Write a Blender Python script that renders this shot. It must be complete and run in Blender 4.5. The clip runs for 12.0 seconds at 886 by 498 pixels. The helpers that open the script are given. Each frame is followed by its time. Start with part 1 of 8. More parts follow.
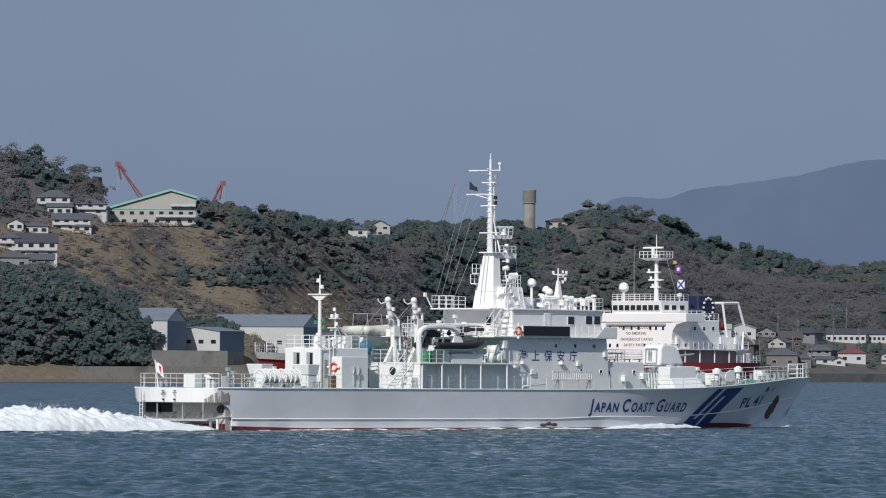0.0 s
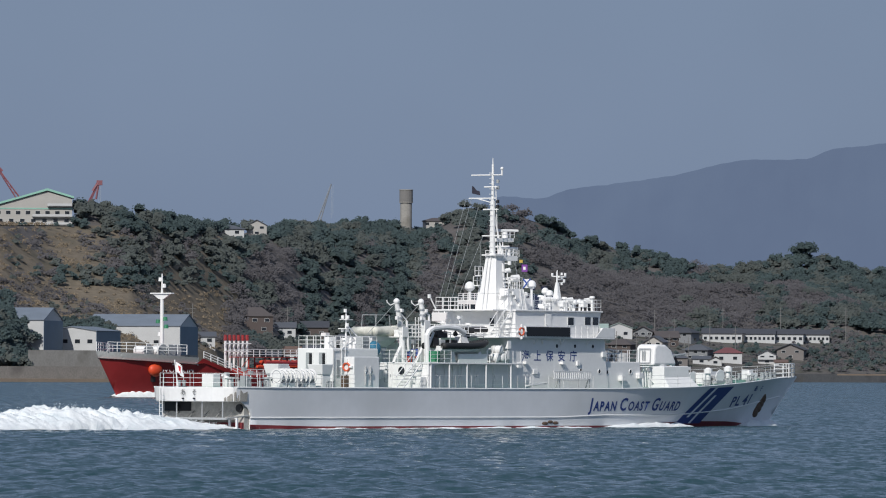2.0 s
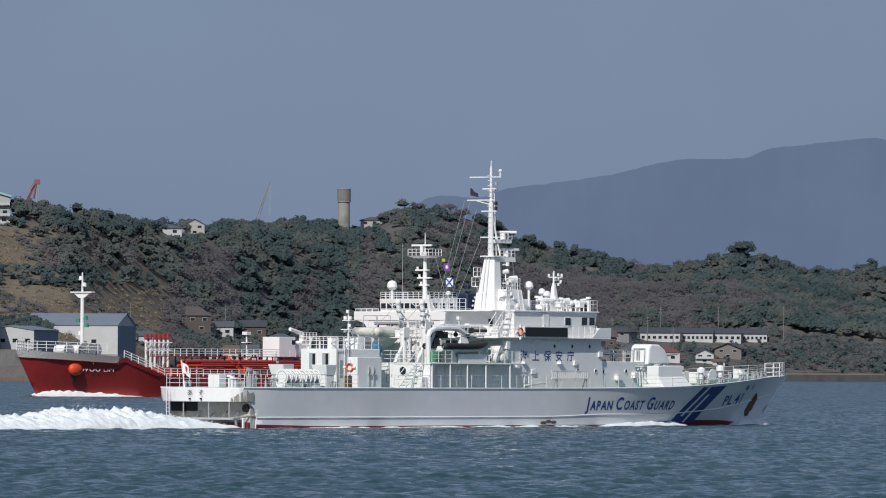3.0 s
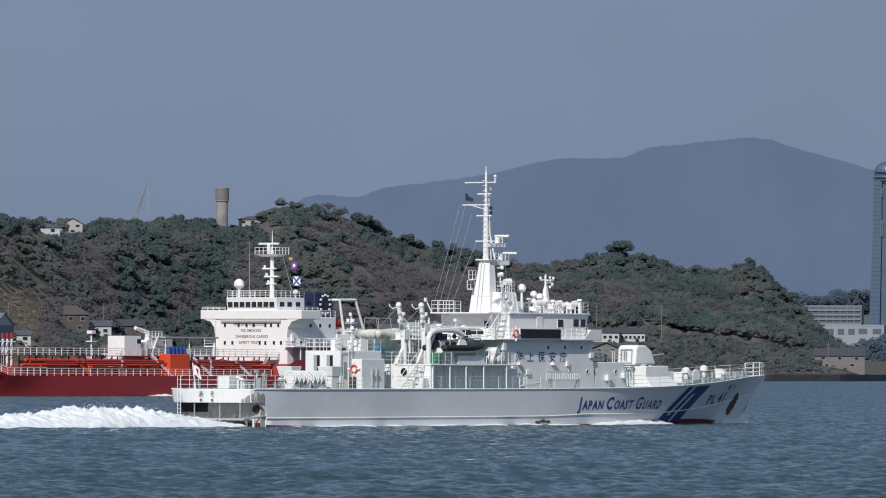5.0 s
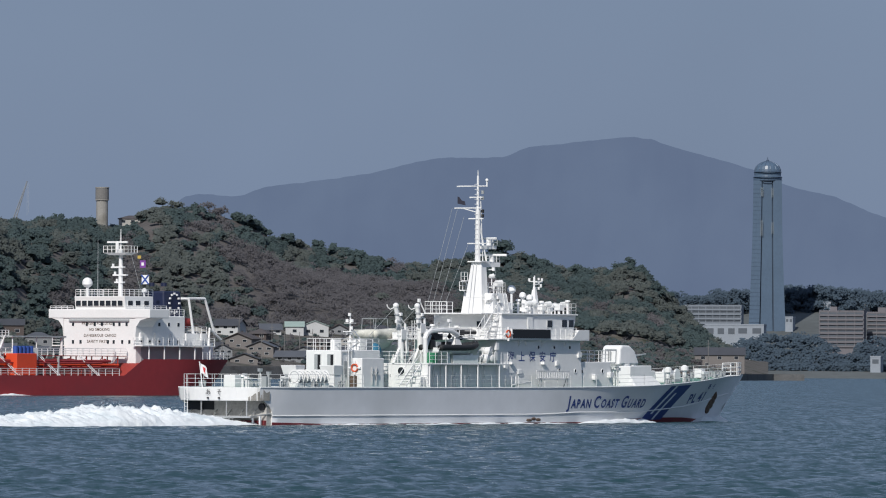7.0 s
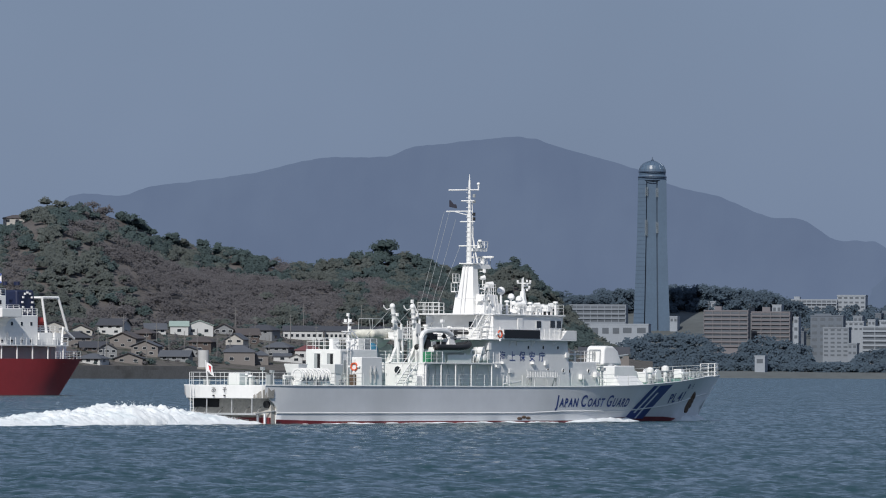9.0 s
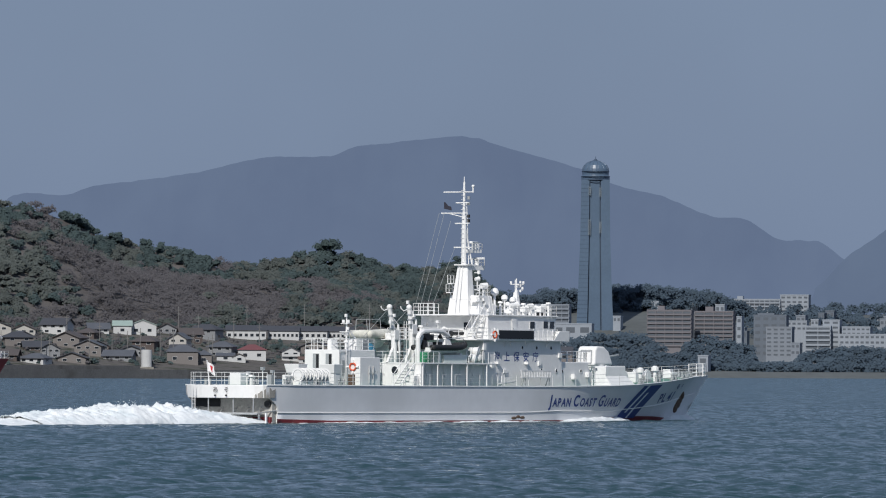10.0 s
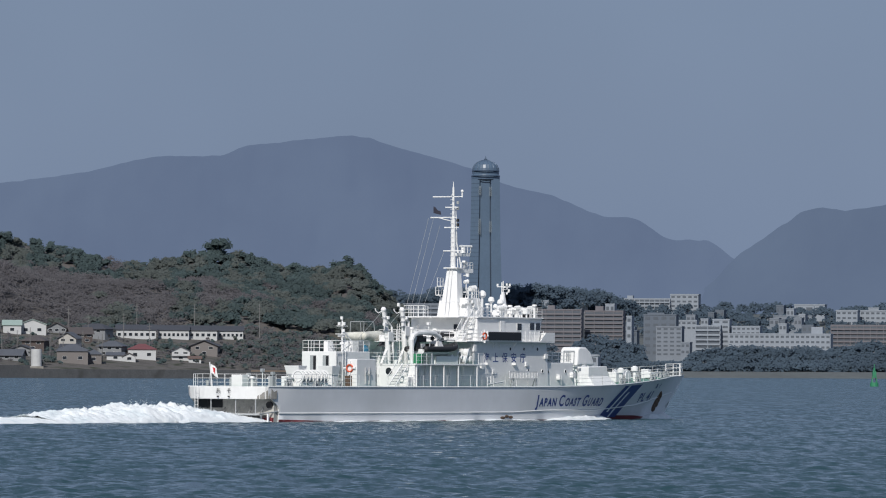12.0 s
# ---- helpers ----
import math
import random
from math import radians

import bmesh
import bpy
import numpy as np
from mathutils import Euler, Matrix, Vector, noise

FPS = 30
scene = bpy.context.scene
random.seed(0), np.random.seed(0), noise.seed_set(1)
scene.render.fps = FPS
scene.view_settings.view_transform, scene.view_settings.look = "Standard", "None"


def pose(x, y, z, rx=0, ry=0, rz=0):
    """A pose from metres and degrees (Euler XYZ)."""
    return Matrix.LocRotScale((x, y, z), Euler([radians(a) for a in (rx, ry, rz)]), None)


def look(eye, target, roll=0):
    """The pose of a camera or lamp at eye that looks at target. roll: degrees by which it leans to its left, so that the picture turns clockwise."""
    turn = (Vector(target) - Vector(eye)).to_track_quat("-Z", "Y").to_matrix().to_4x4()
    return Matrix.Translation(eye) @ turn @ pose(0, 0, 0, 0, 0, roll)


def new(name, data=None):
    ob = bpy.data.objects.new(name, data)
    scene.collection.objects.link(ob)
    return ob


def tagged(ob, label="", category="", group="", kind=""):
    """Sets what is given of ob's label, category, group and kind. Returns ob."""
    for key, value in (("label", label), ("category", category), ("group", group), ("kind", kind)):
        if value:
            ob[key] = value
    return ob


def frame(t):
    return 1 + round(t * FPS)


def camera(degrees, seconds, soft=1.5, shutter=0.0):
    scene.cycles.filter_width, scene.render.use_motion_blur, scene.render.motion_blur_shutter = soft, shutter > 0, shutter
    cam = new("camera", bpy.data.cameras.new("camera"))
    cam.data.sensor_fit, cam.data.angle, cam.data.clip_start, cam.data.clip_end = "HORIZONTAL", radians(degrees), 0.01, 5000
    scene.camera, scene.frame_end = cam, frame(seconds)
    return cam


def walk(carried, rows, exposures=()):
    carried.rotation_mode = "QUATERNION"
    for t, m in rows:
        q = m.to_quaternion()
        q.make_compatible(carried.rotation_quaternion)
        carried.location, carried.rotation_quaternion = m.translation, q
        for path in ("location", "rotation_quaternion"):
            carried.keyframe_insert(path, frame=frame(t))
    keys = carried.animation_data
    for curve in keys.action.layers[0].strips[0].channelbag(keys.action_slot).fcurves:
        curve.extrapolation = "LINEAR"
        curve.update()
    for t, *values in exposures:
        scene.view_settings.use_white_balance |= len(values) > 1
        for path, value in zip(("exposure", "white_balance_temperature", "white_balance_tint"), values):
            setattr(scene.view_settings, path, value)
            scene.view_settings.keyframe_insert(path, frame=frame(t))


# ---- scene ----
# ---- camera and its path ----
LENS = 7.476
EYE = Vector((0.0, 0.0, 4.6))
FOCAL = 784 / math.tan(radians(LENS) / 2)
cam = camera(LENS, 12.0, 1.08)


def aim(bearing, lift, lean=0.3):
    """A camera pose at the quay, turned by bearing (to the right) and lift (up), in degrees."""
    b, e = radians(bearing), radians(lift)
    return look(EYE, EYE + Vector((math.sin(b) * math.cos(e), math.cos(b) * math.cos(e), math.sin(e))) * 100, lean)


K = math.degrees(1 / FOCAL)
walk(cam, [(t, aim(p * K, (212.3 - d) * K)) for t, p, d in (
    (0.0, 0.0, 0.0), (0.5, 54.8, 0.0), (1.0, 110.6, -0.3), (1.5, 165.4, -0.6), (2.0, 218.2, -0.6), (2.5, 273.3, 0.0),
    (3.0, 328.2, 0.3), (3.7, 404.5, 0.3), (4.4, 480.0, 0.4), (5.0, 543.7, 0.5), (5.5, 597.0, 0.8), (6.0, 651.5, 0.8), (6.5, 704.2, 0.9),
    (7.0, 755.8, 0.5), (7.7, 827.5, 0.2), (8.4, 899.0, 0.1), (9.0, 959.8, 0.2), (9.5, 1010.8, 0.4), (10.0, 1060.2, 0.5), (10.5, 1108.4, 0.4),
    (11.0, 1156.5, 0.3), (11.5, 1205.2, 0.3), (12.0, 1254.7, 0.5))])

# ---- world and sun ----
SUN_WAY = Vector((-0.35, -0.937, 0.0)).normalized()     # where the sun stands, seen from above
SUN_UP = radians(38)
world = bpy.data.worlds.new("hazy_sky")
scene.world = world
world.use_nodes = True
wn, wl = world.node_tree.nodes, world.node_tree.links
sky = wn.new("ShaderNodeTexSky")
sky.sky_type, sky.sun_disc = "NISHITA", False
sky.sun_elevation = SUN_UP
sky.sun_rotation = math.atan2(SUN_WAY.x, SUN_WAY.y)
sky.air_density, sky.dust_density, sky.ozone_density = 1.0, 2.0, 3.0
veil = wn.new("ShaderNodeMixRGB")        # thin high cloud over the whole sky
veil.inputs["Fac"].default_value = 0.88
veil.inputs["Color2"].default_value = (1.80, 2.42, 3.72, 1)
coords = wn.new("ShaderNodeTexCoord")
cloud = wn.new("ShaderNodeTexNoise")
cloud.inputs["Scale"].default_value, cloud.inputs["Detail"].default_value = 9.0, 4.0
shade = wn.new("ShaderNodeMapRange")
shade.inputs["To Min"].default_value, shade.inputs["To Max"].default_value = 0.085, 0.115
wl.new(sky.outputs["Color"], veil.inputs["Color1"])
wl.new(coords.outputs["Generated"], cloud.inputs["Vector"])
wl.new(cloud.outputs["Fac"], shade.inputs["Value"])
wl.new(veil.outputs["Color"], wn["Background"].inputs["Color"])
wl.new(shade.outputs["Result"], wn["Background"].inputs["Strength"])

sun = new("sun", bpy.data.lights.new("sun", "SUN"))
sun.data.energy, sun.data.angle, sun.data.color = 3.7, radians(0.6), (1.0, 0.965, 0.915)
sun.matrix_world = look(SUN_WAY * 100 + Vector((0, 0, 100 * math.tan(SUN_UP))), (0, 0, 0))


# ---- materials ----
def paint(name, rgb, rough=0.5, metal=0.0, vary=0.12, size=1.0, bump=0.0, stain=None, piece=0.0, spec=0.5):
    """A surface with variation at two scales, in metres; stain: a second colour in patches; piece: variation from piece to piece."""
    m = bpy.data.materials.new(name)
    m.use_nodes = True
    n, l = m.node_tree.nodes, m.node_tree.links
    b = n["Principled BSDF"]
    b.inputs["Roughness"].default_value, b.inputs["Metallic"].default_value = rough, metal
    b.inputs["Specular IOR Level"].default_value = spec
    tc = n.new("ShaderNodeTexCoord")
    big, small = n.new("ShaderNodeTexNoise"), n.new("ShaderNodeTexNoise")
    for t, sc, de in ((big, 0.5 / size, 4), (small, 6 / size, 5)):
        t.inputs["Scale"].default_value, t.inputs["Detail"].default_value = sc, de
        l.new(tc.outputs["Object"], t.inputs["Vector"])
    add = n.new("ShaderNodeMath")
    add.operation = "ADD"
    l.new(big.outputs["Fac"], add.inputs[0]), l.new(small.outputs["Fac"], add.inputs[1])
    rng = n.new("ShaderNodeMapRange")
    rng.inputs["From Min"].default_value, rng.inputs["From Max"].default_value = 0.6, 1.4
    rng.inputs["To Min"].default_value, rng.inputs["To Max"].default_value = 1 - vary, 1 + vary
    l.new(add.outputs[0], rng.inputs["Value"])
    mul = n.new("ShaderNodeMixRGB")
    mul.blend_type = "MULTIPLY"
    mul.inputs["Fac"].default_value = 1
    mul.inputs["Color1"].default_value = (*rgb, 1)
    l.new(rng.outputs["Result"], mul.inputs["Color2"])
    last = mul
    if stain:
        ramp = n.new("ShaderNodeMapRange")
        ramp.inputs["From Min"].default_value, ramp.inputs["From Max"].default_value = 0.5, 0.68
        l.new(big.outputs["Fac"], ramp.inputs["Value"])
        mx = n.new("ShaderNodeMixRGB")
        mx.inputs["Color2"].default_value = (*stain, 1)
        l.new(ramp.outputs["Result"], mx.inputs["Fac"]), l.new(last.outputs["Color"], mx.inputs["Color1"])
        last = mx
    if piece:
        info = n.new("ShaderNodeNewGeometry")
        r2 = n.new("ShaderNodeMapRange")
        r2.inputs["To Min"].default_value, r2.inputs["To Max"].default_value = 1 - piece, 1 + piece
        l.new(info.outputs["Random Per Island"], r2.inputs["Value"])
        m2 = n.new("ShaderNodeMixRGB")
        m2.blend_type = "MULTIPLY"
        m2.inputs["Fac"].default_value = 1
        l.new(last.outputs["Color"], m2.inputs["Color1"]), l.new(r2.outputs["Result"], m2.inputs["Color2"])
        last = m2
    l.new(last.outputs["Color"], b.inputs["Base Color"])
    if bump:
        bp = n.new("ShaderNodeBump")
        bp.inputs["Strength"].default_value, bp.inputs["Distance"].default_value = bump, 0.05 * size
        l.new(small.outputs["Fac"], bp.inputs["Height"]), l.new(bp.outputs["Normal"], b.inputs["Normal"])
    return m


def haze_glow_paint(name, rgb, glow):
    """A far ridge; the haze of kilometres of air is put in as blue emission."""
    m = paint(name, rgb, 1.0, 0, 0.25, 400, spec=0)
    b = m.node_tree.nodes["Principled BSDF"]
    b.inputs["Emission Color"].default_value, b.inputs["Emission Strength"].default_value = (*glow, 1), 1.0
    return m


WHITE = paint("white_ship_paint", (0.80, 0.80, 0.79), 0.42, 0, 0.05, 2.0, 0.02)
HULLWHITE = paint("white_hull_paint", (0.76, 0.77, 0.79), 0.38, 0, 0.06, 5.0, 0.03, stain=(0.66, 0.67, 0.68))
GREYDECK = paint("green_deck_paint", (0.11, 0.24, 0.19), 0.7, 0, 0.2, 1.0, 0.1)
GREY = paint("grey_paint", (0.34, 0.36, 0.37), 0.5, 0, 0.12)
BOOT = paint("red_boot_topping", (0.19, 0.022, 0.028), 0.55, 0, 0.25, 1.5, 0.05, stain=(0.2, 0.04, 0.03))
NAVY = paint("navy_blue_paint", (0.018, 0.045, 0.21), 0.4, 0, 0.08)
BLACK = paint("black_matt", (0.012, 0.012, 0.014), 0.5, 0, 0.2)
RUST = paint("rusty_stain", (0.10, 0.065, 0.045), 0.8, 0, 0.35, 0.4, 0.1)
# Grey for the stern soot, and for the dim inside of the aft doorway.
SOOT_AND_SHADE = paint("soot_and_shade_grey", (0.26, 0.25, 0.23), 0.7, 0, 0.35, 0.6, 0.05)
STEEL = paint("galvanised_steel", (0.55, 0.56, 0.56), 0.4, 0.6, 0.1)
RUBBER = paint("black_rubber", (0.02, 0.021, 0.023), 0.65, 0, 0.2)
ORANGE = paint("orange_plastic", (0.60, 0.10, 0.04), 0.5, 0, 0.1)
GREENP = paint("green_paint", (0.03, 0.20, 0.10), 0.5, 0, 0.15)
BLUEP = paint("blue_paint", (0.03, 0.08, 0.32), 0.5, 0, 0.15)
TARP = paint("blue_tarpaulin", (0.03, 0.16, 0.26), 0.7, 0, 0.2)
REDHULL = paint("red_hull_paint", (0.29, 0.026, 0.028), 0.42, 0, 0.12, 6, 0.03, stain=(0.24, 0.028, 0.03))
REDDECK = paint("red_deck_paint", (0.30, 0.035, 0.028), 0.6, 0, 0.18, 2)
ORANGERED = paint("orange_red_paint", (0.66, 0.07, 0.022), 0.5, 0, 0.08)
# White foam; its bluish patches put a shadow tint into the colour.
FOAM = paint("shadow_tinted_foam", (0.78, 0.81, 0.82), 0.9, 0, 0.14, 0.9, 1.0, stain=(0.66, 0.72, 0.74), spec=0.2)
CLOTH = paint("flag_cloth", (0.78, 0.78, 0.78), 0.8, 0, 0.05)
FLAGRED = paint("flag_red", (0.55, 0.03, 0.04), 0.8, 0, 0.05)
FLAGPURPLE = paint("flag_purple", (0.20, 0.06, 0.30), 0.8, 0, 0.05)
FLAGDARK = paint("flag_dark", (0.02, 0.02, 0.035), 0.8, 0, 0.1)
FUNNEL = paint("funnel_navy_paint", (0.010, 0.016, 0.05), 0.5, 0, 0.1)
YELLOW = paint("dull_yellow_paint", (0.5, 0.36, 0.08), 0.6, 0, 0.15)


def glass_dark(name):
    m = paint(name, (0.02, 0.024, 0.03), 0.08, 0, 0.1)
    return m


GLASS = glass_dark("dark_window_glass")


def water_material():
    m = bpy.data.materials.new("sea_water")
    m.use_nodes = True
    n, l = m.node_tree.nodes, m.node_tree.links
    b = n["Principled BSDF"]
    b.inputs["Roughness"].default_value, b.inputs["IOR"].default_value = 0.07, 1.33
    geo = n.new("ShaderNodeNewGeometry")
    stretch = n.new("ShaderNodeMapping")
    stretch.inputs["Scale"].default_value = (0.6, 1.0, 1.0)
    l.new(geo.outputs["Position"], stretch.inputs["Vector"])
    chop, patch = (n.new("ShaderNodeTexNoise") for _ in range(2))
    for t, sc, de in ((chop, 1.6, 5), (patch, 0.02, 3)):
        t.inputs["Scale"].default_value, t.inputs["Detail"].default_value = sc, de
        l.new(stretch.outputs["Vector"], t.inputs["Vector"])
    tint = n.new("ShaderNodeMixRGB")
    tint.inputs["Color1"].default_value, tint.inputs["Color2"].default_value = (0.013, 0.042, 0.049, 1), (0.018, 0.051, 0.059, 1)
    l.new(patch.outputs["Fac"], tint.inputs["Fac"]), l.new(tint.outputs["Color"], b.inputs["Base Color"])
    # wind chop: two sizes of wavelets, each leaning the surface to and fro along y
    lean = None
    for sx, sy, amount, off in ((1.4, 0.42, 0.66, 3.0), (0.65, 0.16, 0.50, 40.0), (0.22, 0.036, 0.26, 90.0)):
        mp, wave, centre = n.new("ShaderNodeMapping"), n.new("ShaderNodeTexNoise"), n.new("ShaderNodeMath")
        mp.inputs["Scale"].default_value, mp.inputs["Location"].default_value = (sx, sy, 1.0), (off, off, 0)
        wave.inputs["Scale"].default_value, wave.inputs["Detail"].default_value, wave.inputs["Roughness"].default_value = 1.0, 3, 0.6
        centre.operation = "MULTIPLY_ADD"
        centre.inputs[1].default_value, centre.inputs[2].default_value = -amount, amount * 0.40
        l.new(geo.outputs["Position"], mp.inputs["Vector"]), l.new(mp.outputs["Vector"], wave.inputs["Vector"]), l.new(wave.outputs["Fac"], centre.inputs[0])
        if lean is None:
            lean = centre
        else:
            add = n.new("ShaderNodeMath")
            add.operation = "ADD"
            l.new(lean.outputs[0], add.inputs[0]), l.new(centre.outputs[0], add.inputs[1])
            lean = add
    tilt, total, unit, bump = n.new("ShaderNodeCombineXYZ"), n.new("ShaderNodeVectorMath"), n.new("ShaderNodeVectorMath"), n.new("ShaderNodeBump")
    unit.operation = "NORMALIZE"
    bump.inputs["Strength"].default_value, bump.inputs["Distance"].default_value = 0.4, 0.25
    l.new(chop.outputs["Fac"], bump.inputs["Height"])
    l.new(lean.outputs[0], tilt.inputs["Y"])
    l.new(bump.outputs["Normal"], total.inputs[0]), l.new(tilt.outputs["Vector"], total.inputs[1])
    l.new(total.outputs["Vector"], unit.inputs[0]), l.new(unit.outputs["Vector"], b.inputs["Normal"])
    return m


WATER = water_material()


# ---- mesh building ----
class Shape:
    """Collects corners and faces of one part."""

    def __init__(self):
        self.v, self.f, self.mi = [], [], []

    def add(self, verts, faces, mi=0):
        o = len(self.v)
        self.v += [tuple(p) for p in verts]
        self.f += [tuple(o + i for i in f) for f in faces]
        self.mi += [mi] * len(faces)
        return self

    def box(self, x0, x1, y0, y1, z0, z1, mi=0):
        return self.prism([(x0, y0), (x1, y0), (x1, y1), (x0, y1)], z0, z1, mi=mi)

    def prism(self, plan, z0, z1, top=None, mi=0):
        """A plan of (x, y), going round, from z0 to z1; top: another plan for its upper face."""
        top, n = top or plan, len(plan)
        v = [(x, y, z0) for x, y in plan] + [(x, y, z1) for x, y in top]
        return self.add(v, [tuple(range(n - 1, -1, -1)), tuple(range(n, 2 * n))] + [(i, (i + 1) % n, n + (i + 1) % n, n + i) for i in range(n)], mi)

    def side(self, outline, y0, y1, mi=0):
        """An outline of (x, z) carried from y0 to y1."""
        n = len(outline)
        v = [(x, y0, z) for x, z in outline] + [(x, y1, z) for x, z in outline]
        return self.add(v, [tuple(range(n)), tuple(range(2 * n - 1, n - 1, -1))] + [((i + 1) % n, i, n + i, n + (i + 1) % n) for i in range(n)], mi)

    def tube(self, a, b, r, r2=None, n=6, mi=0):
        a, b = Vector(a), Vector(b)
        r2 = r if r2 is None else r2
        w = (b - a).normalized()
        u = w.orthogonal().normalized()
        q = w.cross(u)
        v = []
        for p, rr in ((a, r), (b, r2)):
            v += [p + (u * math.cos(2 * math.pi * i / n) + q * math.sin(2 * math.pi * i / n)) * rr for i in range(n)]
        return self.add(v, [tuple(range(n - 1, -1, -1)), tuple(range(n, 2 * n))] + [(i, (i + 1) % n, n + (i + 1) % n, n + i) for i in range(n)], mi)

    def path(self, pts, r, n=6, mi=0):
        pts = [Vector(p) for p in pts]
        m, v, u = len(pts), [], None
        for i, p in enumerate(pts):
            w = (pts[min(i + 1, m - 1)] - pts[max(i - 1, 0)])
            w = w.normalized() if w.length > 1e-6 else Vector((0, 0, 1))
            u = w.orthogonal().normalized() if u is None else (u - w * u.dot(w)).normalized()
            q = w.cross(u)
            v += [p + (u * math.cos(2 * math.pi * k / n) + q * math.sin(2 * math.pi * k / n)) * r for k in range(n)]
        f = [(i * n + k, i * n + (k + 1) % n, (i + 1) * n + (k + 1) % n, (i + 1) * n + k) for i in range(m - 1) for k in range(n)]
        return self.add(v, f + [tuple(range(n - 1, -1, -1)), tuple(range((m - 1) * n, m * n))], mi)

    def ball(self, c, rx, ry=None, rz=None, n=12, m=8, mi=0):
        ry, rz = ry or rx, rz or rx
        v = [(c[0] + rx * math.sin(math.pi * j / m) * math.cos(2 * math.pi * i / n), c[1] + ry * math.sin(math.pi * j / m) * math.sin(2 * math.pi * i / n),
              c[2] + rz * math.cos(math.pi * j / m)) for j in range(m + 1) for i in range(n)]
        return self.add(v, [(j * n + i, (j + 1) * n + i, (j + 1) * n + (i + 1) % n, j * n + (i + 1) % n) for j in range(m) for i in range(n)], mi)

    def ring(self, c, axis, R, r, n=16, m=6, mi=0):
        w = Vector(axis).normalized()
        u = w.orthogonal().normalized()
        q = w.cross(u)
        v = []
        for i in range(n):
            d = u * math.cos(2 * math.pi * i / n) + q * math.sin(2 * math.pi * i / n)
            for j in range(m):
                a = 2 * math.pi * j / m
                v.append(Vector(c) + d * (R + r * math.cos(a)) + w * r * math.sin(a))
        return self.add(v, [(i * m + j, ((i + 1) % n) * m + j, ((i + 1) % n) * m + (j + 1) % m, i * m + (j + 1) % m) for i in range(n) for j in range(m)], mi)


def mesh_of(name, s, mats, smooth=False, bevel=0.0):
    me = bpy.data.meshes.new(name)
    me.from_pydata([tuple(p) for p in s.v], [], s.f)
    for m in mats if isinstance(mats, (list, tuple)) else [mats]:
        me.materials.append(m)
    if any(s.mi):
        me.polygons.foreach_set("material_index", s.mi)
    if smooth:
        me.polygons.foreach_set("use_smooth", [True] * len(me.polygons))
    me.update()
    return me


def part(name, s, mats, parent=None, label="", smooth=False, bevel=0.0):
    """One mesh object, under a thing or a part."""
    ob = new(name, mesh_of(name, s, mats, smooth))
    if parent:
        ob.parent = parent
    if bevel:
        b = ob.modifiers.new("bevel", "BEVEL")
        b.width, b.segments, b.limit_method = bevel, 2, "ANGLE"
    if label:
        ob["label"] = label
    return ob


def thing(name, label, category, m=None, group="", kind=""):
    ob = new(name)
    ob.empty_display_size = 0.5
    if m is not None:
        ob.matrix_basis = m
    return tagged(ob, label, category, group, kind)


def spline(x, table):
    """A smooth value at x from a table of (x, value)."""
    xs = [a for a, _ in table]
    if x <= xs[0]:
        return table[0][1]
    if x >= xs[-1]:
        return table[-1][1]
    i = max(j for j in range(len(xs)) if xs[j] <= x)
    i = min(i, len(xs) - 2)

    def slope(j):
        if j <= 0 or j >= len(xs) - 1:
            return 0 if 0 < j else (table[1][1] - table[0][1]) / (xs[1] - xs[0])
        return (table[j + 1][1] - table[j - 1][1]) / (xs[j + 1] - xs[j - 1])
    h = xs[i + 1] - xs[i]
    u = (x - xs[i]) / h
    s0, s1 = slope(i) * h, (slope(i + 1) if i + 1 < len(xs) - 1 else (table[-1][1] - table[-2][1]) / (xs[-1] - xs[-2])) * h
    return (2 * u ** 3 - 3 * u * u + 1) * table[i][1] + (u ** 3 - 2 * u * u + u) * s0 + (-2 * u ** 3 + 3 * u * u) * table[i + 1][1] + (u ** 3 - u * u) * s1


def line(x, table):
    return float(np.interp(x, [a for a, _ in table], [b for _, b in table]))


def lettering(name, text, size, mat, parent, place, label="", stretch=1.0, shear=0.0, bold=0.0):
    """Painted writing: place turns a flat point (u, v) of the text, from its lower left corner, into a point on the surface."""
    c = bpy.data.curves.new(name, "FONT")
    c.body, c.size, c.shear, c.resolution_u, c.offset = text, size, shear, 3, bold
    tmp = bpy.data.objects.new(name, c)
    scene.collection.objects.link(tmp)
    bpy.context.view_layer.update()
    me = bpy.data.meshes.new_from_object(tmp.evaluated_get(bpy.context.evaluated_depsgraph_get()))
    bpy.data.objects.remove(tmp)
    me.materials.clear()
    me.materials.append(mat)
    bm = bmesh.new()
    bm.from_mesh(me)
    bmesh.ops.triangulate(bm, faces=bm.faces[:])
    for v in bm.verts:
        v.co = place(v.co.x * stretch, v.co.y)
    bm.to_mesh(me)
    bm.free()
    ob = new(name, me)
    ob.parent = parent
    if label:
        ob["label"] = label
    return ob


def write(name, text, size, mat, parent, place, label="", stretch=1.0, shear=0.0, bold=0.0, gap=0.1):
    """A line of writing, letter by letter. Returns where it ends."""
    x = 0.0
    for ch in text:
        if ch == " ":
            x += size * 0.36
            continue
        ends = []

        def at(u, v, x=x, ends=ends):
            ends.append(x + u)
            return place(x + u, v)
        lettering(name, ch, size, mat, parent, at, label, stretch, shear, bold)
        x = max(ends) + gap * size
    return x


# ---- bearings: places on the far shore are given by their bearing (s, 12000 to the radian, from the first view's axis) ----
def spot(s, d, z=0.0):
    b = (s - 784) / FOCAL
    return Vector((d * math.sin(b), d * math.cos(b), z))


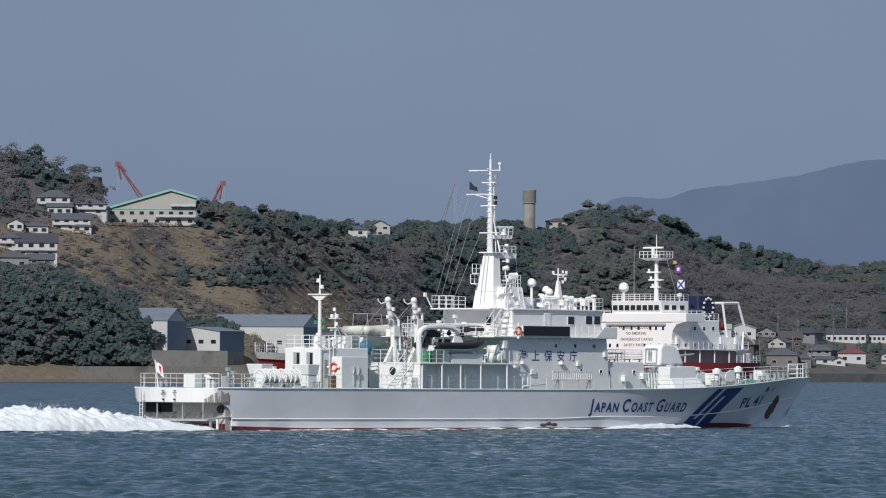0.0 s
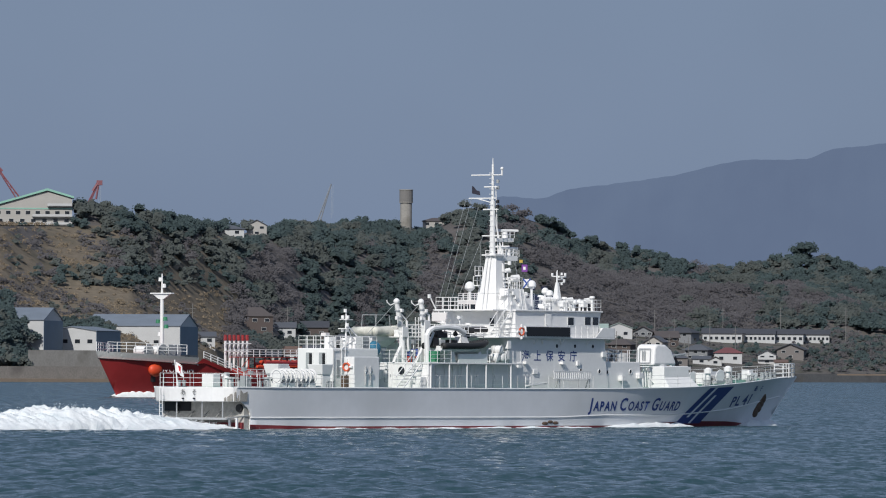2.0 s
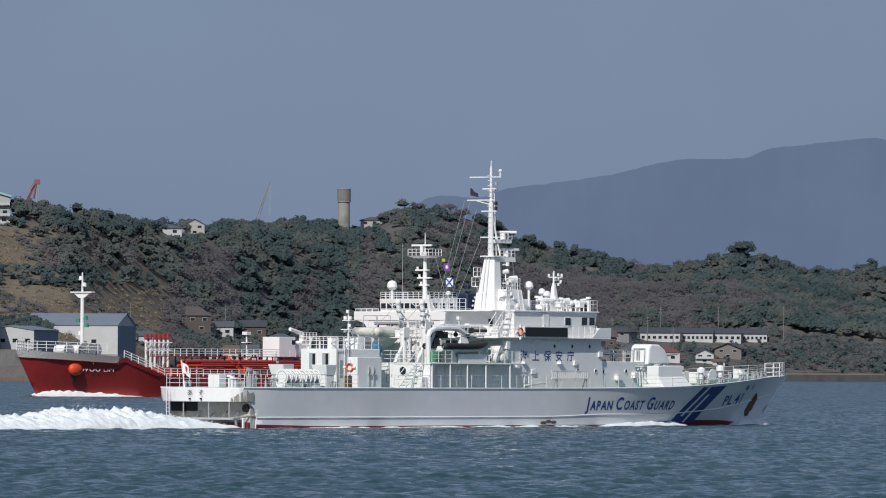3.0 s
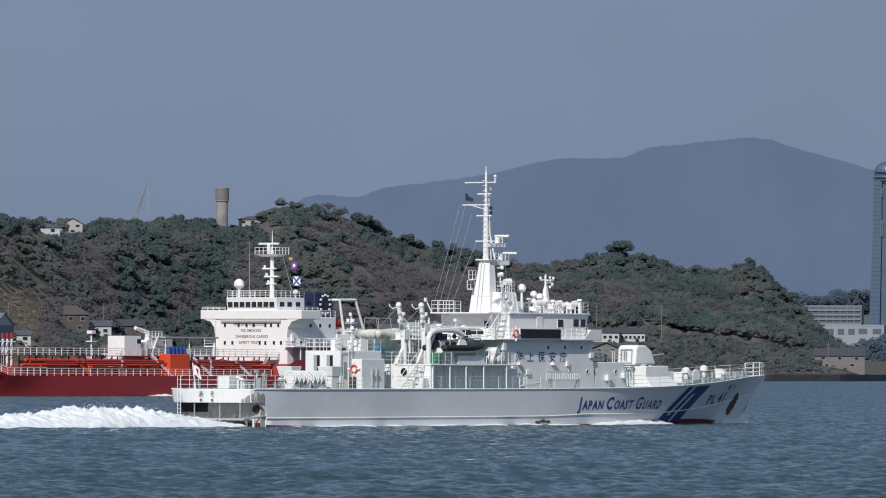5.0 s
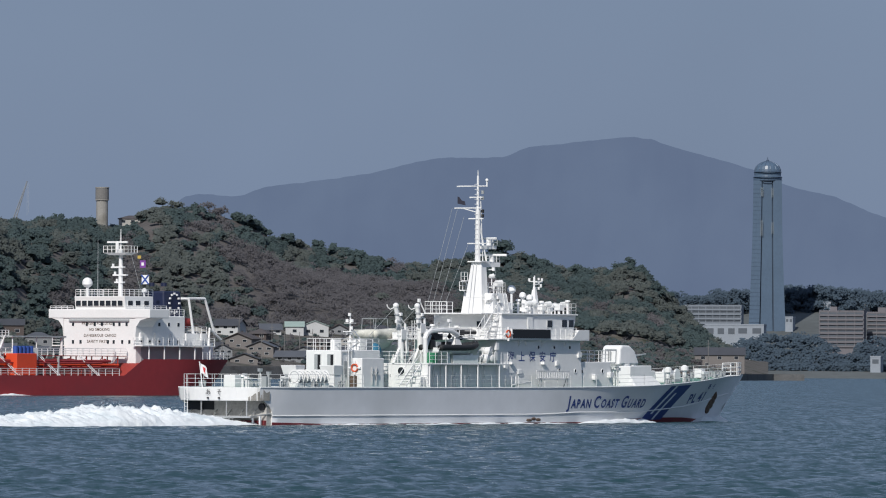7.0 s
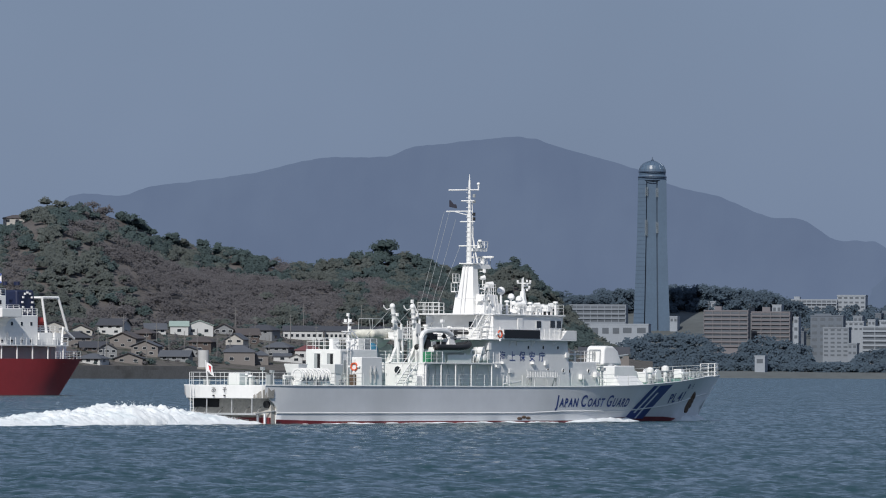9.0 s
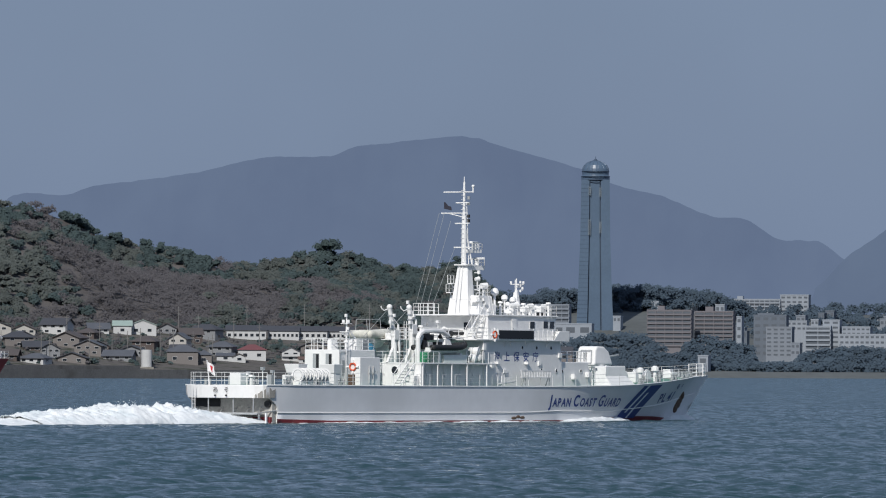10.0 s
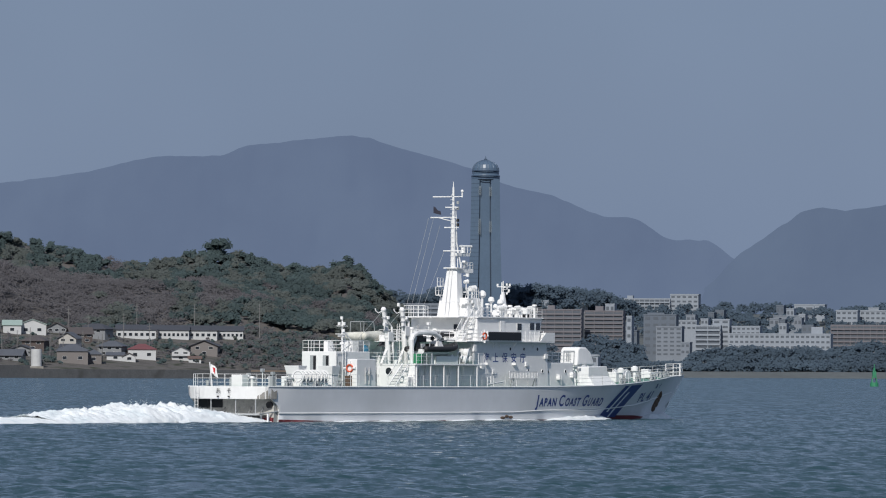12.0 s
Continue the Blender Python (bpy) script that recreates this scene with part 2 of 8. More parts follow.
def height_at(e, d):
    """The height above the sea of a point e steps (12000 to the radian) over the horizon, at distance d."""
    return EYE.z + e * d / FOCAL


# ---- water ----
def sea():
    fine_a = np.radians(np.linspace(-5.2, 11.2, 560))
    coarse_a = np.radians(np.concatenate([np.linspace(11.2, 354.8, 80)[1:-1]]))
    ang = np.concatenate([fine_a, coarse_a])
    rad = np.concatenate([np.geomspace(0.05, 205, 14)[:-1], np.geomspace(205, 900, 500)[:-1], np.geomspace(900, 2900, 100)[:-1], np.geomspace(2900, 4990, 8)])
    A, R = np.meshgrid(ang, rad)
    X, Y = R * np.sin(A), R * np.cos(A)
    rng = np.random.RandomState(4)
    Z = np.zeros_like(X)
    for i in range(90):
        lam = 0.75 * (4.6 / 0.75) ** rng.rand()
        th = radians(250) + rng.randn() * 1.1
        k = 2 * math.pi / lam
        ph = k * (X * math.cos(th) + Y * math.sin(th)) + rng.rand() * 6.28
        amp = 0.0105 * lam ** 0.55 * (0.6 + 0.8 * rng.rand())
        group = 0.65 + 0.35 * np.sin(X * rng.uniform(-.05, .05) + Y * rng.uniform(-.05, .05) + rng.rand() * 6)
        fade = np.clip((lam / (R * 0.0021) - 1.5) / 2, 0, 1)
        Z += amp * group * fade * (np.sin(ph) + 0.35 * np.cos(2 * ph))
    inside = (A > radians(-5.1)) & (A < radians(11.1)) & (R > 200)
    Z = np.where(inside, Z, 0)
    nr, na = X.shape
    verts = np.stack([X, Y, Z], -1).reshape(-1, 3)
    i, j = np.meshgrid(np.arange(nr - 1), np.arange(na), indexing="ij")
    j2 = (j + 1) % na
    quads = np.stack([i * na + j, i * na + j2, (i + 1) * na + j2, (i + 1) * na + j], -1).reshape(-1, 4)[:, ::-1]
    me = bpy.data.meshes.new("water")
    me.vertices.add(len(verts)), me.loops.add(quads.size), me.polygons.add(len(quads))
    me.vertices.foreach_set("co", verts.ravel())
    me.loops.foreach_set("vertex_index", quads.ravel())
    me.polygons.foreach_set("loop_start", np.arange(0, quads.size, 4))
    me.update(calc_edges=True)
    me.polygons.foreach_set("use_smooth", np.ones(len(quads), bool))
    me.materials.append(WATER)
    return tagged(new("water", me), "choppy dark blue-green sea water of a strait", "water", kind="structure")


WATER_SHEET = sea()

# ---- the near shore and its hills ----
SHORE = [(-300, 2050), (0, 2080), (450, 2150), (800, 2560), (1000, 2680), (1300, 2760), (1900, 2900), (2040, 2980), (2120, 3100)]
DEPTH = [(-300, 560), (450, 600), (900, 640), (1500, 640), (2120, 400)]
# crest of the hills over the horizon, by bearing
CREST = [(-300, 392), (0, 380), (60, 366), (110, 346), (180, 334), (225, 312), (262, 284), (330, 262), (400, 258), (470, 246), (560, 241), (650, 238), (740, 250), (830, 256), (900, 260), (950, 246),
         (1000, 280), (1045, 300), (1090, 294), (1120, 288), (1190, 256), (1250, 232), (1316, 214), (1420, 196), (1500, 188), (1560, 192), (1640, 196), (1700, 188), (1776, 170),
         (1830, 172), (1880, 172), (1916, 140), (1956, 98), (1990, 62), (2030, 24), (2060, 5), (2120, -14)]
# where the flat strip by the water ends, as a share of the depth
FLAT = [(-300, 0.03), (230, 0.03), (300, 0.16), (560, 0.2), (700, 0.22), (1000, 0.34), (1700, 0.36), (1900, 0.3), (2120, 0.4)]

RISE = [(-300, 3.0), (700, 4.0), (900, 8.0), (1000, 19.0), (1700, 20.0), (1900, 12.0), (2120, 6.0)]
HEADLAND = [(-300, 175), (60, 172), (110, 162), (160, 138), (215, 92), (252, 45), (280, -18)]


def ground(s, d):
    """Height of the land at a bearing and distance."""
    v = (d - line(s, SHORE)) / line(s, DEPTH)
    top = height_at(spline(s, CREST) - 8, line(s, SHORE) + 0.8 * line(s, DEPTH))
    fl = line(s, FLAT)
    base, rise0 = 2.6, line(s, RISE)
    if v < 0:
        return max(-2.0, 2.4 + v * 260)
    if v < fl:
        z = base + rise0 * v / fl
    elif v < 0.8:
        u = (v - fl) / (0.8 - fl)
        rise = u + 0.10 * math.sin(u * 6.28 + s * 0.004)
        z = base + rise0 + (top - base - rise0) * max(0.0, rise)
    else:
        z = top - (v - 0.8) * 180
    if s < 280:      # wooded headland by the water
        w = (v - 0.015) / 0.17
        if 0 < w < 1:
            z = max(z, height_at(line(s, HEADLAND) - 14, d) * math.sin(math.pi * w) ** 0.5)
    z += noise.fractal(spot(s, d) / 90, 1.0, 2.0, 4) * min(5.0, max(0.0, (v - fl)) * 22)
    if 150 < s < 372 and d < 2565 + 80 * (184 < s < 352):     # levelled ground before the hotel
        z = min(z, height_at(249 + max(0, 184 - s, s - 352) * 2.5, d))
    return z


def seat(s, e):
    """The place where the line of sight at bearing s, e over the horizon, first meets the land."""
    d = line(s, SHORE) + 1
    end = d + line(s, DEPTH) * 0.99
    while d < end:
        if ground(s, d) >= height_at(e, d):
            return d, ground(s, d)
        d += 3
    d = line(s, SHORE) + 0.8 * line(s, DEPTH)
    return d, ground(s, d)


SOIL = paint("dry_grass_slope", (0.165, 0.138, 0.105), 0.95, 0, 0.35, 14, 0.5, stain=(0.100, 0.090, 0.070), spec=0.1)
CONCRETE = paint("weathered_concrete", (0.30, 0.29, 0.27), 0.9, 0, 0.2, 4, 0.2, stain=(0.2, 0.19, 0.17), spec=0.2)
ASPHALT = paint("asphalt", (0.06, 0.06, 0.062), 0.9, 0, 0.2, 3)


def land():
    ss = np.arange(-300, 2124, 8)
    vs = np.concatenate([[-0.04, -0.012, -0.004], np.linspace(0, 1.25, 74)])
    s = Shape()
    for b in ss:
        for v in vs:
            d = line(b, SHORE) + v * line(b, DEPTH)
            s.v.append(tuple(spot(b, d, ground(b, d))))
    n = len(vs)
    s.f = [(i * n + j, (i + 1) * n + j, (i + 1) * n + j + 1, i * n + j + 1) for i in range(len(ss) - 1) for j in range(n - 1)]
    s.mi = [0] * len(s.f)
    for i, b in enumerate(ss[:-1]):
        for j in range(n - 1):
            v, fl = vs[j], line(b, FLAT)
            bare = (285 < b < 640 and v < 0.74) or (b < 285 and 0.2 < v < 0.62)
            if (v > fl or (b < 285 and 0.0 < v < 0.2)) and not bare:
                s.mi[i * (n - 1) + j] = 1
            elif 0 < v <= fl and b > 700:
                s.mi[i * (n - 1) + j] = 2
    ob = part("ground", s, [SOIL, paint("woodland_floor", (0.108, 0.100, 0.097), 0.95, 0, 0.3, 8, 0.3, spec=0.1), paint("village_yards", (0.12, 0.112, 0.105), 0.95, 0, 0.35, 4, 0.3, stain=(0.05, 0.055, 0.04), spec=0.1)], smooth=True)
    return tagged(ob, "hilly shore with dry winter grass and bare slopes", "hill", kind="structure")


land()

# ---- mountains far behind ----
RIDGE = [(900, 60), (1000, 200), (1050, 270), (1085, 303), (1178, 304), (1218, 318), (1320, 332), (1408, 345), (1470, 360), (1528, 372), (1600, 374), (1648, 376), (1688, 392), (1740, 398),
         (1798, 405), (1850, 410), (1878, 412), (1910, 406), (1958, 391), (2058, 364), (2110, 345), (2148, 327), (2238, 305), (2318, 272), (2378, 267), (2438, 232), (2508, 228), (2550, 200), (2640, 150), (3000, 120)]
RIDGE_RIGHT = [(2470, 120), (2520, 160), (2552, 196), (2595, 226), (2640, 258), (2690, 286), (2755, 284), (2823, 294), (3100, 330), (3300, 340)]


def mountain(name, crest, d0, glow, label):
    s = Shape()
    ss = np.arange(crest[0][0], crest[-1][0] + 1, 8)
    rows = 30
    for b in ss:
        for j in range(rows):
            u = j / (rows - 1)
            d = d0 + 60 * u + 4 * noise.fractal(Vector((b * 0.010, u * 2.2, d0)), 1.0, 2.0, 4)
            e = -10 + (spline(b, crest) + 3 * noise.noise(Vector((b * 0.05, 0, 1))) + 10) * u
            s.v.append(tuple(spot(b, d, height_at(e, d))))
    s.f = [(i * rows + j, (i + 1) * rows + j, (i + 1) * rows + j + 1, i * rows + j + 1) for i in range(len(ss) - 1) for j in range(rows - 1)]
    s.mi = [0] * len(s.f)
    ob = part(name, s, haze_glow_paint("hazy_" + name, (0.035, 0.045, 0.05), glow), smooth=True)
    return tagged(ob, label, "mountain", kind="structure")


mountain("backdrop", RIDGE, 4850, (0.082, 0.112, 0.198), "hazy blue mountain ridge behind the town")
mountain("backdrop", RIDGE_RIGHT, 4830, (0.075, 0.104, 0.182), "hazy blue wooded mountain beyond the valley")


def far_land():
    """Low ground of the town across the water."""
    s = Shape()
    ss = np.arange(1900, 3100, 12)
    top = [(1900, 120), (1955, 136), (2000, 140), (2060, 136), (2155, 142), (2235, 142), (2315, 134), (2360, 122), (2420, 110), (2600, 108), (2700, 112), (2823, 118), (3100, 120)]
    prof = [(-0.03, 0.0), (0.0, 0.03), (0.25, 0.12), (0.4, 0.2), (0.6, 0.42), (0.8, 0.75), (0.95, 1.0), (1.05, 1.0)]
    for b in ss:
        for v, h in prof:
            d = 4080 + v * 650
            z = -1 if v < 0 else 2 + h * height_at(line(b, top) - 14, d)
            s.v.append(tuple(spot(b, d, z)))
    n = len(prof)
    s.f = [(i * n + j, (i + 1) * n + j, (i + 1) * n + j + 1, i * n + j + 1) for i in range(len(ss) - 1) for j in range(n - 1)]
    s.mi = [0] * len(s.f)
    return tagged(part("ground", s, paint("far_town_ground", (0.09, 0.10, 0.10), 0.95, 0, 0.25, 40), smooth=True), "low hazy ground of a town across the strait", "ground", kind="structure")


FAR = far_land()


# ---- the patrol ship: x forward, y to port, z up from the waterline ----
DECK_Z = [(-40, 3.05), (2, 3.05), (17, 3.2), (26, 3.52), (34, 3.95), (39.4, 4.12)]
DECK_B = [(-40, 4.0), (-36, 4.6), (-28, 4.95), (0, 5.0), (10, 4.95), (17, 4.6), (24, 3.7), (30, 2.55), (35, 1.45), (38, 0.65), (39.4, 0.06)]
WL_B = [(-40, 3.95), (-28, 4.78), (0, 4.88), (8, 4.55), (16, 3.35), (22, 2.3), (28, 1.2), (33, 0.3), (34.9, 0.05), (39.4, 0.03)]
CHINE_Z = [(-40, 0.78), (-1, 0.78), (6, 0.95), (16, 0.92), (26, 1.35), (32, 1.9), (37, 2.5), (39.4, 2.9)]

STERN_CUT = [(0.0, -38.2), (1.15, -38.25), (1.55, -38.55), (1.9, -39.1), (2.2, -39.65), (3.2, -39.8)]     # where the plating ends aft, by height


def stem(z):
    """How far forward the hull reaches at a height."""
    return line(z, [(-2, 33.0), (0, 34.9), (1.8, 36.75), (4.12, 39.4)])


def half(x, z):
    """Half the hull's breadth at a station and height."""
    x = min(x, 39.4)
    dz, ch = spline(x, DECK_Z), line(x, CHINE_Z)
    end = stem(z)
    lo, hi = max(0.0, spline(x, WL_B)), max(0.0, spline(x, DECK_B))
    mid = lo + (hi - lo) * line(x, [(5, 0.12), (22, 0.32)])
    if z <= ch:
        y = lo + (mid - lo) * max(-0.6, z / ch)
    else:
        y = mid + (hi - mid) * (z - ch) / max(0.2, dz - ch)
    fade = min(1.0, max(0.0, (end - x) / 7)) ** 0.62
    return max(0.0, min(y, y * fade + 0.0 if end - x < 7 else y))


def on_hull(x, z, out=0.02):
    return Vector((x, -half(x, z) - out, z))


def hull_strip(x0, x1, z_of, nx=40, nz=6, side=-1, out=0.0, slope=0.0):
    """Plating between x0 and x1; z_of(x) gives its lower and upper edge; slope leans its ends."""
    s = Shape()
    for i in range(nx + 1):
        for j in range(nz + 1):
            u, w = i / nx, j / nz
            x = x0 + (x1 - x0) * u
            lo, hi = z_of(x)
            z = lo + (hi - lo) * w
            x += slope * w
            xx = max(min(x, stem(z)), line(z, STERN_CUT))
            s.v.append((xx, side * (half(xx, z) + out), z))
    n = nz + 1
    f = [(i * n + j, (i + 1) * n + j, (i + 1) * n + j + 1, i * n + j + 1) for i in range(nx) for j in range(nz)]
    s.f = f if side < 0 else [q[::-1] for q in f]
    s.mi = [0] * len(s.f)
    return s


def rails(name, pts, parent, h=1.0, step=1.6, bars=3, r=0.028, label="white pipe railing", mat=None):
    """A railing along points on a deck edge: stanchions and bars in one part."""
    s = Shape()
    for a, b in zip(pts, pts[1:]):
        a, b = Vector(a), Vector(b)
        n = max(1, round((b - a).length / step))
        for i in range(n + 1):
            p = a.lerp(b, i / n)
            s.tube(p, p + Vector((0, 0, h)), r * 1.15, n=5)
        for k in range(bars):
            dz = Vector((0, 0, h * (k + 1) / bars))
            s.tube(a + dz, b + dz, r, n=4)
    return part(name, s, mat or WHITE, parent, label)


def ladder(name, a, b, parent, width, across, mat=None, rung=0.3, r=0.03):
    s = Shape()
    a, b, w = Vector(a), Vector(b), Vector(across).normalized() * width / 2
    s.tube(a - w, b - w, r, n=5), s.tube(a + w, b + w, r, n=5)
    n = max(2, round((b - a).length / rung))
    for i in range(1, n):
        p = a.lerp(b, i / n)
        s.tube(p - w, p + w, r * 0.8, n=4)
    return part(name, s, mat or WHITE, parent)


SHIP = thing("patrol_ship", "white coast guard patrol ship with navy stripes under way at sea", "ship")


def ship_hull():
    S = SHIP
    dz = lambda x: spline(x, DECK_Z)
    hull = part("hull", Shape(), HULLWHITE, S, "white welded hull with a spray rail")
    part("stem_bar", Shape().path([(39.36, 0, 4.1), (36.72, 0, 1.8), (34.9, 0, 0.0), (33.6, 0, -1.5)], 0.04), HULLWHITE, hull)
    for side in (-1, 1):
        s1 = hull_strip(-39.75, 39.4, lambda x: (line(x, CHINE_Z), dz(x)), 90, 6, side)
        part("hull_side", s1, HULLWHITE, hull, smooth=True)
        part("lower_hull", hull_strip(-39.35, 39.4, lambda x: (0.12, line(x, CHINE_Z)), 80, 4, side), HULLWHITE, hull, smooth=True)
        part("boot_topping", hull_strip(-39.35, 39.4, lambda x: (-1.3, 0.1 + 0.16 * max(0, (-x - 30) / 8) + line(x, [(6, 0.0), (20, 0.34), (27, 0.30), (33, 0.05)])), 80, 3, side, 0.012), BOOT, hull, "dull red waterline paint", smooth=True)
        rail = Shape()
        pts = [Vector((x, side * (half(x, line(x, CHINE_Z)) + 0.02), line(x, CHINE_Z))) for x in np.linspace(-38.2, 36.8, 90)]
        part("spray_rail", rail.path(pts, 0.055, 6), WHITE, hull, "white half-round spray rail")
        lip = Shape()
        pts = [Vector((x, side * (half(x, dz(x)) + 0.01), dz(x))) for x in np.linspace(-39.7, 39.3, 90)]
        part("gunwale", lip.path(pts, 0.06, 6), WHITE, hull)
    # deck
    d = Shape()
    xs = np.linspace(-39.6, 39.3, 80)
    d.v = [(x, sgn * max(0.02, half(x, dz(x)) - 0.03), dz(x) - 0.02) for x in xs for sgn in (-1, 1)]
    d.f = [(2 * i, 2 * i + 2, 2 * i + 3, 2 * i + 1) for i in range(79)]
    d.mi = [0] * 79
    part("deck", d, GREYDECK, S, "green painted weather deck")
    # stern: overhanging deck edge, recessed transom, posts and lower platform
    st = Shape()
    plan = [(-39.4, -4.1), (-39.9, -3.85), (-40.2, -3.2), (-40.45, -2.2), (-40.55, 0), (-40.45, 2.0), (-40.2, 3.2), (-39.9, 3.85), (-39.4, 4.1)]
    low = [(x + 0.12, y * 0.99) for x, y in plan]
    st.prism(low, 1.98, 3.06, top=plan)
    part("stern_fascia", st, WHITE, hull, "white curved stern edge with sooty corner", bevel=0.05)
    for u, top in ((0.15, 2.5), (0.55, 2.75), (1.1, 2.6), (1.35, 2.45), (1.8, 2.35)):
        i0 = int(u)
        (xa, ya), (xb, yb) = plan[i0], plan[i0 + 1]
        f0, f1 = u - i0, min(1.0, u - i0 + 0.3)
        a, b = Vector((xa + (xb - xa) * f0 - 0.02, ya + (yb - ya) * f0 - 0.02, 0)), Vector((xa + (xb - xa) * f1 - 0.02, ya + (yb - ya) * f1 - 0.02, 0))
        part("soot_streak", Shape().add([a + Vector((0, 0, 2.0)), b + Vector((0, 0, 2.0)), b + Vector((0, 0, top - 0.1)), a + Vector((0, 0, top)), a * 1.0 + Vector((0.1, 0.1, 2.0)), b + Vector((0.1, 0.1, 2.0))],
                                        [(0, 3, 2, 1), (0, 1, 5, 4)]), SOOT_AND_SHADE, hull)
    # White plate, greyed in its colour for the shade under the overhang.
    tr = Shape().box(-38.75, -38.12, -3.98, 3.98, -1.2, 2.0)
    part("transom", tr, paint("shade_greyed_white_plate", (0.46, 0.45, 0.42), 0.6, 0, 0.3, 1.2, 0.05, stain=(0.30, 0.29, 0.27)), hull, "white recessed transom plate greyed for the overhang's shade")
    tr2 = Shape().box(-39.0, -38.2, -3.96, 3.96, -1.0, 0.42)
    part("stern_step", tr2, BOOT, hull)
    for y in (-4.08, 3.99):
        cheek = Shape().side([(-37.4, -1.0), (-38.15, -1.0), (-38.15, 1.15), (-38.5, 1.55), (-39.05, 1.9), (-39.4, 2.05), (-37.4, 2.05)], y, y + 0.09)
        part("stern_cheek", cheek, WHITE, hull)
    for y in (-3.6, 2.6):
        part("exhaust_outlet", Shape().tube((-38.7, y, 1.5), (-38.95, y, 1.5), 0.3, n=14), BLACK, hull, "sooty black exhaust outlet")
    # A flat black plate stands for the dark shade in the stern hollow.
    gap = Shape().box(-38.8, -38.74, 1.2, 3.8, 1.25, 1.95)
    part("stern_recess", gap, BLACK, hull)
    pl = Shape()
    for y in (-3.0, -1.0, 1.5):
        pl.tube((-40.1, y, 0.6), (-40.1, y, 2.0), 0.055, n=6)
    pl.tube((-40.1, -3.4, 0.72), (-40.1, 3.6, 0.72), 0.07).tube((-38.3, -4.1, 0.95), (-40.1, -3.4, 0.72), 0.07)
    for y in (-3.4, -2.2, -1.0, 0.4, 1.8, 2.9):
        pl.tube((-38.75, y + 0.5, 1.25), (-40.05, y, 0.72), 0.05)
    pl.box(-40.15, -38.6, -3.4, 3.6, 0.62, 0.68)
    for y in (-3.9, -3.2):
        part("stern_strut", Shape().box(-39.5, -39.35, y, y + 0.14, -0.3, 0.75), HULLWHITE, hull)
    part("soot_patch", Shape().add([(-39.45, -4.16, 2.0), (-38.7, -4.26, 2.0), (-38.7, -4.28, 2.75), (-39.1, -4.22, 2.6), (-39.42, -4.17, 2.9), (-39.4, -4.0, 2.0)], [(0, 1, 2, 3, 4), (0, 5, 1)]), SOOT_AND_SHADE, hull, "sooty patch over the exhaust")
    part("stern_platform", pl, STEEL, hull, "grey steel platform under the stern")
    ladder("stern_ladder", (-40.45, 2.75, 0.3), (-40.55, 2.7, 3.0), hull, 0.45, (0.4, 1, 0))
    # markings
    stripe = part("bow_stripe", hull_strip(17.5, 21.9, lambda x: (0.24, dz(x) - 0.06), 10, 12, -1, 0.02, 3.75), NAVY, hull, "navy slanted stripe emblem")
    part("stripe_slit", hull_strip(19.1, 19.55, lambda x: (0.75, dz(x) - 0.06), 3, 12, -1, 0.03, 3.15), HULLWHITE, stripe)
    part("stripe_slit", hull_strip(19.75, 20.2, lambda x: (0.26, dz(x) - 0.72), 3, 12, -1, 0.03, 2.85), HULLWHITE, stripe)
    words = "Japan Coast Guard"
    x = 3.45
    for word in words.split():
        for ch, size in ((word[0], 1.42), (word[1:].upper(), 1.02)):
            x += write("letter", ch, size, NAVY, hull, lambda u, v, x=x: on_hull(x + u, 1.33 + v), "navy blue painted lettering", 1.04, 0.2, 0.03, 0.06)
        x += 0.3
    write("letter", "PL 41", 1.15, NAVY, hull, lambda u, v: on_hull(26.5 + u, 1.62 + v + u * 0.06), "", 1.5, 0, 0.03)
    for y, ch in ((0.75, "あ"), (-0.35, "そ")):
        lettering("stern_name", ch, 0.5, BLACK, hull, lambda u, v, y=y: Vector((-40.6, y - u, 2.5 + v)), "", 1.1, 0, 0.0)
        part("port_name", Shape().box(-40.6, -40.5, y - 0.3, y - 0.15, 2.14, 2.26), BLACK, hull)
    anch = Shape()
    for a, z, w in ((33.5, 2.0, 0.5), (33.1, 1.6, 0.6), (32.7, 1.2, 0.45), (33.8, 2.4, 0.35)):
        p = on_hull(a, z, -0.05)
        anch.ball(p, w, 0.22, 0.5, 10, 6)
    part("anchor_pocket", anch, RUST, hull, "rust-stained anchor in its pocket", smooth=True)
    for x, ch in ((30.2, "あ"), (31.6, "そ")):
        lettering("bow_name", ch, 0.5, NAVY, hull, lambda u, v, x=x: on_hull(x + u, 2.95 + v), "", 1.4, 0, 0.012)
    for x, z, w in ((-2.4, 0.3, 0.5), (-1.7, 0.42, 0.4), (-1.0, 0.34, 0.45)):
        p = on_hull(x, z, -0.04)
        part("rusty_fitting", Shape().ball(p, w, 0.12, 0.14, 10, 6), RUST, hull, smooth=True)


def house(name, x0, x1, y, z0, z1, parent, label="", front=0.0, back=0.0, tumble=0.0, bevel=0.06, mat=None):
    """A block of accommodation, y metres to either side; front and back lean its ends in, tumble its sides."""
    s = Shape()
    a = [(x0, -y), (x1, -y), (x1, y), (x0, y)]
    t = [(x0 + back, -y + tumble), (x1 - front, -y + tumble), (x1 - front, y - tumble), (x0 + back, y - tumble)]
    s.prism(a, z0, z1, top=t)
    return part(name, s, mat or WHITE, parent, label, bevel=bevel)


ship_hull()


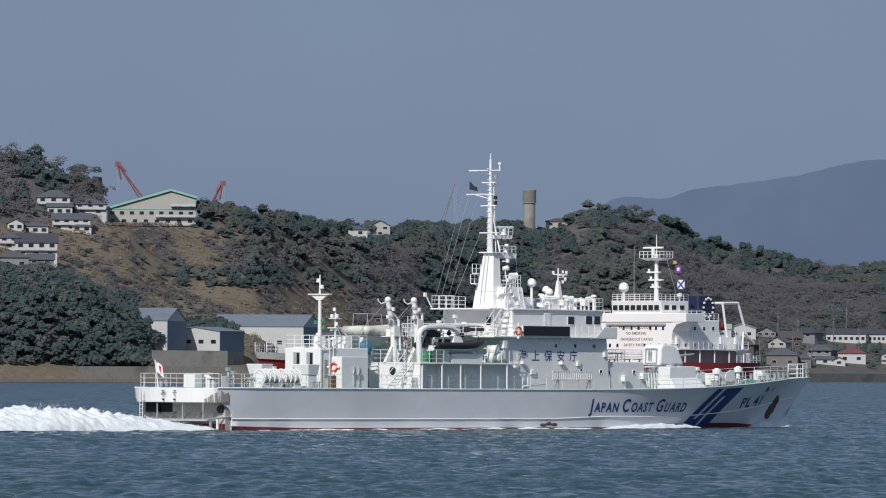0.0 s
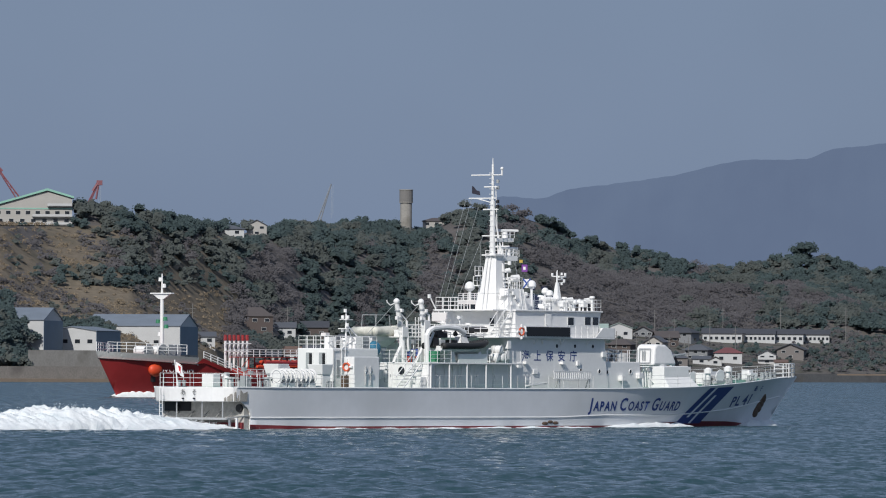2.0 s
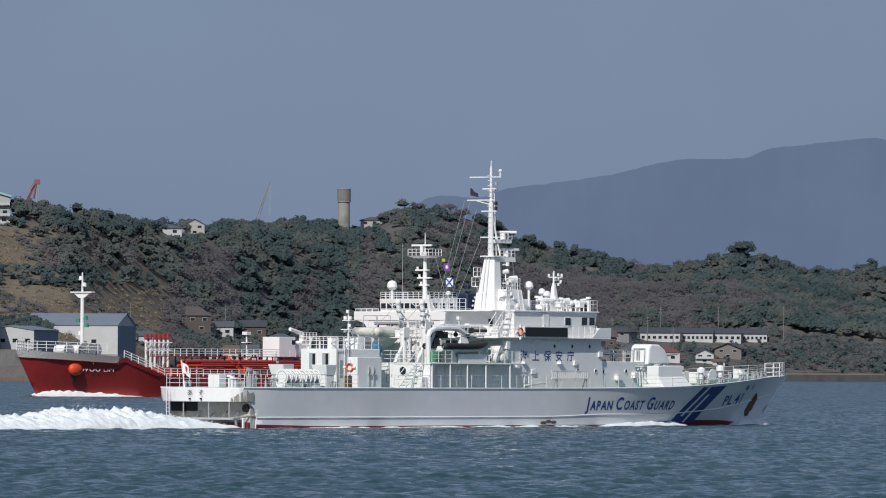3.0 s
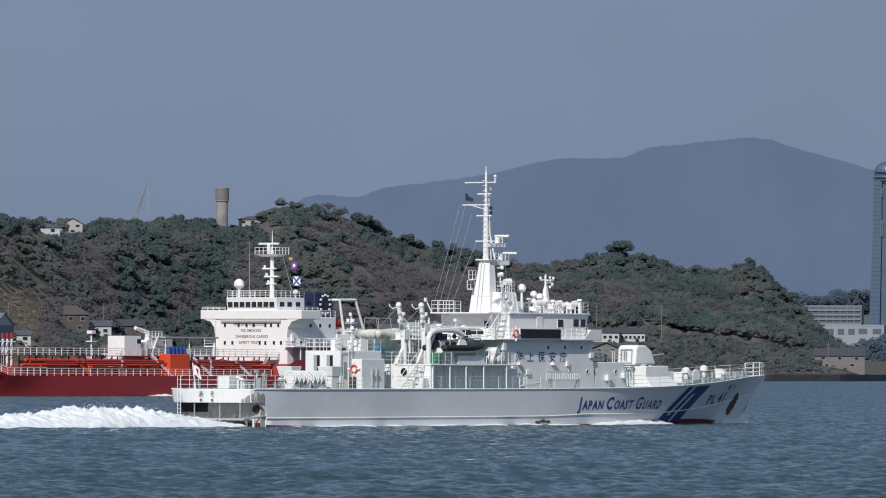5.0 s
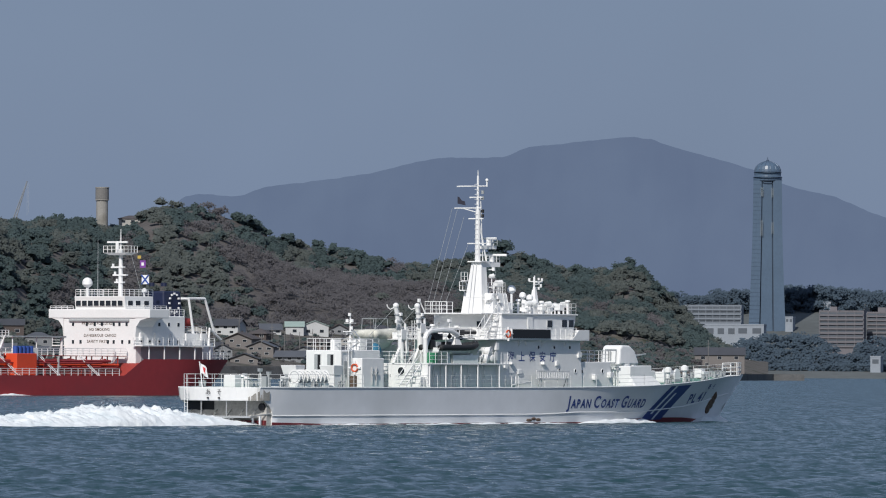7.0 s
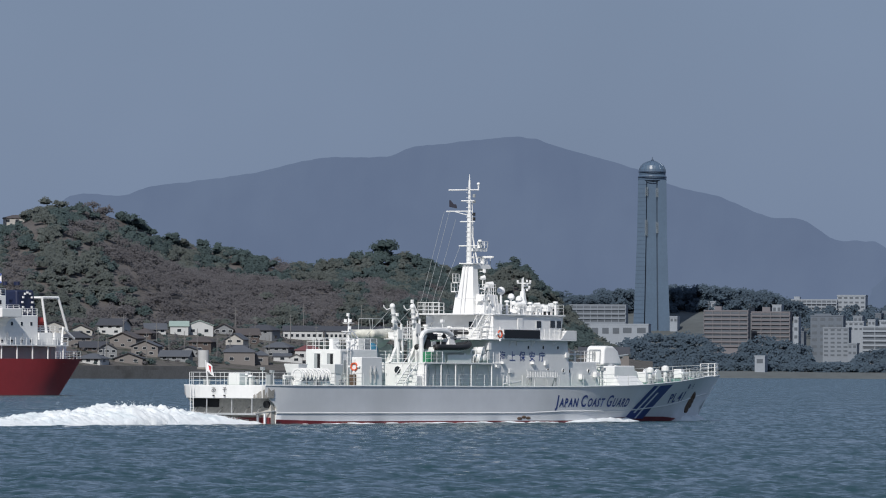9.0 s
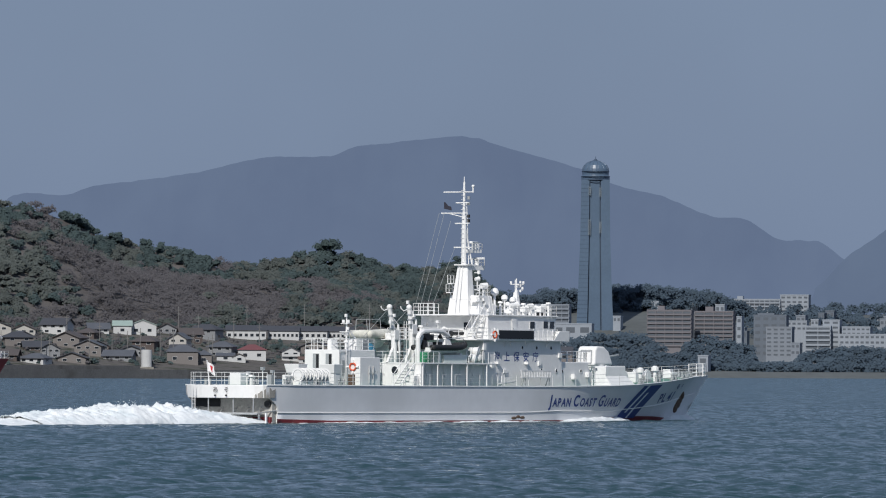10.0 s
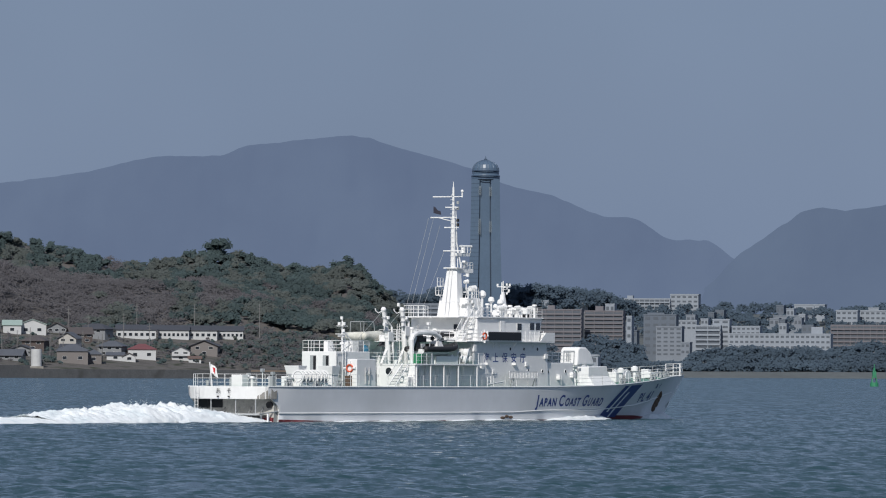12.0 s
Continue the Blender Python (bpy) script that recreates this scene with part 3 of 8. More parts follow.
def window(parent, x, y, z, w, h, face="side", name="window", mat=None):
    """A dark pane in a raised frame; face: side (along x), aft (along y) or front."""
    fr = Shape()
    t = 0.05
    win = None
    if face == "side":
        o = -1 if y < 0 else 1
        fr.box(x - t, x + w + t, y, y + o * 0.03, z - t, z + h + t)
        pane = Shape().box(x, x + w, y + o * 0.02, y + o * 0.045, z, z + h)
    else:
        o = -1 if face == "aft" else 1
        fr.box(x, x + o * 0.03, y - t, y + w + t, z - t, z + h + t)
        pane = Shape().box(x + o * 0.02, x + o * 0.045, y, y + w, z, z + h)
    win = part(name, fr, WHITE, parent)
    part("pane", pane, mat or GLASS, win)
    return win


def porthole(parent, x, y, z, r=0.16):
    ob = part("porthole", Shape().ring((x, y - 0.02, z), (0, 1, 0), r + 0.02, 0.03, 14, 5), WHITE, parent)
    part("pane", Shape().tube((x, y + 0.03, z), (x, y - 0.025, z), r, n=14), GLASS, ob)


def door(parent, x, y, z, w=0.75, h=1.75, face="side", label=""):
    ob = window(parent, x, y, z + 0.12, w, h, face, "door", WHITE)
    if face == "side":
        part("handle", Shape().box(x + 0.08, x + 0.14, y - 0.1, y - 0.04, z + 0.9, z + 1.1), STEEL, ob)
    else:
        part("handle", Shape().box(x - 0.1, x - 0.04, y + 0.08, y + 0.14, z + 0.9, z + 1.1), STEEL, ob)
    return ob


def lifebuoy(parent, c, axis):
    ob = part("lifebuoy", Shape().ring(c, axis, 0.30, 0.075, 18, 8), ORANGE, parent, "orange lifebuoy on its hook", smooth=True)
    u = Vector(axis).normalized().orthogonal()
    for a in (0, 90, 180, 270):
        d = Matrix.Rotation(radians(a + 45), 3, Vector(axis)) @ u
        part("band", Shape().tube(Vector(c) + d * 0.24, Vector(c) + d * 0.42, 0.095, n=8), CLOTH, ob)


def dome(parent, x, y, z0, z1, r, label="white radome"):
    ob = part("antenna_dome", Shape().tube((x, y, z1 - r * 1.5), (x, y, z1 - r), r, n=14).ball((x, y, z1 - r), r, n=14, m=10), WHITE, parent, label, smooth=True)
    part("post", Shape().tube((x, y, z0), (x, y, z1 - r * 1.4), r * 0.3), WHITE, ob)


def searchlight(parent, x, y, z0, z1, r=0.28, way=(1, -0.4, 0)):
    w = Vector(way).normalized()
    c = Vector((x, y, z1))
    ob = part("searchlight", Shape().tube(c - w * r, c + w * r, r * 0.8, r, n=12), WHITE, parent)
    part("lens", Shape().tube(c + w * r, c + w * (r + 0.03), r * 0.9, n=12), GLASS, ob)
    part("bracket", Shape().tube((x, y, z0), (x, y, z1 - r * 0.7), 0.05).tube((x, y - r, z1), (x, y + r, z1), 0.04), WHITE, ob)


def stairs(parent, a, b, width, across):
    """A steep ladder-stair with side plates and treads."""
    ob = part("stair", Shape(), WHITE, parent)
    a, b, w = Vector(a), Vector(b), Vector(across).normalized() * width / 2
    s = Shape()
    for o in (-w, w):
        s.tube(a + o, b + o, 0.05, n=4)
        s.tube(a + o + Vector((0, 0, 0.9)), b + o + Vector((0, 0, 0.9)), 0.03, n=4)
        for u in (0.05, 0.5, 0.95):
            s.tube(a.lerp(b, u) + o, a.lerp(b, u) + o + Vector((0, 0, 0.9)), 0.025, n=4)
    part("stringer", s, WHITE, ob)
    n = max(3, round((b.z - a.z) / 0.24))
    for i in range(1, n):
        p = a.lerp(b, i / n)
        part("tread", Shape().tube(p - w, p + w, 0.06, n=4), STEEL, ob)


SCANNERS = []        # turning radar beams on the tower mast


def ship_superstructure():
    S = SHIP
    D = 3.03
    # aft deckhouse
    aft = house("aft_deckhouse", -25.4, -19.8, 1.75, D, 6.1, S, "white aft deckhouse")
    for y in (-0.75, 0.55):
        part("doorway", Shape().box(-25.44, -25.38, y - 0.32, y + 0.32, 4.0, 5.75), GREY, aft, "shadowed louvred opening")
        part("doorway_frame", Shape().box(-25.46, -25.4, y - 0.4, y - 0.32, 3.9, 5.75).box(-25.46, -25.4, y + 0.32, y + 0.4, 3.9, 5.75)
             .box(-25.46, -25.4, y - 0.4, y + 0.4, 5.75, 5.84), WHITE, aft)
        # Flat black face painted for the dark inside of the opening.
        part("black_slot", Shape().box(-25.47, -25.43, y - 0.28, y - 0.02, 4.05, 5.7), BLACK, aft)
    door(aft, -21.2, -1.75, D)
    rails("railing", [(-25.3, 1.7, 6.1), (-25.3, -1.7, 6.1), (-19.9, -1.7, 6.1), (-19.9, 1.7, 6.1), (-25.3, 1.7, 6.1)], aft, 0.95, 0.9, 3, 0.024)
    ladder("wall_ladder", (-24.2, -1.85, D), (-24.2, -1.85, 6.9), aft, 0.45, (1, 0, 0))
    part("louvre", Shape().box(-24.95, -24.6, -1.79, -1.75, 3.9, 5.2), GREY, aft, "grey louvred panel")
    part("wire_conduit", Shape().path([(-25.3, -1.8, 3.1), (-25.3, -1.8, 5.9), (-23.6, -1.8, 5.95)], 0.035, 5), STEEL, aft)
    # Flat grey panel painted for the dim inside of the doorway.
    part("side_door", Shape().box(-23.55, -22.85, -1.79, -1.75, 3.15, 4.95), SOOT_AND_SHADE, aft, "open doorway of the aft house")
    mast = part("aft_mast", Shape().tube((-21.6, 0, 6.1), (-21.6, 0, 9.0), 0.09, 0.06), WHITE, aft, "white stub mast with lamps")
    part("mast_stay", Shape().tube((-21.6, 0, 8.0), (-19.6, -0.6, 6.1), 0.05).tube((-21.6, 0, 8.0), (-19.6, 0.6, 6.1), 0.05), WHITE, mast)
    for z, y in ((8.9, 0), (8.4, -0.25), (8.4, 0.25), (7.8, -0.2), (7.4, 0.25), (7.4, -0.2)):
        part("lamp", Shape().tube((-21.6 - 0.1, y, z), (-21.6 - 0.1, y, z + 0.26), 0.13, n=8), WHITE, mast)
    part("platform", Shape().box(-22.0, -21.2, -0.45, 0.45, 7.6, 7.66), WHITE, mast)
    part("platform", Shape().box(-21.9, -21.3, -0.4, 0.4, 8.3, 8.35), WHITE, mast)
    # locker by the side
    loc = house("side_locker", -25.7, -22.6, 0.5, D, 5.45, S, "white steel locker block", bevel=0.05)
    loc.location = (0, -3.6, 0)
    lifebuoy(loc, (-25.78, 0.2, 4.65), (1, 0, 0))
    part("hose_box", Shape().box(-26.1, -25.72, 0.0, 0.45, 3.1, 4.0), RUST, loc, "brown hose reel box")
    for x in (-24.3, -23.7):
        part("valve_pipe", Shape().tube((x, -0.55, 3.3), (x, -0.55, 4.7), 0.06).ring((x, -0.62, 4.2), (0, 1, 0), 0.16, 0.04, 10, 5), STEEL, loc)
    # accommodation and boat deck
    acc = house("accommodation_block", -17.3, -5.5, 4.1, D, 4.95, S, "white accommodation block")
    part("aft_bulkhead", Shape().box(-17.45, -17.3, -4.9, 4.9, D, 4.93), WHITE, acc, "white end wall under the boat deck", bevel=0.03)
    part("corner_bracket", Shape().side([(-17.3, 4.92), (-16.2, 4.92), (-16.7, 4.8), (-17.05, 4.5), (-17.16, 4.0), (-17.16, 3.1), (-17.3, 3.1)], -4.9, -4.84), WHITE, acc)
    part("round_window", Shape().tube((-17.44, -2.25, 4.4), (-17.48, -2.25, 4.4), 0.33, n=18), GLASS, acc)
    part("window_ring", Shape().ring((-17.47, -2.25, 4.4), (1, 0, 0), 0.36, 0.045, 20, 5), WHITE, acc)
    door(acc, -17.45, -1.3, D, face="aft")
    part("panel_box", Shape().box(-17.58, -17.45, -0.35, 0.05, 3.7, 4.4), WHITE, acc)
    part("panel_frame", Shape().path([(-17.5, -0.95, 3.5), (-17.5, -0.95, 4.5), (-17.5, -0.62, 4.5), (-17.5, -0.62, 3.5), (-17.5, -0.95, 3.5)], 0.03, 5), GREY, acc)
    part("soot_panel", Shape().box(-17.48, -17.44, 0.12, 0.4, 3.2, 4.6), SOOT_AND_SHADE, acc)
    for x in (-15.5, -12.6, -10.5, -8.2):
        door(acc, x, -4.1, D)
    slab = part("boat_deck", Shape().box(-17.5, -5.6, -5.0, 5.0, 4.93, 5.06), WHITE, S, "white boat deck with green top", bevel=0.03)
    part("deck_top", Shape().box(-17.4, -5.7, -4.9, 4.9, 5.064, 5.07), GREYDECK, slab)
    for x in (-17.2, -14.85, -12.6, -10.15, -6.95):
        for y in (-4.93, 4.93):
            part("deck_post", Shape().tube((x, y, D), (x, y, 4.95), 0.06, n=6), WHITE, slab)
    rails("railing", [(-17.4, 4.9, 5.06), (-17.4, -3.5, 5.06)], slab, 0.95, 0.8, 3, 0.022)
    rails("railing", [(-17.2, -4.9, 5.06), (-14.6, -4.9, 5.06)], slab, 0.95, 0.85, 3, 0.022)
    rails("railing", [(-7.6, -4.9, 5.06), (-5.7, -4.9, 5.06)], slab, 0.95, 1.0)
    stairs(slab, (-19.95, -4.0, D), (-17.6, -4.0, 5.0), 0.7, (0, 1, 0))
    part("white_cabinet", Shape().box(-18.2, -17.4, -4.7, -4.15, D, 3.95), WHITE, slab, bevel=0.04)
    # bridge block
    br = house("bridge_block", -6.2, 6.9, 4.2, D, 7.05, S, "white bridge front block with portholes", front=0.45)
    for i, ch in enumerate("海上保安庁"):
        lettering("lettering", ch, 0.92, NAVY, br, lambda u, v, i=i: Vector((-4.62 + 1.58 * i + u, -4.215, 5.32 + v)), "navy blue painted lettering", 1.1, 0, 0.006)
    for x, z in ((0.0, 6.45), (2.4, 6.45), (4.8, 6.45), (3.2, 4.5), (5.7, 4.45)):
        porthole(br, x, -4.2, z)
    fw = house("forward_block", 6.2, 12.0, 4.0, D, 5.25, S, "white forward house under the bridge", front=0.55)
    for x, z in ((7.0, 4.4), (10.2, 4.45)):
        porthole(fw, x, -4.0, z)
    rails("railing", [(6.9, -3.9, 5.25), (11.3, -3.9, 5.25), (11.3, 3.9, 5.25)], fw, 0.95, 1.0)
    part("life_raft_rack", Shape().box(7.2, 9.6, -3.4, -2.6, 5.9, 5.98).tube((7.4, -3, 5.25), (7.4, -3, 5.9), 0.05).tube((9.4, -3, 5.25), (9.4, -3, 5.9), 0.05), STEEL, fw)
    wing = part("bridge_deck", Shape().box(-8.2, 7.2, -4.65, 4.65, 7.03, 7.15), WHITE, S, "white bridge wing deck", bevel=0.03)
    part("wing_bulwark", Shape().side([(4.6, 7.15), (7.2, 7.15), (7.2, 7.95), (5.6, 7.95)], -4.65, -4.57), WHITE, wing, bevel=0.02)
    part("wing_bulwark", Shape().side([(4.6, 7.15), (7.2, 7.15), (7.2, 7.95), (5.6, 7.95)], 4.57, 4.65), WHITE, wing, bevel=0.02)
    part("wing_front", Shape().box(7.12, 7.22, -4.65, 4.65, 7.15, 7.95), WHITE, wing, bevel=0.02)
    disp = part("display_frame", Shape().box(-4.75, 1.15, -4.72, -4.58, 7.14, 8.0), WHITE, wing)
    part("display_board", Shape().box(-4.65, 1.05, -4.75, -4.71, 7.2, 7.94), BLACK, disp, "long black electronic message board")
    lifebuoy(wing, (-5.3, -4.72, 7.55), (0, 1, 0))
    rails("railing", [(-8.1, 4.6, 7.15), (-8.1, -4.6, 7.15), (-4.8, -4.6, 7.15)], wing, 0.95, 0.9)
    rails("railing", [(1.2, -4.6, 7.15), (5.2, -4.6, 7.15)], wing, 0.95, 0.8)
    for x in (-3, 0.5, 4):
        part("bracket", Shape().side([(x, 7.03), (x + 0.06, 7.03), (x + 0.06, 6.5), (x, 6.5)], -4.25, -4.2).tube((x, -4.22, 6.55), (x, -4.6, 7.0), 0.03, n=4), WHITE, wing)
    part("flood_lamp", Shape().box(0.4, 0.9, -4.55, -4.2, 5.0, 5.2).tube((0.65, -4.2, 5.1), (0.65, -4.5, 5.1), 0.08), WHITE, br)
    part("flood_lamp", Shape().box(-4.4, -4.0, -4.5, -4.2, 5.0, 5.2), WHITE, br)
    # wheelhouse
    wh = part("wheelhouse", Shape().prism([(-4.5, -3.5), (3.4, -3.5), (6.6, -3.3), (7.1, -2.6), (7.1, 2.6), (6.6, 3.3), (3.4, 3.5), (-4.5, 3.5)], 7.1, 9.2,
              top=[(-4.5, -3.45), (3.4, -3.45), (7.0, -3.4), (7.5, -2.6), (7.5, 2.6), (7.0, 3.4), (3.4, 3.45), (-4.5, 3.45)]), WHITE, S, "white wheelhouse with dark windows", bevel=0.05)
    part("roof_edge", Shape().prism([(-4.6, -3.62), (7.0, -3.6), (7.7, -2.7), (7.7, 2.7), (7.0, 3.6), (-4.6, 3.62)], 9.19, 9.3), WHITE, wh, bevel=0.02)
    window(wh, 2.4, -3.5, 8.15, 0.72, 0.6)
    for x0, x1 in ((4.75, 5.5), (5.85, 6.6)):
        y0, y1 = -3.5 + (x0 - 3.4) * 0.045, -3.5 + (x1 - 3.4) * 0.045
        part("window_frame", Shape().prism([(x0 - 0.06, y0 - 0.02), (x1 + 0.06, y1 - 0.02), (x1 + 0.06, y1 + 0.1), (x0 - 0.06, y0 + 0.1)], 8.12, 8.86), WHITE, wh)
        part("window", Shape().prism([(x0, y0 - 0.06), (x1, y1 - 0.06), (x1, y1 + 0.1), (x0, y0 + 0.1)], 8.18, 8.8), GLASS, wh)
    for y in (-1.9, -0.95, 0.05, 1.05):
        window(wh, 7.4, y, 8.25, 0.8, 0.6, "front")
    door(wh, -0.6, -3.5, 7.1)
    rails("railing", [(-0.5, -3.45, 9.3), (6.9, -3.45, 9.3), (7.5, -2.6, 9.3), (7.5, 2.6, 9.3), (6.9, 3.45, 9.3)], wh, 0.9, 0.9, 3, 0.022)
    # upper house and tower mast
    up = house("upper_house", -5.0, -0.5, 2.4, 7.1, 9.25, S, "white upper house under the mast")
    part("top_deck", Shape().box(-6.4, 0.0, -2.7, 3.2, 9.2, 9.32), WHITE, up, bevel=0.03)
    window(up, -5.0, -1.75, 8.0, 0.42, 0.62, "aft")
    door(up, -3.4, -2.4, 7.1)
    stairs(up, (-6.9, -3.0, 7.15), (-4.8, -3.0, 9.25), 0.65, (0, 1, 0))
    rails("railing", [(-2.2, 3.1, 9.32), (-6.3, 3.1, 9.32), (-6.3, 0.9, 9.32)], up, 0.95, 0.8)
    part("lamp_arm", Shape().tube((-6.3, 3.1, 9.3), (-6.9, 3.3, 10.4), 0.06).box(-7.0, -6.8, 3.2, 3.4, 10.2, 10.5), WHITE, up)
    side = part("radar_room", Shape().prism([(-3.3, -1.75), (-0.55, -1.75), (-0.55, 1.5), (-3.3, 1.5)], 9.3, 11.0, top=[(-3.0, -1.6), (-1.0, -1.6), (-1.0, 1.4), (-3.0, 1.4)]), WHITE, S, "white radar room beside the mast", bevel=0.04)
    rails("railing", [(-2.8, -1.5, 11.0), (-1.7, -1.5, 11.0)], side, 0.9, 0.7)
    rails("railing", [(-1.4, -1.5, 11.0), (-1.05, -1.5, 11.0), (-1.05, 1.3, 11.0)], side, 0.9, 0.6)
    ladder("wall_ladder", (-1.1, -1.8, 9.3), (-1.3, -1.66, 10.95), side, 0.45, (1, 0, 0))
    for px, pz in ((-2.7, 9.7), (-2.2, 10.2), (-1.7, 9.6), (-2.5, 10.5)):
        part("cable_box", Shape().box(px - 0.16, px + 0.16, -1.86, -1.66, pz, pz + 0.3), WHITE, side, bevel=0.02)
    part("cable_run", Shape().path([(-2.9, -1.8, 9.4), (-2.75, -1.72, 10.9), (-2.2, -1.75, 10.1), (-1.6, -1.8, 9.6)], 0.03, 5), GREY, side)
    searchlight(side, -1.6, -1.2, 11.0, 11.85, 0.3)
    searchlight(side, -2.2, -0.9, 11.7, 12.45, 0.2, (1, -0.6, 0.2))
    tw = part("tower_mast", Shape().prism([(-3.95, -1.1), (-2.5, -1.1), (-2.5, 1.1), (-3.95, 1.1)], 8.0, 10.6, top=[(-3.62, -0.84), (-2.56, -0.82), (-2.56, 0.82), (-3.62, 0.84)])
              .prism([(-3.62, -0.84), (-2.56, -0.82), (-2.56, 0.82), (-3.62, 0.84)], 10.6, 13.65, top=[(-3.2, -0.5), (-2.4, -0.48), (-2.4, 0.48), (-3.2, 0.5)]), WHITE, S, "white tapered tower mast with a pole top", bevel=0.05)
    part("cap", Shape().box(-3.5, -2.2, -0.7, 0.7, 13.62, 13.72), WHITE, tw)
    part("aft_ladder_cage", Shape().tube((-4.0, 0.3, 9.4), (-3.3, 0.2, 13.6), 0.03, n=5).tube((-4.0, -0.1, 9.4), (-3.3, -0.1, 13.6), 0.03, n=5), WHITE, tw)
    for z, y in ((11.2, 0.9), (12.0, 0.8), (10.4, -1.05)):
        part("side_platform", Shape().box(-3.6, -2.6, min(y, y * 1.6), max(y, y * 1.6), z, z + 0.08).tube((-3.1, y, z - 0.5), (-3.1, y * 1.5, z), 0.04), WHITE, tw)
        rails("railing", [(-3.6, y * 1.6, z + 0.08), (-2.6, y * 1.6, z + 0.08)], tw, 0.7, 0.5, 2)
    for z in (10.2, 11.4, 12.3, 12.9):
        part("lamp", Shape().tube((-1.8, -0.8, z), (-1.8, -0.8, z + 0.3), 0.15, n=8).tube((-2.2, -0.6, z + 0.1), (-1.8, -0.8, z + 0.1), 0.05), WHITE, tw)
    pole = part("pole", Shape().tube((-3.0, 0, 13.6), (-3.0, 0, 18.0), 0.24, 0.2, 10).tube((-3.0, 0, 18.0), (-3.0, 0, 20.9), 0.13, 0.09, 8).tube((-3.0, 0, 20.9), (-3.0, 0, 21.4), 0.05, 0.03, 6), WHITE, tw)
    part("pole_brace", Shape().tube((-2.2, -0.35, 13.7), (-2.95, -0.1, 17.0), 0.07).tube((-2.2, 0.35, 13.7), (-2.95, 0.1, 17.0), 0.07).tube((-2.55, -0.22, 13.7), (-2.75, -0.1, 19.2), 0.04), WHITE, pole)
    for i in range(16):
        z = 13.9 + i * 0.42
        part("rung", Shape().tube((-3.25, -0.16, z), (-3.25, 0.16, z), 0.022, n=5), WHITE, pole)
    for z, y0, y1 in ((20.05, 2.1, -0.95), (18.2, 2.35, -0.4), (17.3, 0.9, -0.6), (15.2, 1.0, -0.9), (19.1, 0.8, -0.5)):
        part("yard", Shape().tube((-3.05, y0, z), (-3.05, y1, z), 0.06, 0.045, 6), WHITE, pole)
    part("yard_brace", Shape().tube((-3.05, 1.6, 18.2), (-3.05, 0.1, 17.85), 0.04), WHITE, pole)
    part("anemometer", Shape().tube((-3.05, -0.95, 20.0), (-3.05, -0.95, 20.5), 0.07).ball((-3.05, -0.95, 20.55), 0.14, n=8, m=6), WHITE, pole)
    for z in (18.9, 19.4, 17.8, 17.4):
        part("lamp", Shape().tube((-2.8, -0.35, z), (-2.8, -0.35, z + 0.28), 0.13, n=8), GREY if z > 18.8 else BLACK, pole)
    for z, x1, l in ((14.35, -0.4, 2.8), (15.75, -0.8, 2.2)):
        pf = part("radar_platform", Shape().prism([(-2.9, -0.35), (x1, -0.55), (x1, 0.55), (-2.9, 0.35)], z - 1.1, z - 0.72) if z < 15 else
                  Shape().prism([(-2.9, -0.3), (x1, -0.45), (x1, 0.45), (-2.9, 0.3)], z - 1.0, z - 0.7), WHITE, tw)
        rails("railing", [(-2.4, -0.5, z - 0.7), (x1, -0.5, z - 0.7), (x1, 0.5, z - 0.7)], pf, 0.55, 0.5, 2)
        rd = part("radar", Shape().tube((x1 - 0.55, 0, z - 0.7), (x1 - 0.55, 0, z - 0.2), 0.25, 0.2, 10), WHITE, pf)
        sc = part("scanner", Shape().box(-0.15, 0.15, -l / 2, l / 2, -0.2, 0), WHITE, rd, bevel=0.05)
        sc.location = (x1 - 0.55, 0, z)
        SCANNERS.append(sc)
    for y, x, z in ((1.2, -3.3, 17.5), (1.8, -3.4, 18.2), (2.2, -3.6, 18.2), (0.8, -3.2, 15.2)):
        part("halyard", Shape().tube((x, y, z), (x - 2.2, y + 1.2, 9.4), 0.014, n=4), GREY, tw)
    fl = part("signal_flag", Shape().add([(-3.05 + 0.02 * i, 2.05 - 0.08 * i, 19.2 - 0.06 * i + 0.05 * math.sin(i)) for i in range(9)] + [(-3.05 + 0.02 * i, 2.05 - 0.09 * i, 18.6 - 0.02 * i) for i in range(9)],
              [(i, i + 1, 10 + i, 9 + i) for i in range(8)]), FLAGDARK, tw, "dark blue signal flag")
    sm = fl.modifiers.new("cloth", "SOLIDIFY")
    sm.thickness = 0.015
    # aerials and lights on the wheelhouse roof
    dome(S, 2.6, 0.3, 9.3, 11.75, 0.36)
    dome(S, 4.2, -1.0, 9.3, 10.6, 0.3)
    dome(S, 6.6, -1.5, 9.3, 10.3, 0.22)
    dome(S, 5.0, -2.2, 9.3, 10.2, 0.24)
    rm = part("roof_mast", Shape().prism([(5.2, -0.3), (5.8, -0.25), (5.8, 0.25), (5.2, 0.3)], 9.3, 11.4, top=[(5.45, -0.1), (5.65, -0.1), (5.65, 0.1), (5.45, 0.1)]).tube((5.55, 0, 11.3), (5.55, 0, 12.5), 0.05), WHITE, S, "short white mast with lamps")
    part("arm", Shape().tube((5.55, 0.5, 12.1), (5.55, -0.9, 12.1), 0.04).tube((5.55, -0.3, 11.6), (5.55, -0.8, 11.6), 0.04), WHITE, rm)
    for y, z in ((-0.85, 12.15), (0.45, 12.15), (-0.75, 11.65)):
        part("lamp", Shape().tube((5.55, y, z), (5.55, y, z + 0.22), 0.1, n=8), WHITE, rm)
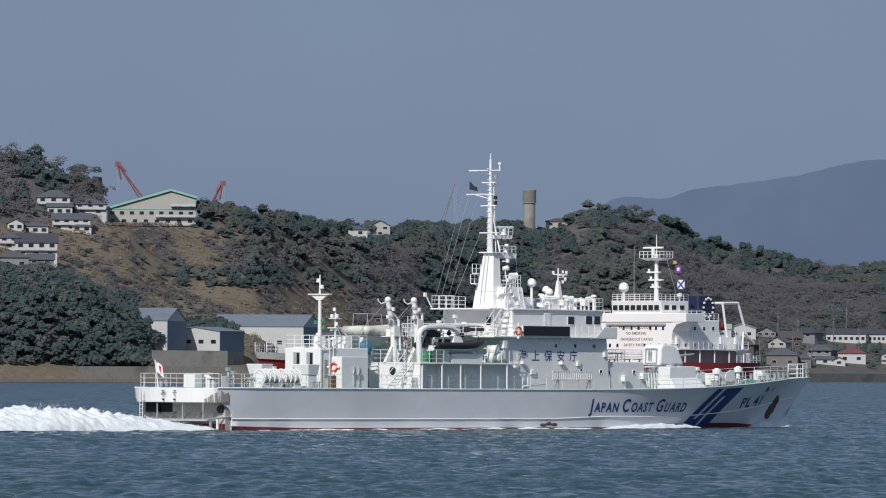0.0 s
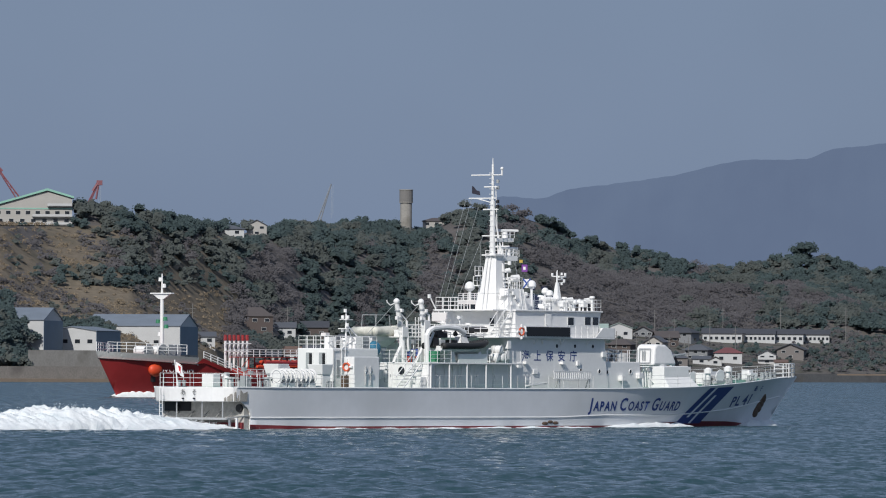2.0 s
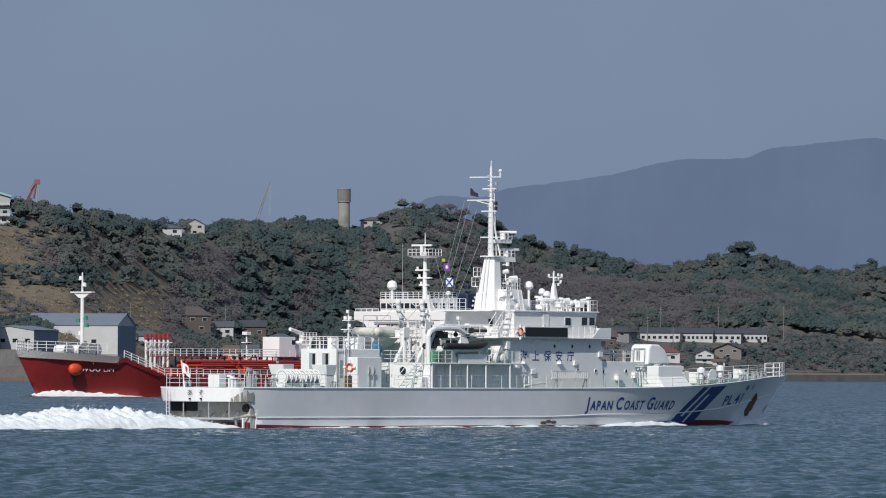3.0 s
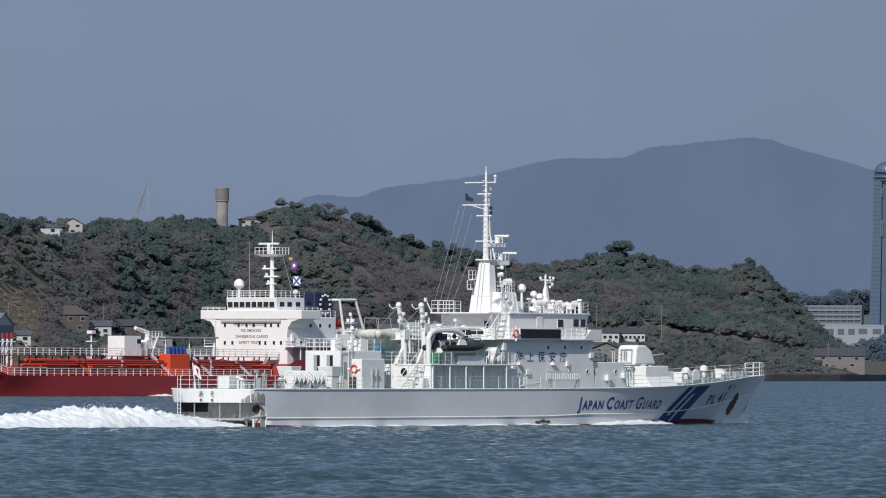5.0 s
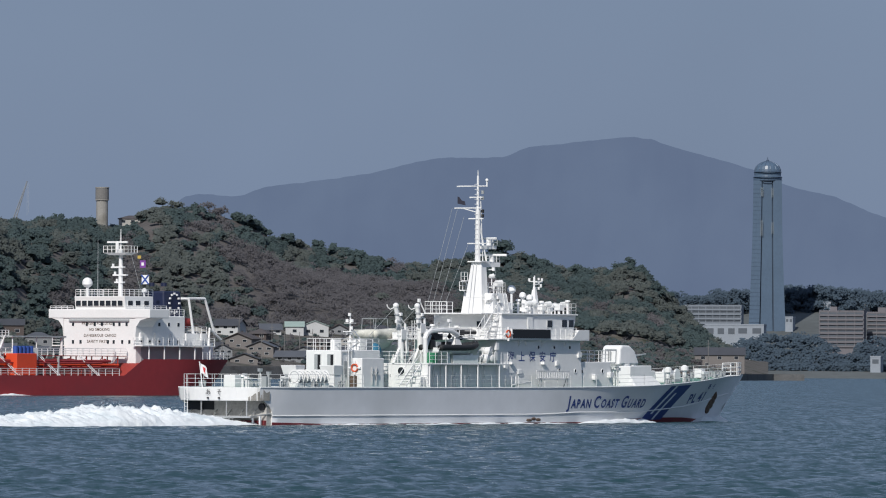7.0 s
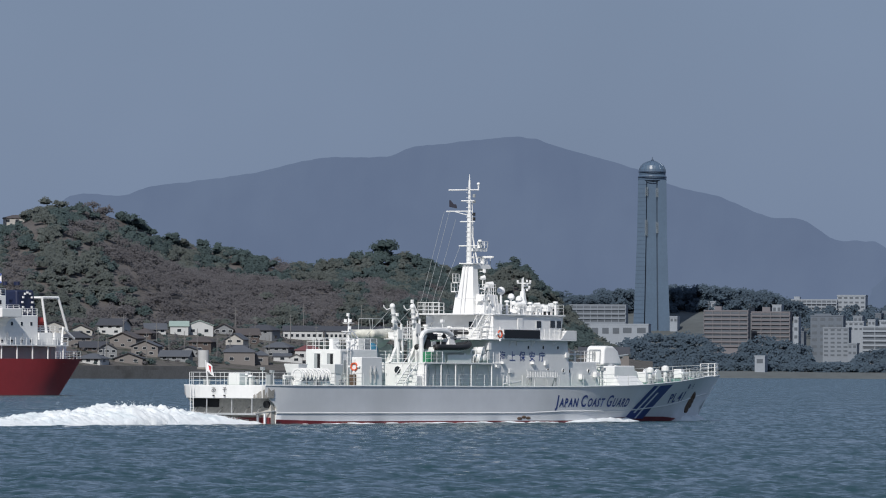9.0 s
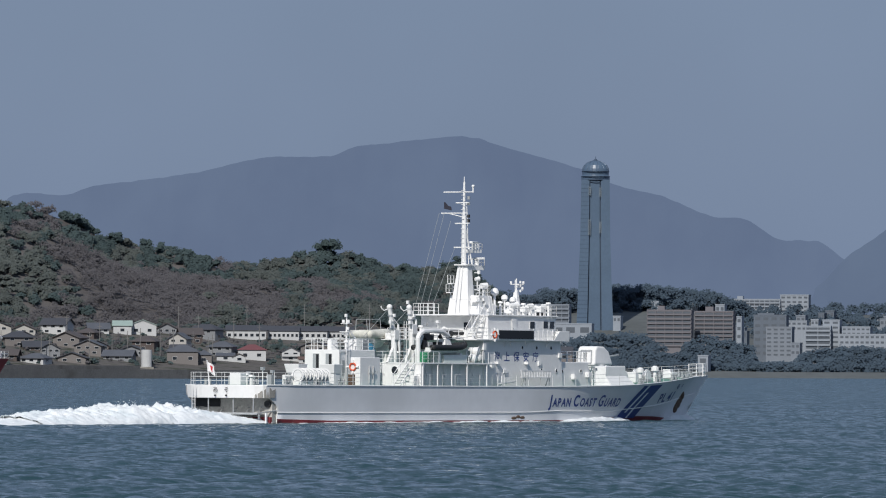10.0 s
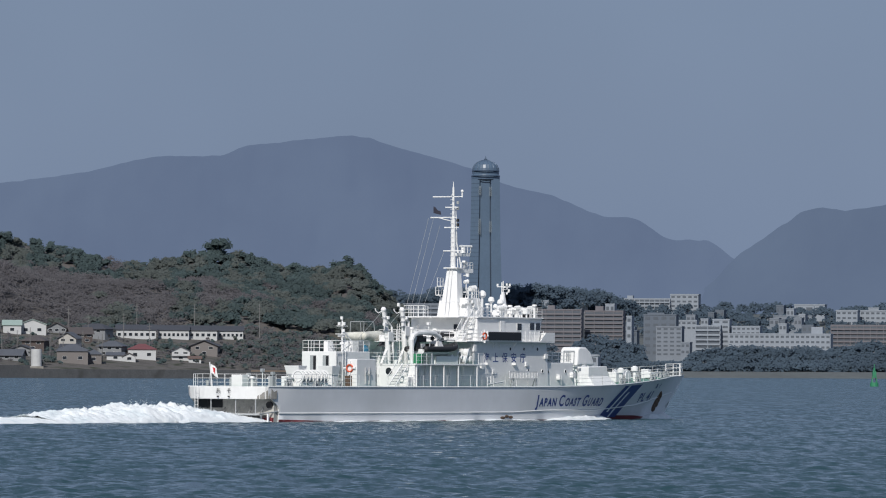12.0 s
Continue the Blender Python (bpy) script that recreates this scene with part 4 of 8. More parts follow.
    for x, y in ((3.4, -2.9), (1.2, -2.8), (6.2, -2.6), (0.2, -3.0)):
        searchlight(S, x, y, 9.3, 10.15, 0.24)
    part("rescue_locker", Shape().box(7.0, 7.6, -1.9, -1.3, 9.3, 9.95), BLACK, S, "black roof box")
    part("whip_aerial", Shape().tube((4.0, 2.5, 9.3), (3.4, 2.7, 14.5), 0.03, 0.012, 5), GREY, S, "thin whip aerial")


def roof_fittings():
    """Domes and the lattice mast on the wheelhouse roof."""
    S = SHIP
    dome(S, 1.1, -2.0, 9.3, 10.5, 0.24)
    dome(S, 1.95, -2.0, 9.3, 10.95, 0.3)
    dome(S, 5.2, 0.9, 9.3, 11.2, 0.3)
    m = part("lattice_mast", Shape().prism([(4.6, -0.85), (5.3, -0.85), (5.3, -0.15), (4.6, -0.15)], 9.3, 11.6, top=[(4.85, -0.6), (5.05, -0.6), (5.05, -0.4), (4.85, -0.4)]).tube((4.95, -0.5, 11.6), (4.95, -0.5, 12.6), 0.05), WHITE, S, "white tapered roof mast")
    part("scanner", Shape().box(5.0, 5.9, -0.7, -0.5, 12.0, 12.14).tube((4.95, -0.5, 11.85), (5.7, -0.6, 11.85), 0.05), WHITE, m)
    for z in (11.4, 11.9, 12.2):
        part("lamp", Shape().tube((5.35, -0.65, z), (5.35, -0.65, z + 0.2), 0.09, n=8), WHITE, m)
    for x, y, h in ((0.2, -2.6, 0.5), (3.2, -2.4, 0.75), (3.9, -2.7, 0.5), (5.9, -2.4, 0.85), (-0.1, -3.0, 0.35)):
        part("roof_unit", Shape().box(x - 0.3, x + 0.3, y - 0.25, y + 0.25, 9.3 + h * 0.4, 9.3 + h).tube((x, y, 9.3), (x, y, 9.3 + h * 0.45), 0.09), WHITE, S, bevel=0.04)
    part("range_finder", Shape().box(6.3, 7.5, -0.9, -0.5, 9.95, 10.25).tube((6.9, -0.7, 9.3), (6.9, -0.7, 9.95), 0.14, n=10), WHITE, S, "white optical range finder", bevel=0.05)


def ship_boats():
    S = SHIP
    # jointed davits with ball heads
    for foot, knee, head in (((-16.4, 5.06), (-16.5, 7.4), (-17.2, 9.65)), ((-13.6, 5.06), (-13.7, 7.9), (-14.1, 9.65))):
        y = -1.5
        P = lambda q, dx=0.0, dy=0.0, dz=0.0: Vector((q[0] + dx, y + dy, q[1] + dz))
        dv = part("davit", Shape().tube(P(foot), P(knee), 0.27, 0.24, 12).tube(P(knee, 0, 0, -0.1), P(head), 0.23, 0.17, 12).ball(P(knee), 0.3, n=12, m=8), WHITE, S, "white jointed boat davit")
        part("head_sheave", Shape().ball(P(head, 0, 0, 0.15), 0.25, n=12, m=8), WHITE, dv, smooth=True)
        part("hook_arm", Shape().path([P(head, -0.1, 0.1, 0), P(head, -0.4, 0.3, -0.15), P(head, -0.62, 0.42, 0.05), P(head, -0.66, 0.45, 0.25)], 0.05, 6), WHITE, dv)
        part("ram", Shape().tube(P(foot, 0.35, -0.3, 0.9), P(knee, 0.28, -0.25, 0.9), 0.1, n=8).tube(P(knee, 0.28, -0.25, 0.9), P(head, 0.25, -0.15, -0.7), 0.06, n=8), WHITE, dv)
        part("hinge_plate", Shape().box(knee[0] - 0.36, knee[0] + 0.3, y - 0.36, y - 0.26, knee[1] - 0.4, knee[1] + 0.45), WHITE, dv, bevel=0.03)
        part("foot_bracket", Shape().side([(foot[0] - 1.2, 5.06), (foot[0] + 0.3, 5.06), (foot[0] + 0.25, 6.4), (foot[0] - 0.35, 6.3)], y - 0.12, y + 0.12), WHITE, dv, bevel=0.03)
        for u, w in ((0.25, 0.3), (0.5, 0.26), (0.75, 0.24)):
            c = P(knee).lerp(P(head), u)
            part("collar", Shape().tube(c - Vector((0, 0, 0.06)), c + Vector((0, 0, 0.06)), w + 0.02, n=12), STEEL, dv)
        for dx in (0.3, -0.28):
            part("lamp", Shape().box(head[0] + dx - 0.12, head[0] + dx + 0.12, y - 0.4, y - 0.16, head[1] - 1.0 + dx, head[1] - 0.72 + dx), WHITE, dv, bevel=0.03)
        part("wire", Shape().tube(P(head, 0, 0, 0.1), P(head, -1.6, 1.6, -2.4), 0.018, n=4).tube(P(head, 0.1, -0.2, 0), P(foot, 0.2, -0.3, 1.0), 0.018, n=4), GREY, dv)
    walkway = part("davit_walkway", Shape().box(-16.2, -13.0, -1.2, 0.2, 7.0, 7.08).tube((-13.1, -1.1, 5.06), (-13.1, -1.1, 7.0), 0.07).tube((-14.9, -1.1, 5.06), (-14.9, -1.1, 7.0), 0.06), WHITE, S, "white walkway between the davits")
    rails("railing", [(-16.1, -1.15, 7.08), (-13.05, -1.15, 7.08), (-13.05, 0.15, 7.08)], walkway, 0.85, 0.6, 3, 0.022)
    part("stowage_box", Shape().box(-15.9, -15.2, -0.9, -0.2, 7.08, 7.6), WHITE, walkway, bevel=0.04)
    ladder("walkway_ladder", (-14.3, -1.25, 5.06), (-14.3, -1.25, 8.6), walkway, 0.4, (1, 0, 0))

    def boat(name, label, x0, x1, y, z, beam, depth, mat, tube_mat=None, rise=0.0, fat=0.22):
        s = Shape()
        n, rows = 18, 6
        for i in range(n + 1):
            u = i / n
            x = x0 + (x1 - x0) * u
            w = beam / 2 * (1 - max(0, (u - 0.6) / 0.4) ** 2.2)
            for j in range(rows + 1):
                a = math.pi * j / rows
                s.v.append((x, y + w * math.cos(a), z + rise * max(0, u - 0.5) ** 2 * 4 - depth * math.sin(a) ** 0.8 * (1 - 0.55 * max(0, u - 0.6) / 0.4)))
        m = rows + 1
        s.f = [(i * m + j, (i + 1) * m + j, (i + 1) * m + j + 1, i * m + j + 1) for i in range(n) for j in range(rows)]
        s.f += [tuple(range(m)), tuple(n * m + j for j in range(rows, -1, -1))]
        s.f += [(i * m, i * m + rows, (i + 1) * m + rows, (i + 1) * m) for i in range(n)]
        s.mi = [0] * len(s.f)
        ob = part(name, s, mat, S, label, smooth=False)
        t = Shape()
        for sgn in (-1, 1):
            pts = [(x0 + (x1 - x0) * i / n, y + sgn * beam / 2 * (1 - max(0, (i / n - 0.6) / 0.4) ** 2.2), z + rise * max(0, i / n - 0.5) ** 2 * 4) for i in range(n + 1)]
            t.path(pts, fat if tube_mat else 0.1, 10)
        part("fender_tube" if tube_mat else "gunwale", t, tube_mat or WHITE, ob, smooth=True)
        return ob
    CREAM = paint("weathered_cream_rubber", (0.66, 0.65, 0.58), 0.7, 0, 0.18, 0.5, 0.05, stain=(0.42, 0.42, 0.37))
    b1 = boat("work_boat", "white rigid work boat with thick pale tubes in its cradle", -17.9, -13.6, 1.2, 7.45, 1.9, 1.25, WHITE, CREAM, 0.15, 0.38)
    part("transom_tube", Shape().tube((-17.9, 0.25, 7.45), (-17.9, 2.15, 7.45), 0.38, n=10), CREAM, b1, smooth=True)
    part("cover", Shape().prism([(-17.6, 0.45), (-14.6, 0.45), (-14.6, 1.95), (-17.6, 1.95)], 7.4, 7.85, top=[(-17.2, 0.7), (-15.0, 0.7), (-15.0, 1.7), (-17.2, 1.7)]), CREAM, b1, bevel=0.08)
    part("boat_frame", Shape().path([(-17.3, 0.5, 7.6), (-17.2, 0.5, 8.75), (-15.6, 0.5, 8.75), (-15.4, 0.5, 7.6)], 0.03).path([(-17.3, 1.9, 7.6), (-17.2, 1.9, 8.75), (-15.6, 1.9, 8.75), (-15.4, 1.9, 7.6)], 0.03).tube((-17.2, 0.5, 8.75), (-17.2, 1.9, 8.75), 0.03), GREY, b1)
    for x in (-17.0, -14.6):
        part("cradle", Shape().side([(x - 0.2, 5.06), (x + 0.4, 5.06), (x + 0.25, 6.6), (x - 0.05, 6.6)], 0.4, 2.0), WHITE, b1)
    part("tarpaulin", Shape().ball((-18.2, -0.1, 6.1), 0.62, 0.5, 0.6, 12, 8), TARP, S, "folded blue tarpaulin", smooth=True)
    part("tarpaulin_stand", Shape().tube((-18.2, -0.1, 4.6), (-18.2, -0.1, 5.8), 0.12), WHITE, S)
    b2 = boat("inflatable_boat", "black-tubed rigid inflatable boat under its davit", -15.2, -8.5, -3.6, 6.36, 1.9, 0.62, CLOTH, RUBBER, 0.35, 0.25)
    part("console", Shape().prism([(-12.2, -4.0), (-10.9, -4.0), (-10.9, -3.2), (-12.2, -3.2)], 6.3, 7.1, top=[(-12.1, -3.9), (-11.3, -3.9), (-11.3, -3.3), (-12.1, -3.3)]), WHITE, b2, bevel=0.06)
    part("seat", Shape().box(-13.3, -12.6, -3.95, -3.25, 6.3, 6.85), BLACK, b2, bevel=0.05)
    part("engine", Shape().box(-15.5, -14.9, -3.9, -3.3, 6.2, 7.0), BLACK, b2, bevel=0.1)
    part("engine", Shape().box(-14.7, -14.0, -3.9, -3.3, 6.4, 6.85), GREY, b2, bevel=0.08)
    part("windscreen", Shape().box(-11.0, -10.92, -3.9, -3.3, 7.0, 7.35), GLASS, b2)
    part("roll_bar", Shape().path([(-14.0, -4.3, 6.5), (-13.9, -4.3, 7.4), (-13.9, -2.9, 7.4), (-14.0, -2.9, 6.5)], 0.045).path([(-12.7, -4.4, 6.5), (-12.7, -4.4, 7.15), (-9.6, -4.2, 7.15), (-9.1, -4.0, 6.8)], 0.035), STEEL, b2)
    for x in (-13.6, -10.2):
        part("keel_chock", Shape().side([(x - 0.25, 5.07), (x + 0.35, 5.07), (x + 0.2, 5.9), (x - 0.1, 5.9)], -4.3, -2.9), WHITE, b2)
    part("boat_stand", Shape().box(-13.0, -9.3, -4.4, -4.3, 5.07, 5.75), WHITE, S, "white screen under the inflatable boat")
    arm = [(-16.3, 5.06), (-16.4, 7.15), (-16.15, 7.5), (-15.6, 7.72), (-13.9, 7.82), (-12.6, 7.75), (-11.6, 7.4)]
    dv = part("boat_davit", Shape().path([(x, -3.9, z) for x, z in arm], 0.21, 8), WHITE, S, "white gantry davit over the inflatable boat")
    part("arm_web", Shape().side([(x - 0.2, z - 0.16) for x, z in arm[1:6]] + [(x + 0.1, z + 0.2) for x, z in reversed(arm[1:6])], -4.0, -3.8), WHITE, dv)
    part("cross_beam", Shape().tube((-13.2, -3.9, 7.78), (-13.2, -2.9, 7.78), 0.12), WHITE, dv)
    part("winch", Shape().tube((-14.6, -3.8, 7.3), (-14.6, -3.0, 7.3), 0.35, n=12).box(-14.2, -13.4, -3.6, -3.0, 7.0, 7.5), BLACK, dv, "black hoist winch")
    part("hoist_hook", Shape().tube((-12.4, -3.6, 7.6), (-12.4, -3.6, 7.15), 0.07).ball((-12.4, -3.6, 7.3), 0.2, n=10, m=6), BLACK, dv)
    part("ram", Shape().tube((-16.2, -3.6, 5.6), (-15.3, -3.7, 7.4), 0.1, n=8), STEEL, dv)
    part("black_cover", Shape().tube((-9.2, -2.0, 7.62), (-6.4, -2.0, 7.66), 0.24, n=12), RUBBER, S, "rolled black fender on the rack", smooth=False)
    part("upper_beam", Shape().box(-12.2, -6.3, -1.75, -1.5, 7.85, 8.0), WHITE, dv)
    for x in (-11.8, -9.0, -6.6):
        part("rack_post", Shape().tube((x, -1.62, 5.06), (x, -1.62, 7.86), 0.08), WHITE, dv)
    part("rack_deck", Shape().box(-12.0, -6.3, -2.6, -1.5, 7.25, 7.33), WHITE, dv)
    rails("railing", [(-11.9, -2.55, 7.33), (-9.4, -2.55, 7.33)], dv, 0.55, 0.5, 2)
    part("drum", Shape().tube((-15.9, -4.2, 5.1), (-15.9, -4.2, 5.95), 0.5, n=14), GREENP, S, "green drum on the boat deck")
    for x, z in ((-8.1, 5.5), (-7.35, 5.5), (-7.7, 6.1)):
        r = part("life_raft", Shape().tube((x, -4.5, z), (x, -3.7, z), 0.34, n=14).ball((x, -4.5, z), 0.34, 0.1, 0.34, 14, 6).ball((x, -3.7, z), 0.34, 0.1, 0.34, 14, 6), WHITE, S, "white life raft canister", smooth=True)
        part("strap", Shape().ring((x, -4.1, z), (0, 1, 0), 0.34, 0.025, 14, 4), STEEL, r)
    part("raft_rack", Shape().box(-8.6, -6.9, -4.5, -3.6, 5.06, 5.14).tube((-8.5, -4.6, 5.06), (-7.75, -4.6, 6.5), 0.035).tube((-6.95, -4.6, 5.06), (-7.6, -4.6, 6.5), 0.035), STEEL, S)
    part("hose_reel", Shape().ring((-8.9, -4.3, 5.9), (0.3, 1, 0), 0.28, 0.07, 14, 6).tube((-8.9, -4.3, 5.06), (-8.9, -4.3, 5.7), 0.06), WHITE, S)
    part("pole_lamp", Shape().tube((-6.7, -4.4, 5.06), (-6.7, -4.4, 6.9), 0.07).box(-6.9, -6.5, -4.6, -4.2, 6.2, 6.8).box(-6.95, -6.6, -4.5, -4.1, 5.4, 6.0), WHITE, S, "white equipment pole")


def ship_decks():
    S = SHIP
    dz = lambda x: spline(x, DECK_Z)
    for side in (-1, 1):
        rails("deck_railing", [(x, side * (half(x, dz(x)) - 0.12), dz(x)) for x in (-22.0, -14, -6, 2, 10, 16, 20, 24, 28, 32, 35, 37.6)], S, 1.02, 1.9, 3, 0.018)
        rails("deck_railing", [(x, side * (half(x, dz(x)) - 0.15), dz(x)) for x in (-38.6, -34.5, -30.5, -26.5)], S, 1.05, 1.6, 3, 0.019)
    rails("stern_railing", [(-39.4, -3.9, 3.06), (-40.05, -3.0, 3.06), (-40.35, 0, 3.06), (-40.05, 2.9, 3.06), (-39.4, 3.75, 3.06)], S, 1.05, 1.5, 3, 0.02)
    rails("bow_railing", [(37.2, -0.75, 4.05), (38.9, -0.1, 4.1), (38.9, 0.1, 4.1), (37.2, 0.75, 4.05)], S, 1.15, 0.8, 3, 0.045)
    # folded gangway by the side
    g = part("gangway", Shape().box(-1.3, 3.7, -4.95, -4.87, 4.42, 4.5).box(-1.3, 3.7, -4.95, -4.87, 3.82, 3.88), WHITE, S, "folded white gangway on the deck edge")
    for i in range(19):
        x = -1.25 + i * 0.27
        part("slat", Shape().box(x, x + 0.14, -4.94, -4.9, 3.85, 4.45), WHITE, g)
    for x in (-0.4, 3.6):
        part("stand", Shape().tube((x, -4.8, 3.05), (x, -4.8, 4.5), 0.06).tube((x, -4.4, 3.05), (x, -4.8, 4.2), 0.05), STEEL, g)
    part("mooring_rack", Shape().tube((-4.6, -4.6, 3.25), (-1.8, -4.6, 3.5), 0.08).tube((-4.6, -4.6, 3.05), (-4.6, -4.6, 4.2), 0.05).tube((-4.0, -4.6, 3.05), (-4.0, -4.6, 4.0), 0.05), WHITE, S)
    # gun and its ammunition shield
    gun = part("gun_mount", Shape().side([(17.6, 5.0), (17.75, 6.45), (18.1, 6.72), (19.3, 6.68), (20.1, 6.25), (20.7, 5.3), (20.75, 5.0)], -0.95, 0.95), WHITE, S, "white rounded gun housing on a pedestal", bevel=0.16)
    part("hatch_frame", Shape().path([(17.55, -0.6, 5.2), (17.62, -0.6, 6.35), (17.62, 0.5, 6.35), (17.55, 0.5, 5.2), (17.55, -0.6, 5.2)], 0.045, 5), GREY, gun)
    part("hatch_mark", Shape().box(17.52, 17.6, -0.1, 0.0, 5.4, 6.2).box(17.52, 17.6, 0.12, 0.2, 5.4, 6.2), GREY, gun)
    part("barrel", Shape().tube((20.5, 0, 5.7), (23.3, 0, 5.95), 0.12, 0.07, 10), GREY, gun)
    part("pedestal", Shape().tube((19.0, 0, 3.2), (19.0, 0, 5.05), 1.15, 1.0, 16), WHITE, gun)
    for a in range(6):
        y = -0.75 + a * 0.28
        part("pipework", Shape().tube((17.55, y, 3.3), (17.4, y, 4.9 - 0.2 * (a % 2)), 0.07, n=6), WHITE, gun)
    part("step", Shape().box(16.9, 17.6, -1.0, 0.6, 4.85, 4.93), WHITE, gun)
    sh = part("ammunition_locker", Shape().side([(16.4, 3.15), (20.4, 3.2), (20.0, 3.9), (19.9, 4.95), (16.5, 4.9), (16.45, 3.9)], -2.8, -1.6), WHITE, S, "white sloped deck shield", bevel=0.06)
    part("sloped_face", Shape().add([(16.3, -3.5, 3.2), (20.5, -3.5, 3.25), (20.0, -2.82, 4.05), (16.5, -2.82, 4.0), (16.3, -2.6, 3.2), (20.5, -2.6, 3.25)], [(0, 1, 2, 3), (0, 4, 5, 1), (0, 3, 4), (1, 5, 2), (3, 2, 5, 4)]), WHITE, sh)
    # winches, bollards and fairleads on the foredeck
    for x, y in ((22.5, -0.6), (24.5, 0.6), (26.2, -0.8), (28.2, 0.5)):
        w = part("windlass", Shape().tube((x, y - 0.6, dz(x) + 0.55), (x, y + 0.6, dz(x) + 0.55), 0.36, n=12), STEEL, S, "grey mooring windlass")
        part("drum_flange", Shape().tube((x, y - 0.66, dz(x) + 0.55), (x, y - 0.58, dz(x) + 0.55), 0.52, n=14), WHITE, w)
        part("drum_flange", Shape().tube((x, y + 0.58, dz(x) + 0.55), (x, y + 0.66, dz(x) + 0.55), 0.52, n=14), WHITE, w)
        part("bed", Shape().box(x - 0.5, x + 0.5, y - 0.7, y + 0.7, dz(x) - 0.02, dz(x) + 0.25), GREY, w)
    for x, y in ((23.5, -2.2), (27.3, -1.5)):
        v = part("ventilator", Shape().tube((x, y, dz(x)), (x, y, dz(x) + 1.0), 0.18, n=10).tube((x, y, dz(x) + 0.95), (x, y, dz(x) + 1.3), 0.36, 0.36, 12), WHITE, S, "white mushroom ventilator")
        part("cap", Shape().tube((x, y, dz(x) + 1.3), (x, y, dz(x) + 1.42), 0.3, 0.12, 12), WHITE, v)
    part("rope_locker", Shape().box(31.4, 32.4, -0.9, -0.1, 3.85, 4.45), WHITE, S, "white rope box on the foredeck", bevel=0.05)
    for x in (21.5, 25.5, 29.8, 33.0, 35.2, -36.6, -32.5, -29.0):
        for side in (-1, 1):
            y = side * (half(x, dz(x)) - 0.55)
            b = part("bollard", Shape().box(x - 0.5, x + 0.5, y - 0.16, y + 0.16, dz(x) - 0.02, dz(x) + 0.08), GREY, S, "grey twin mooring bollard")
            for o in (-0.28, 0.28):
                part("post", Shape().tube((x + o, y, dz(x)), (x + o, y, dz(x) + 0.48), 0.13, n=10).tube((x + o, y, dz(x) + 0.44), (x + o, y, dz(x) + 0.52), 0.17, n=10), GREY, b)
    # aft deck: ventilator hoods and cable reels
    for x, y in ((-33.6, -2.9), (-28.4, -3.0)):
        part("ventilator_hood", Shape().prism([(x - 0.5, y - 0.55), (x + 0.5, y - 0.55), (x + 0.5, y + 0.55), (x - 0.5, y + 0.55)], 3.03, 4.05).prism(
            [(x - 0.55, y - 0.6), (x + 0.55, y - 0.6), (x + 0.55, y + 0.6), (x - 0.55, y + 0.6)], 4.05, 4.85, top=[(x - 0.75, y - 0.75), (x + 0.6, y - 0.75), (x + 0.6, y + 0.75), (x - 0.75, y + 0.75)]), WHITE, S, "white flared ventilator hood", bevel=0.04)
    for x, y in ((-34.4, -3.8), (-33.3, -3.8), (-31.9, -3.7), (-30.8, -3.7)):
        r = part("cable_reel", Shape().tube((x - 0.3, y, 3.9), (x + 0.3, y, 3.9), 0.36, n=14), CLOTH, S, "white cable reel on a stand")
        for o in (-0.32, 0.28):
            part("flange", Shape().tube((x + o, y, 3.9), (x + o + 0.05, y, 3.9), 0.62, n=18), WHITE, r)
            part("hub", Shape().ring((x + o, y, 3.9), (1, 0, 0), 0.45, 0.03, 14, 4), GREY, r)
        part("stand", Shape().box(x - 0.45, x + 0.45, y - 0.4, y + 0.4, 3.02, 3.4), WHITE, r)
    part("deck_locker", Shape().box(-37.9, -37.0, -0.2, 0.9, 3.05, 4.05), WHITE, S, "white deck locker at the stern", bevel=0.05)
    for x, y in ((-36.2, -2.2), (-35.1, -3.2), (-34.4, 1.0), (-35.5, 2.2)):
        part("capstan", Shape().tube((x, y, 3.03), (x, y, 3.75), 0.3, 0.24, 12).tube((x, y, 3.7), (x, y, 3.85), 0.36, n=12), STEEL, S, "grey capstan on the aft deck")
    staff = part("flagstaff", Shape().tube((-40.1, 1.4, 3.05), (-40.5, 1.4, 5.1), 0.05), WHITE, S, "white ensign staff at the stern")
    fl = Shape()
    n = 9
    for i in range(n):
        u = i / (n - 1)
        for w in range(5):
            fl.v.append((-40.45 + 0.10 * math.sin(u * 5) + 0.25 * u + 0.08 * w * 0.25, 1.4 - 0.62 * u + 0.06 * math.sin(u * 7 + w), 5.0 - 0.8 * w / 4 - 0.42 * u))
    fl.f = [(i * 5 + w, (i + 1) * 5 + w, (i + 1) * 5 + w + 1, i * 5 + w + 1) for i in range(n - 1) for w in range(4)]
    fl.mi = [1 if 2 <= i <= 5 and 1 <= w <= 2 else 0 for i in range(n - 1) for w in range(4)]
    ob = part("ensign", fl, [CLOTH, FLAGRED], staff, "white ensign with a red disc")
    ob.modifiers.new("cloth", "SOLIDIFY").thickness = 0.012


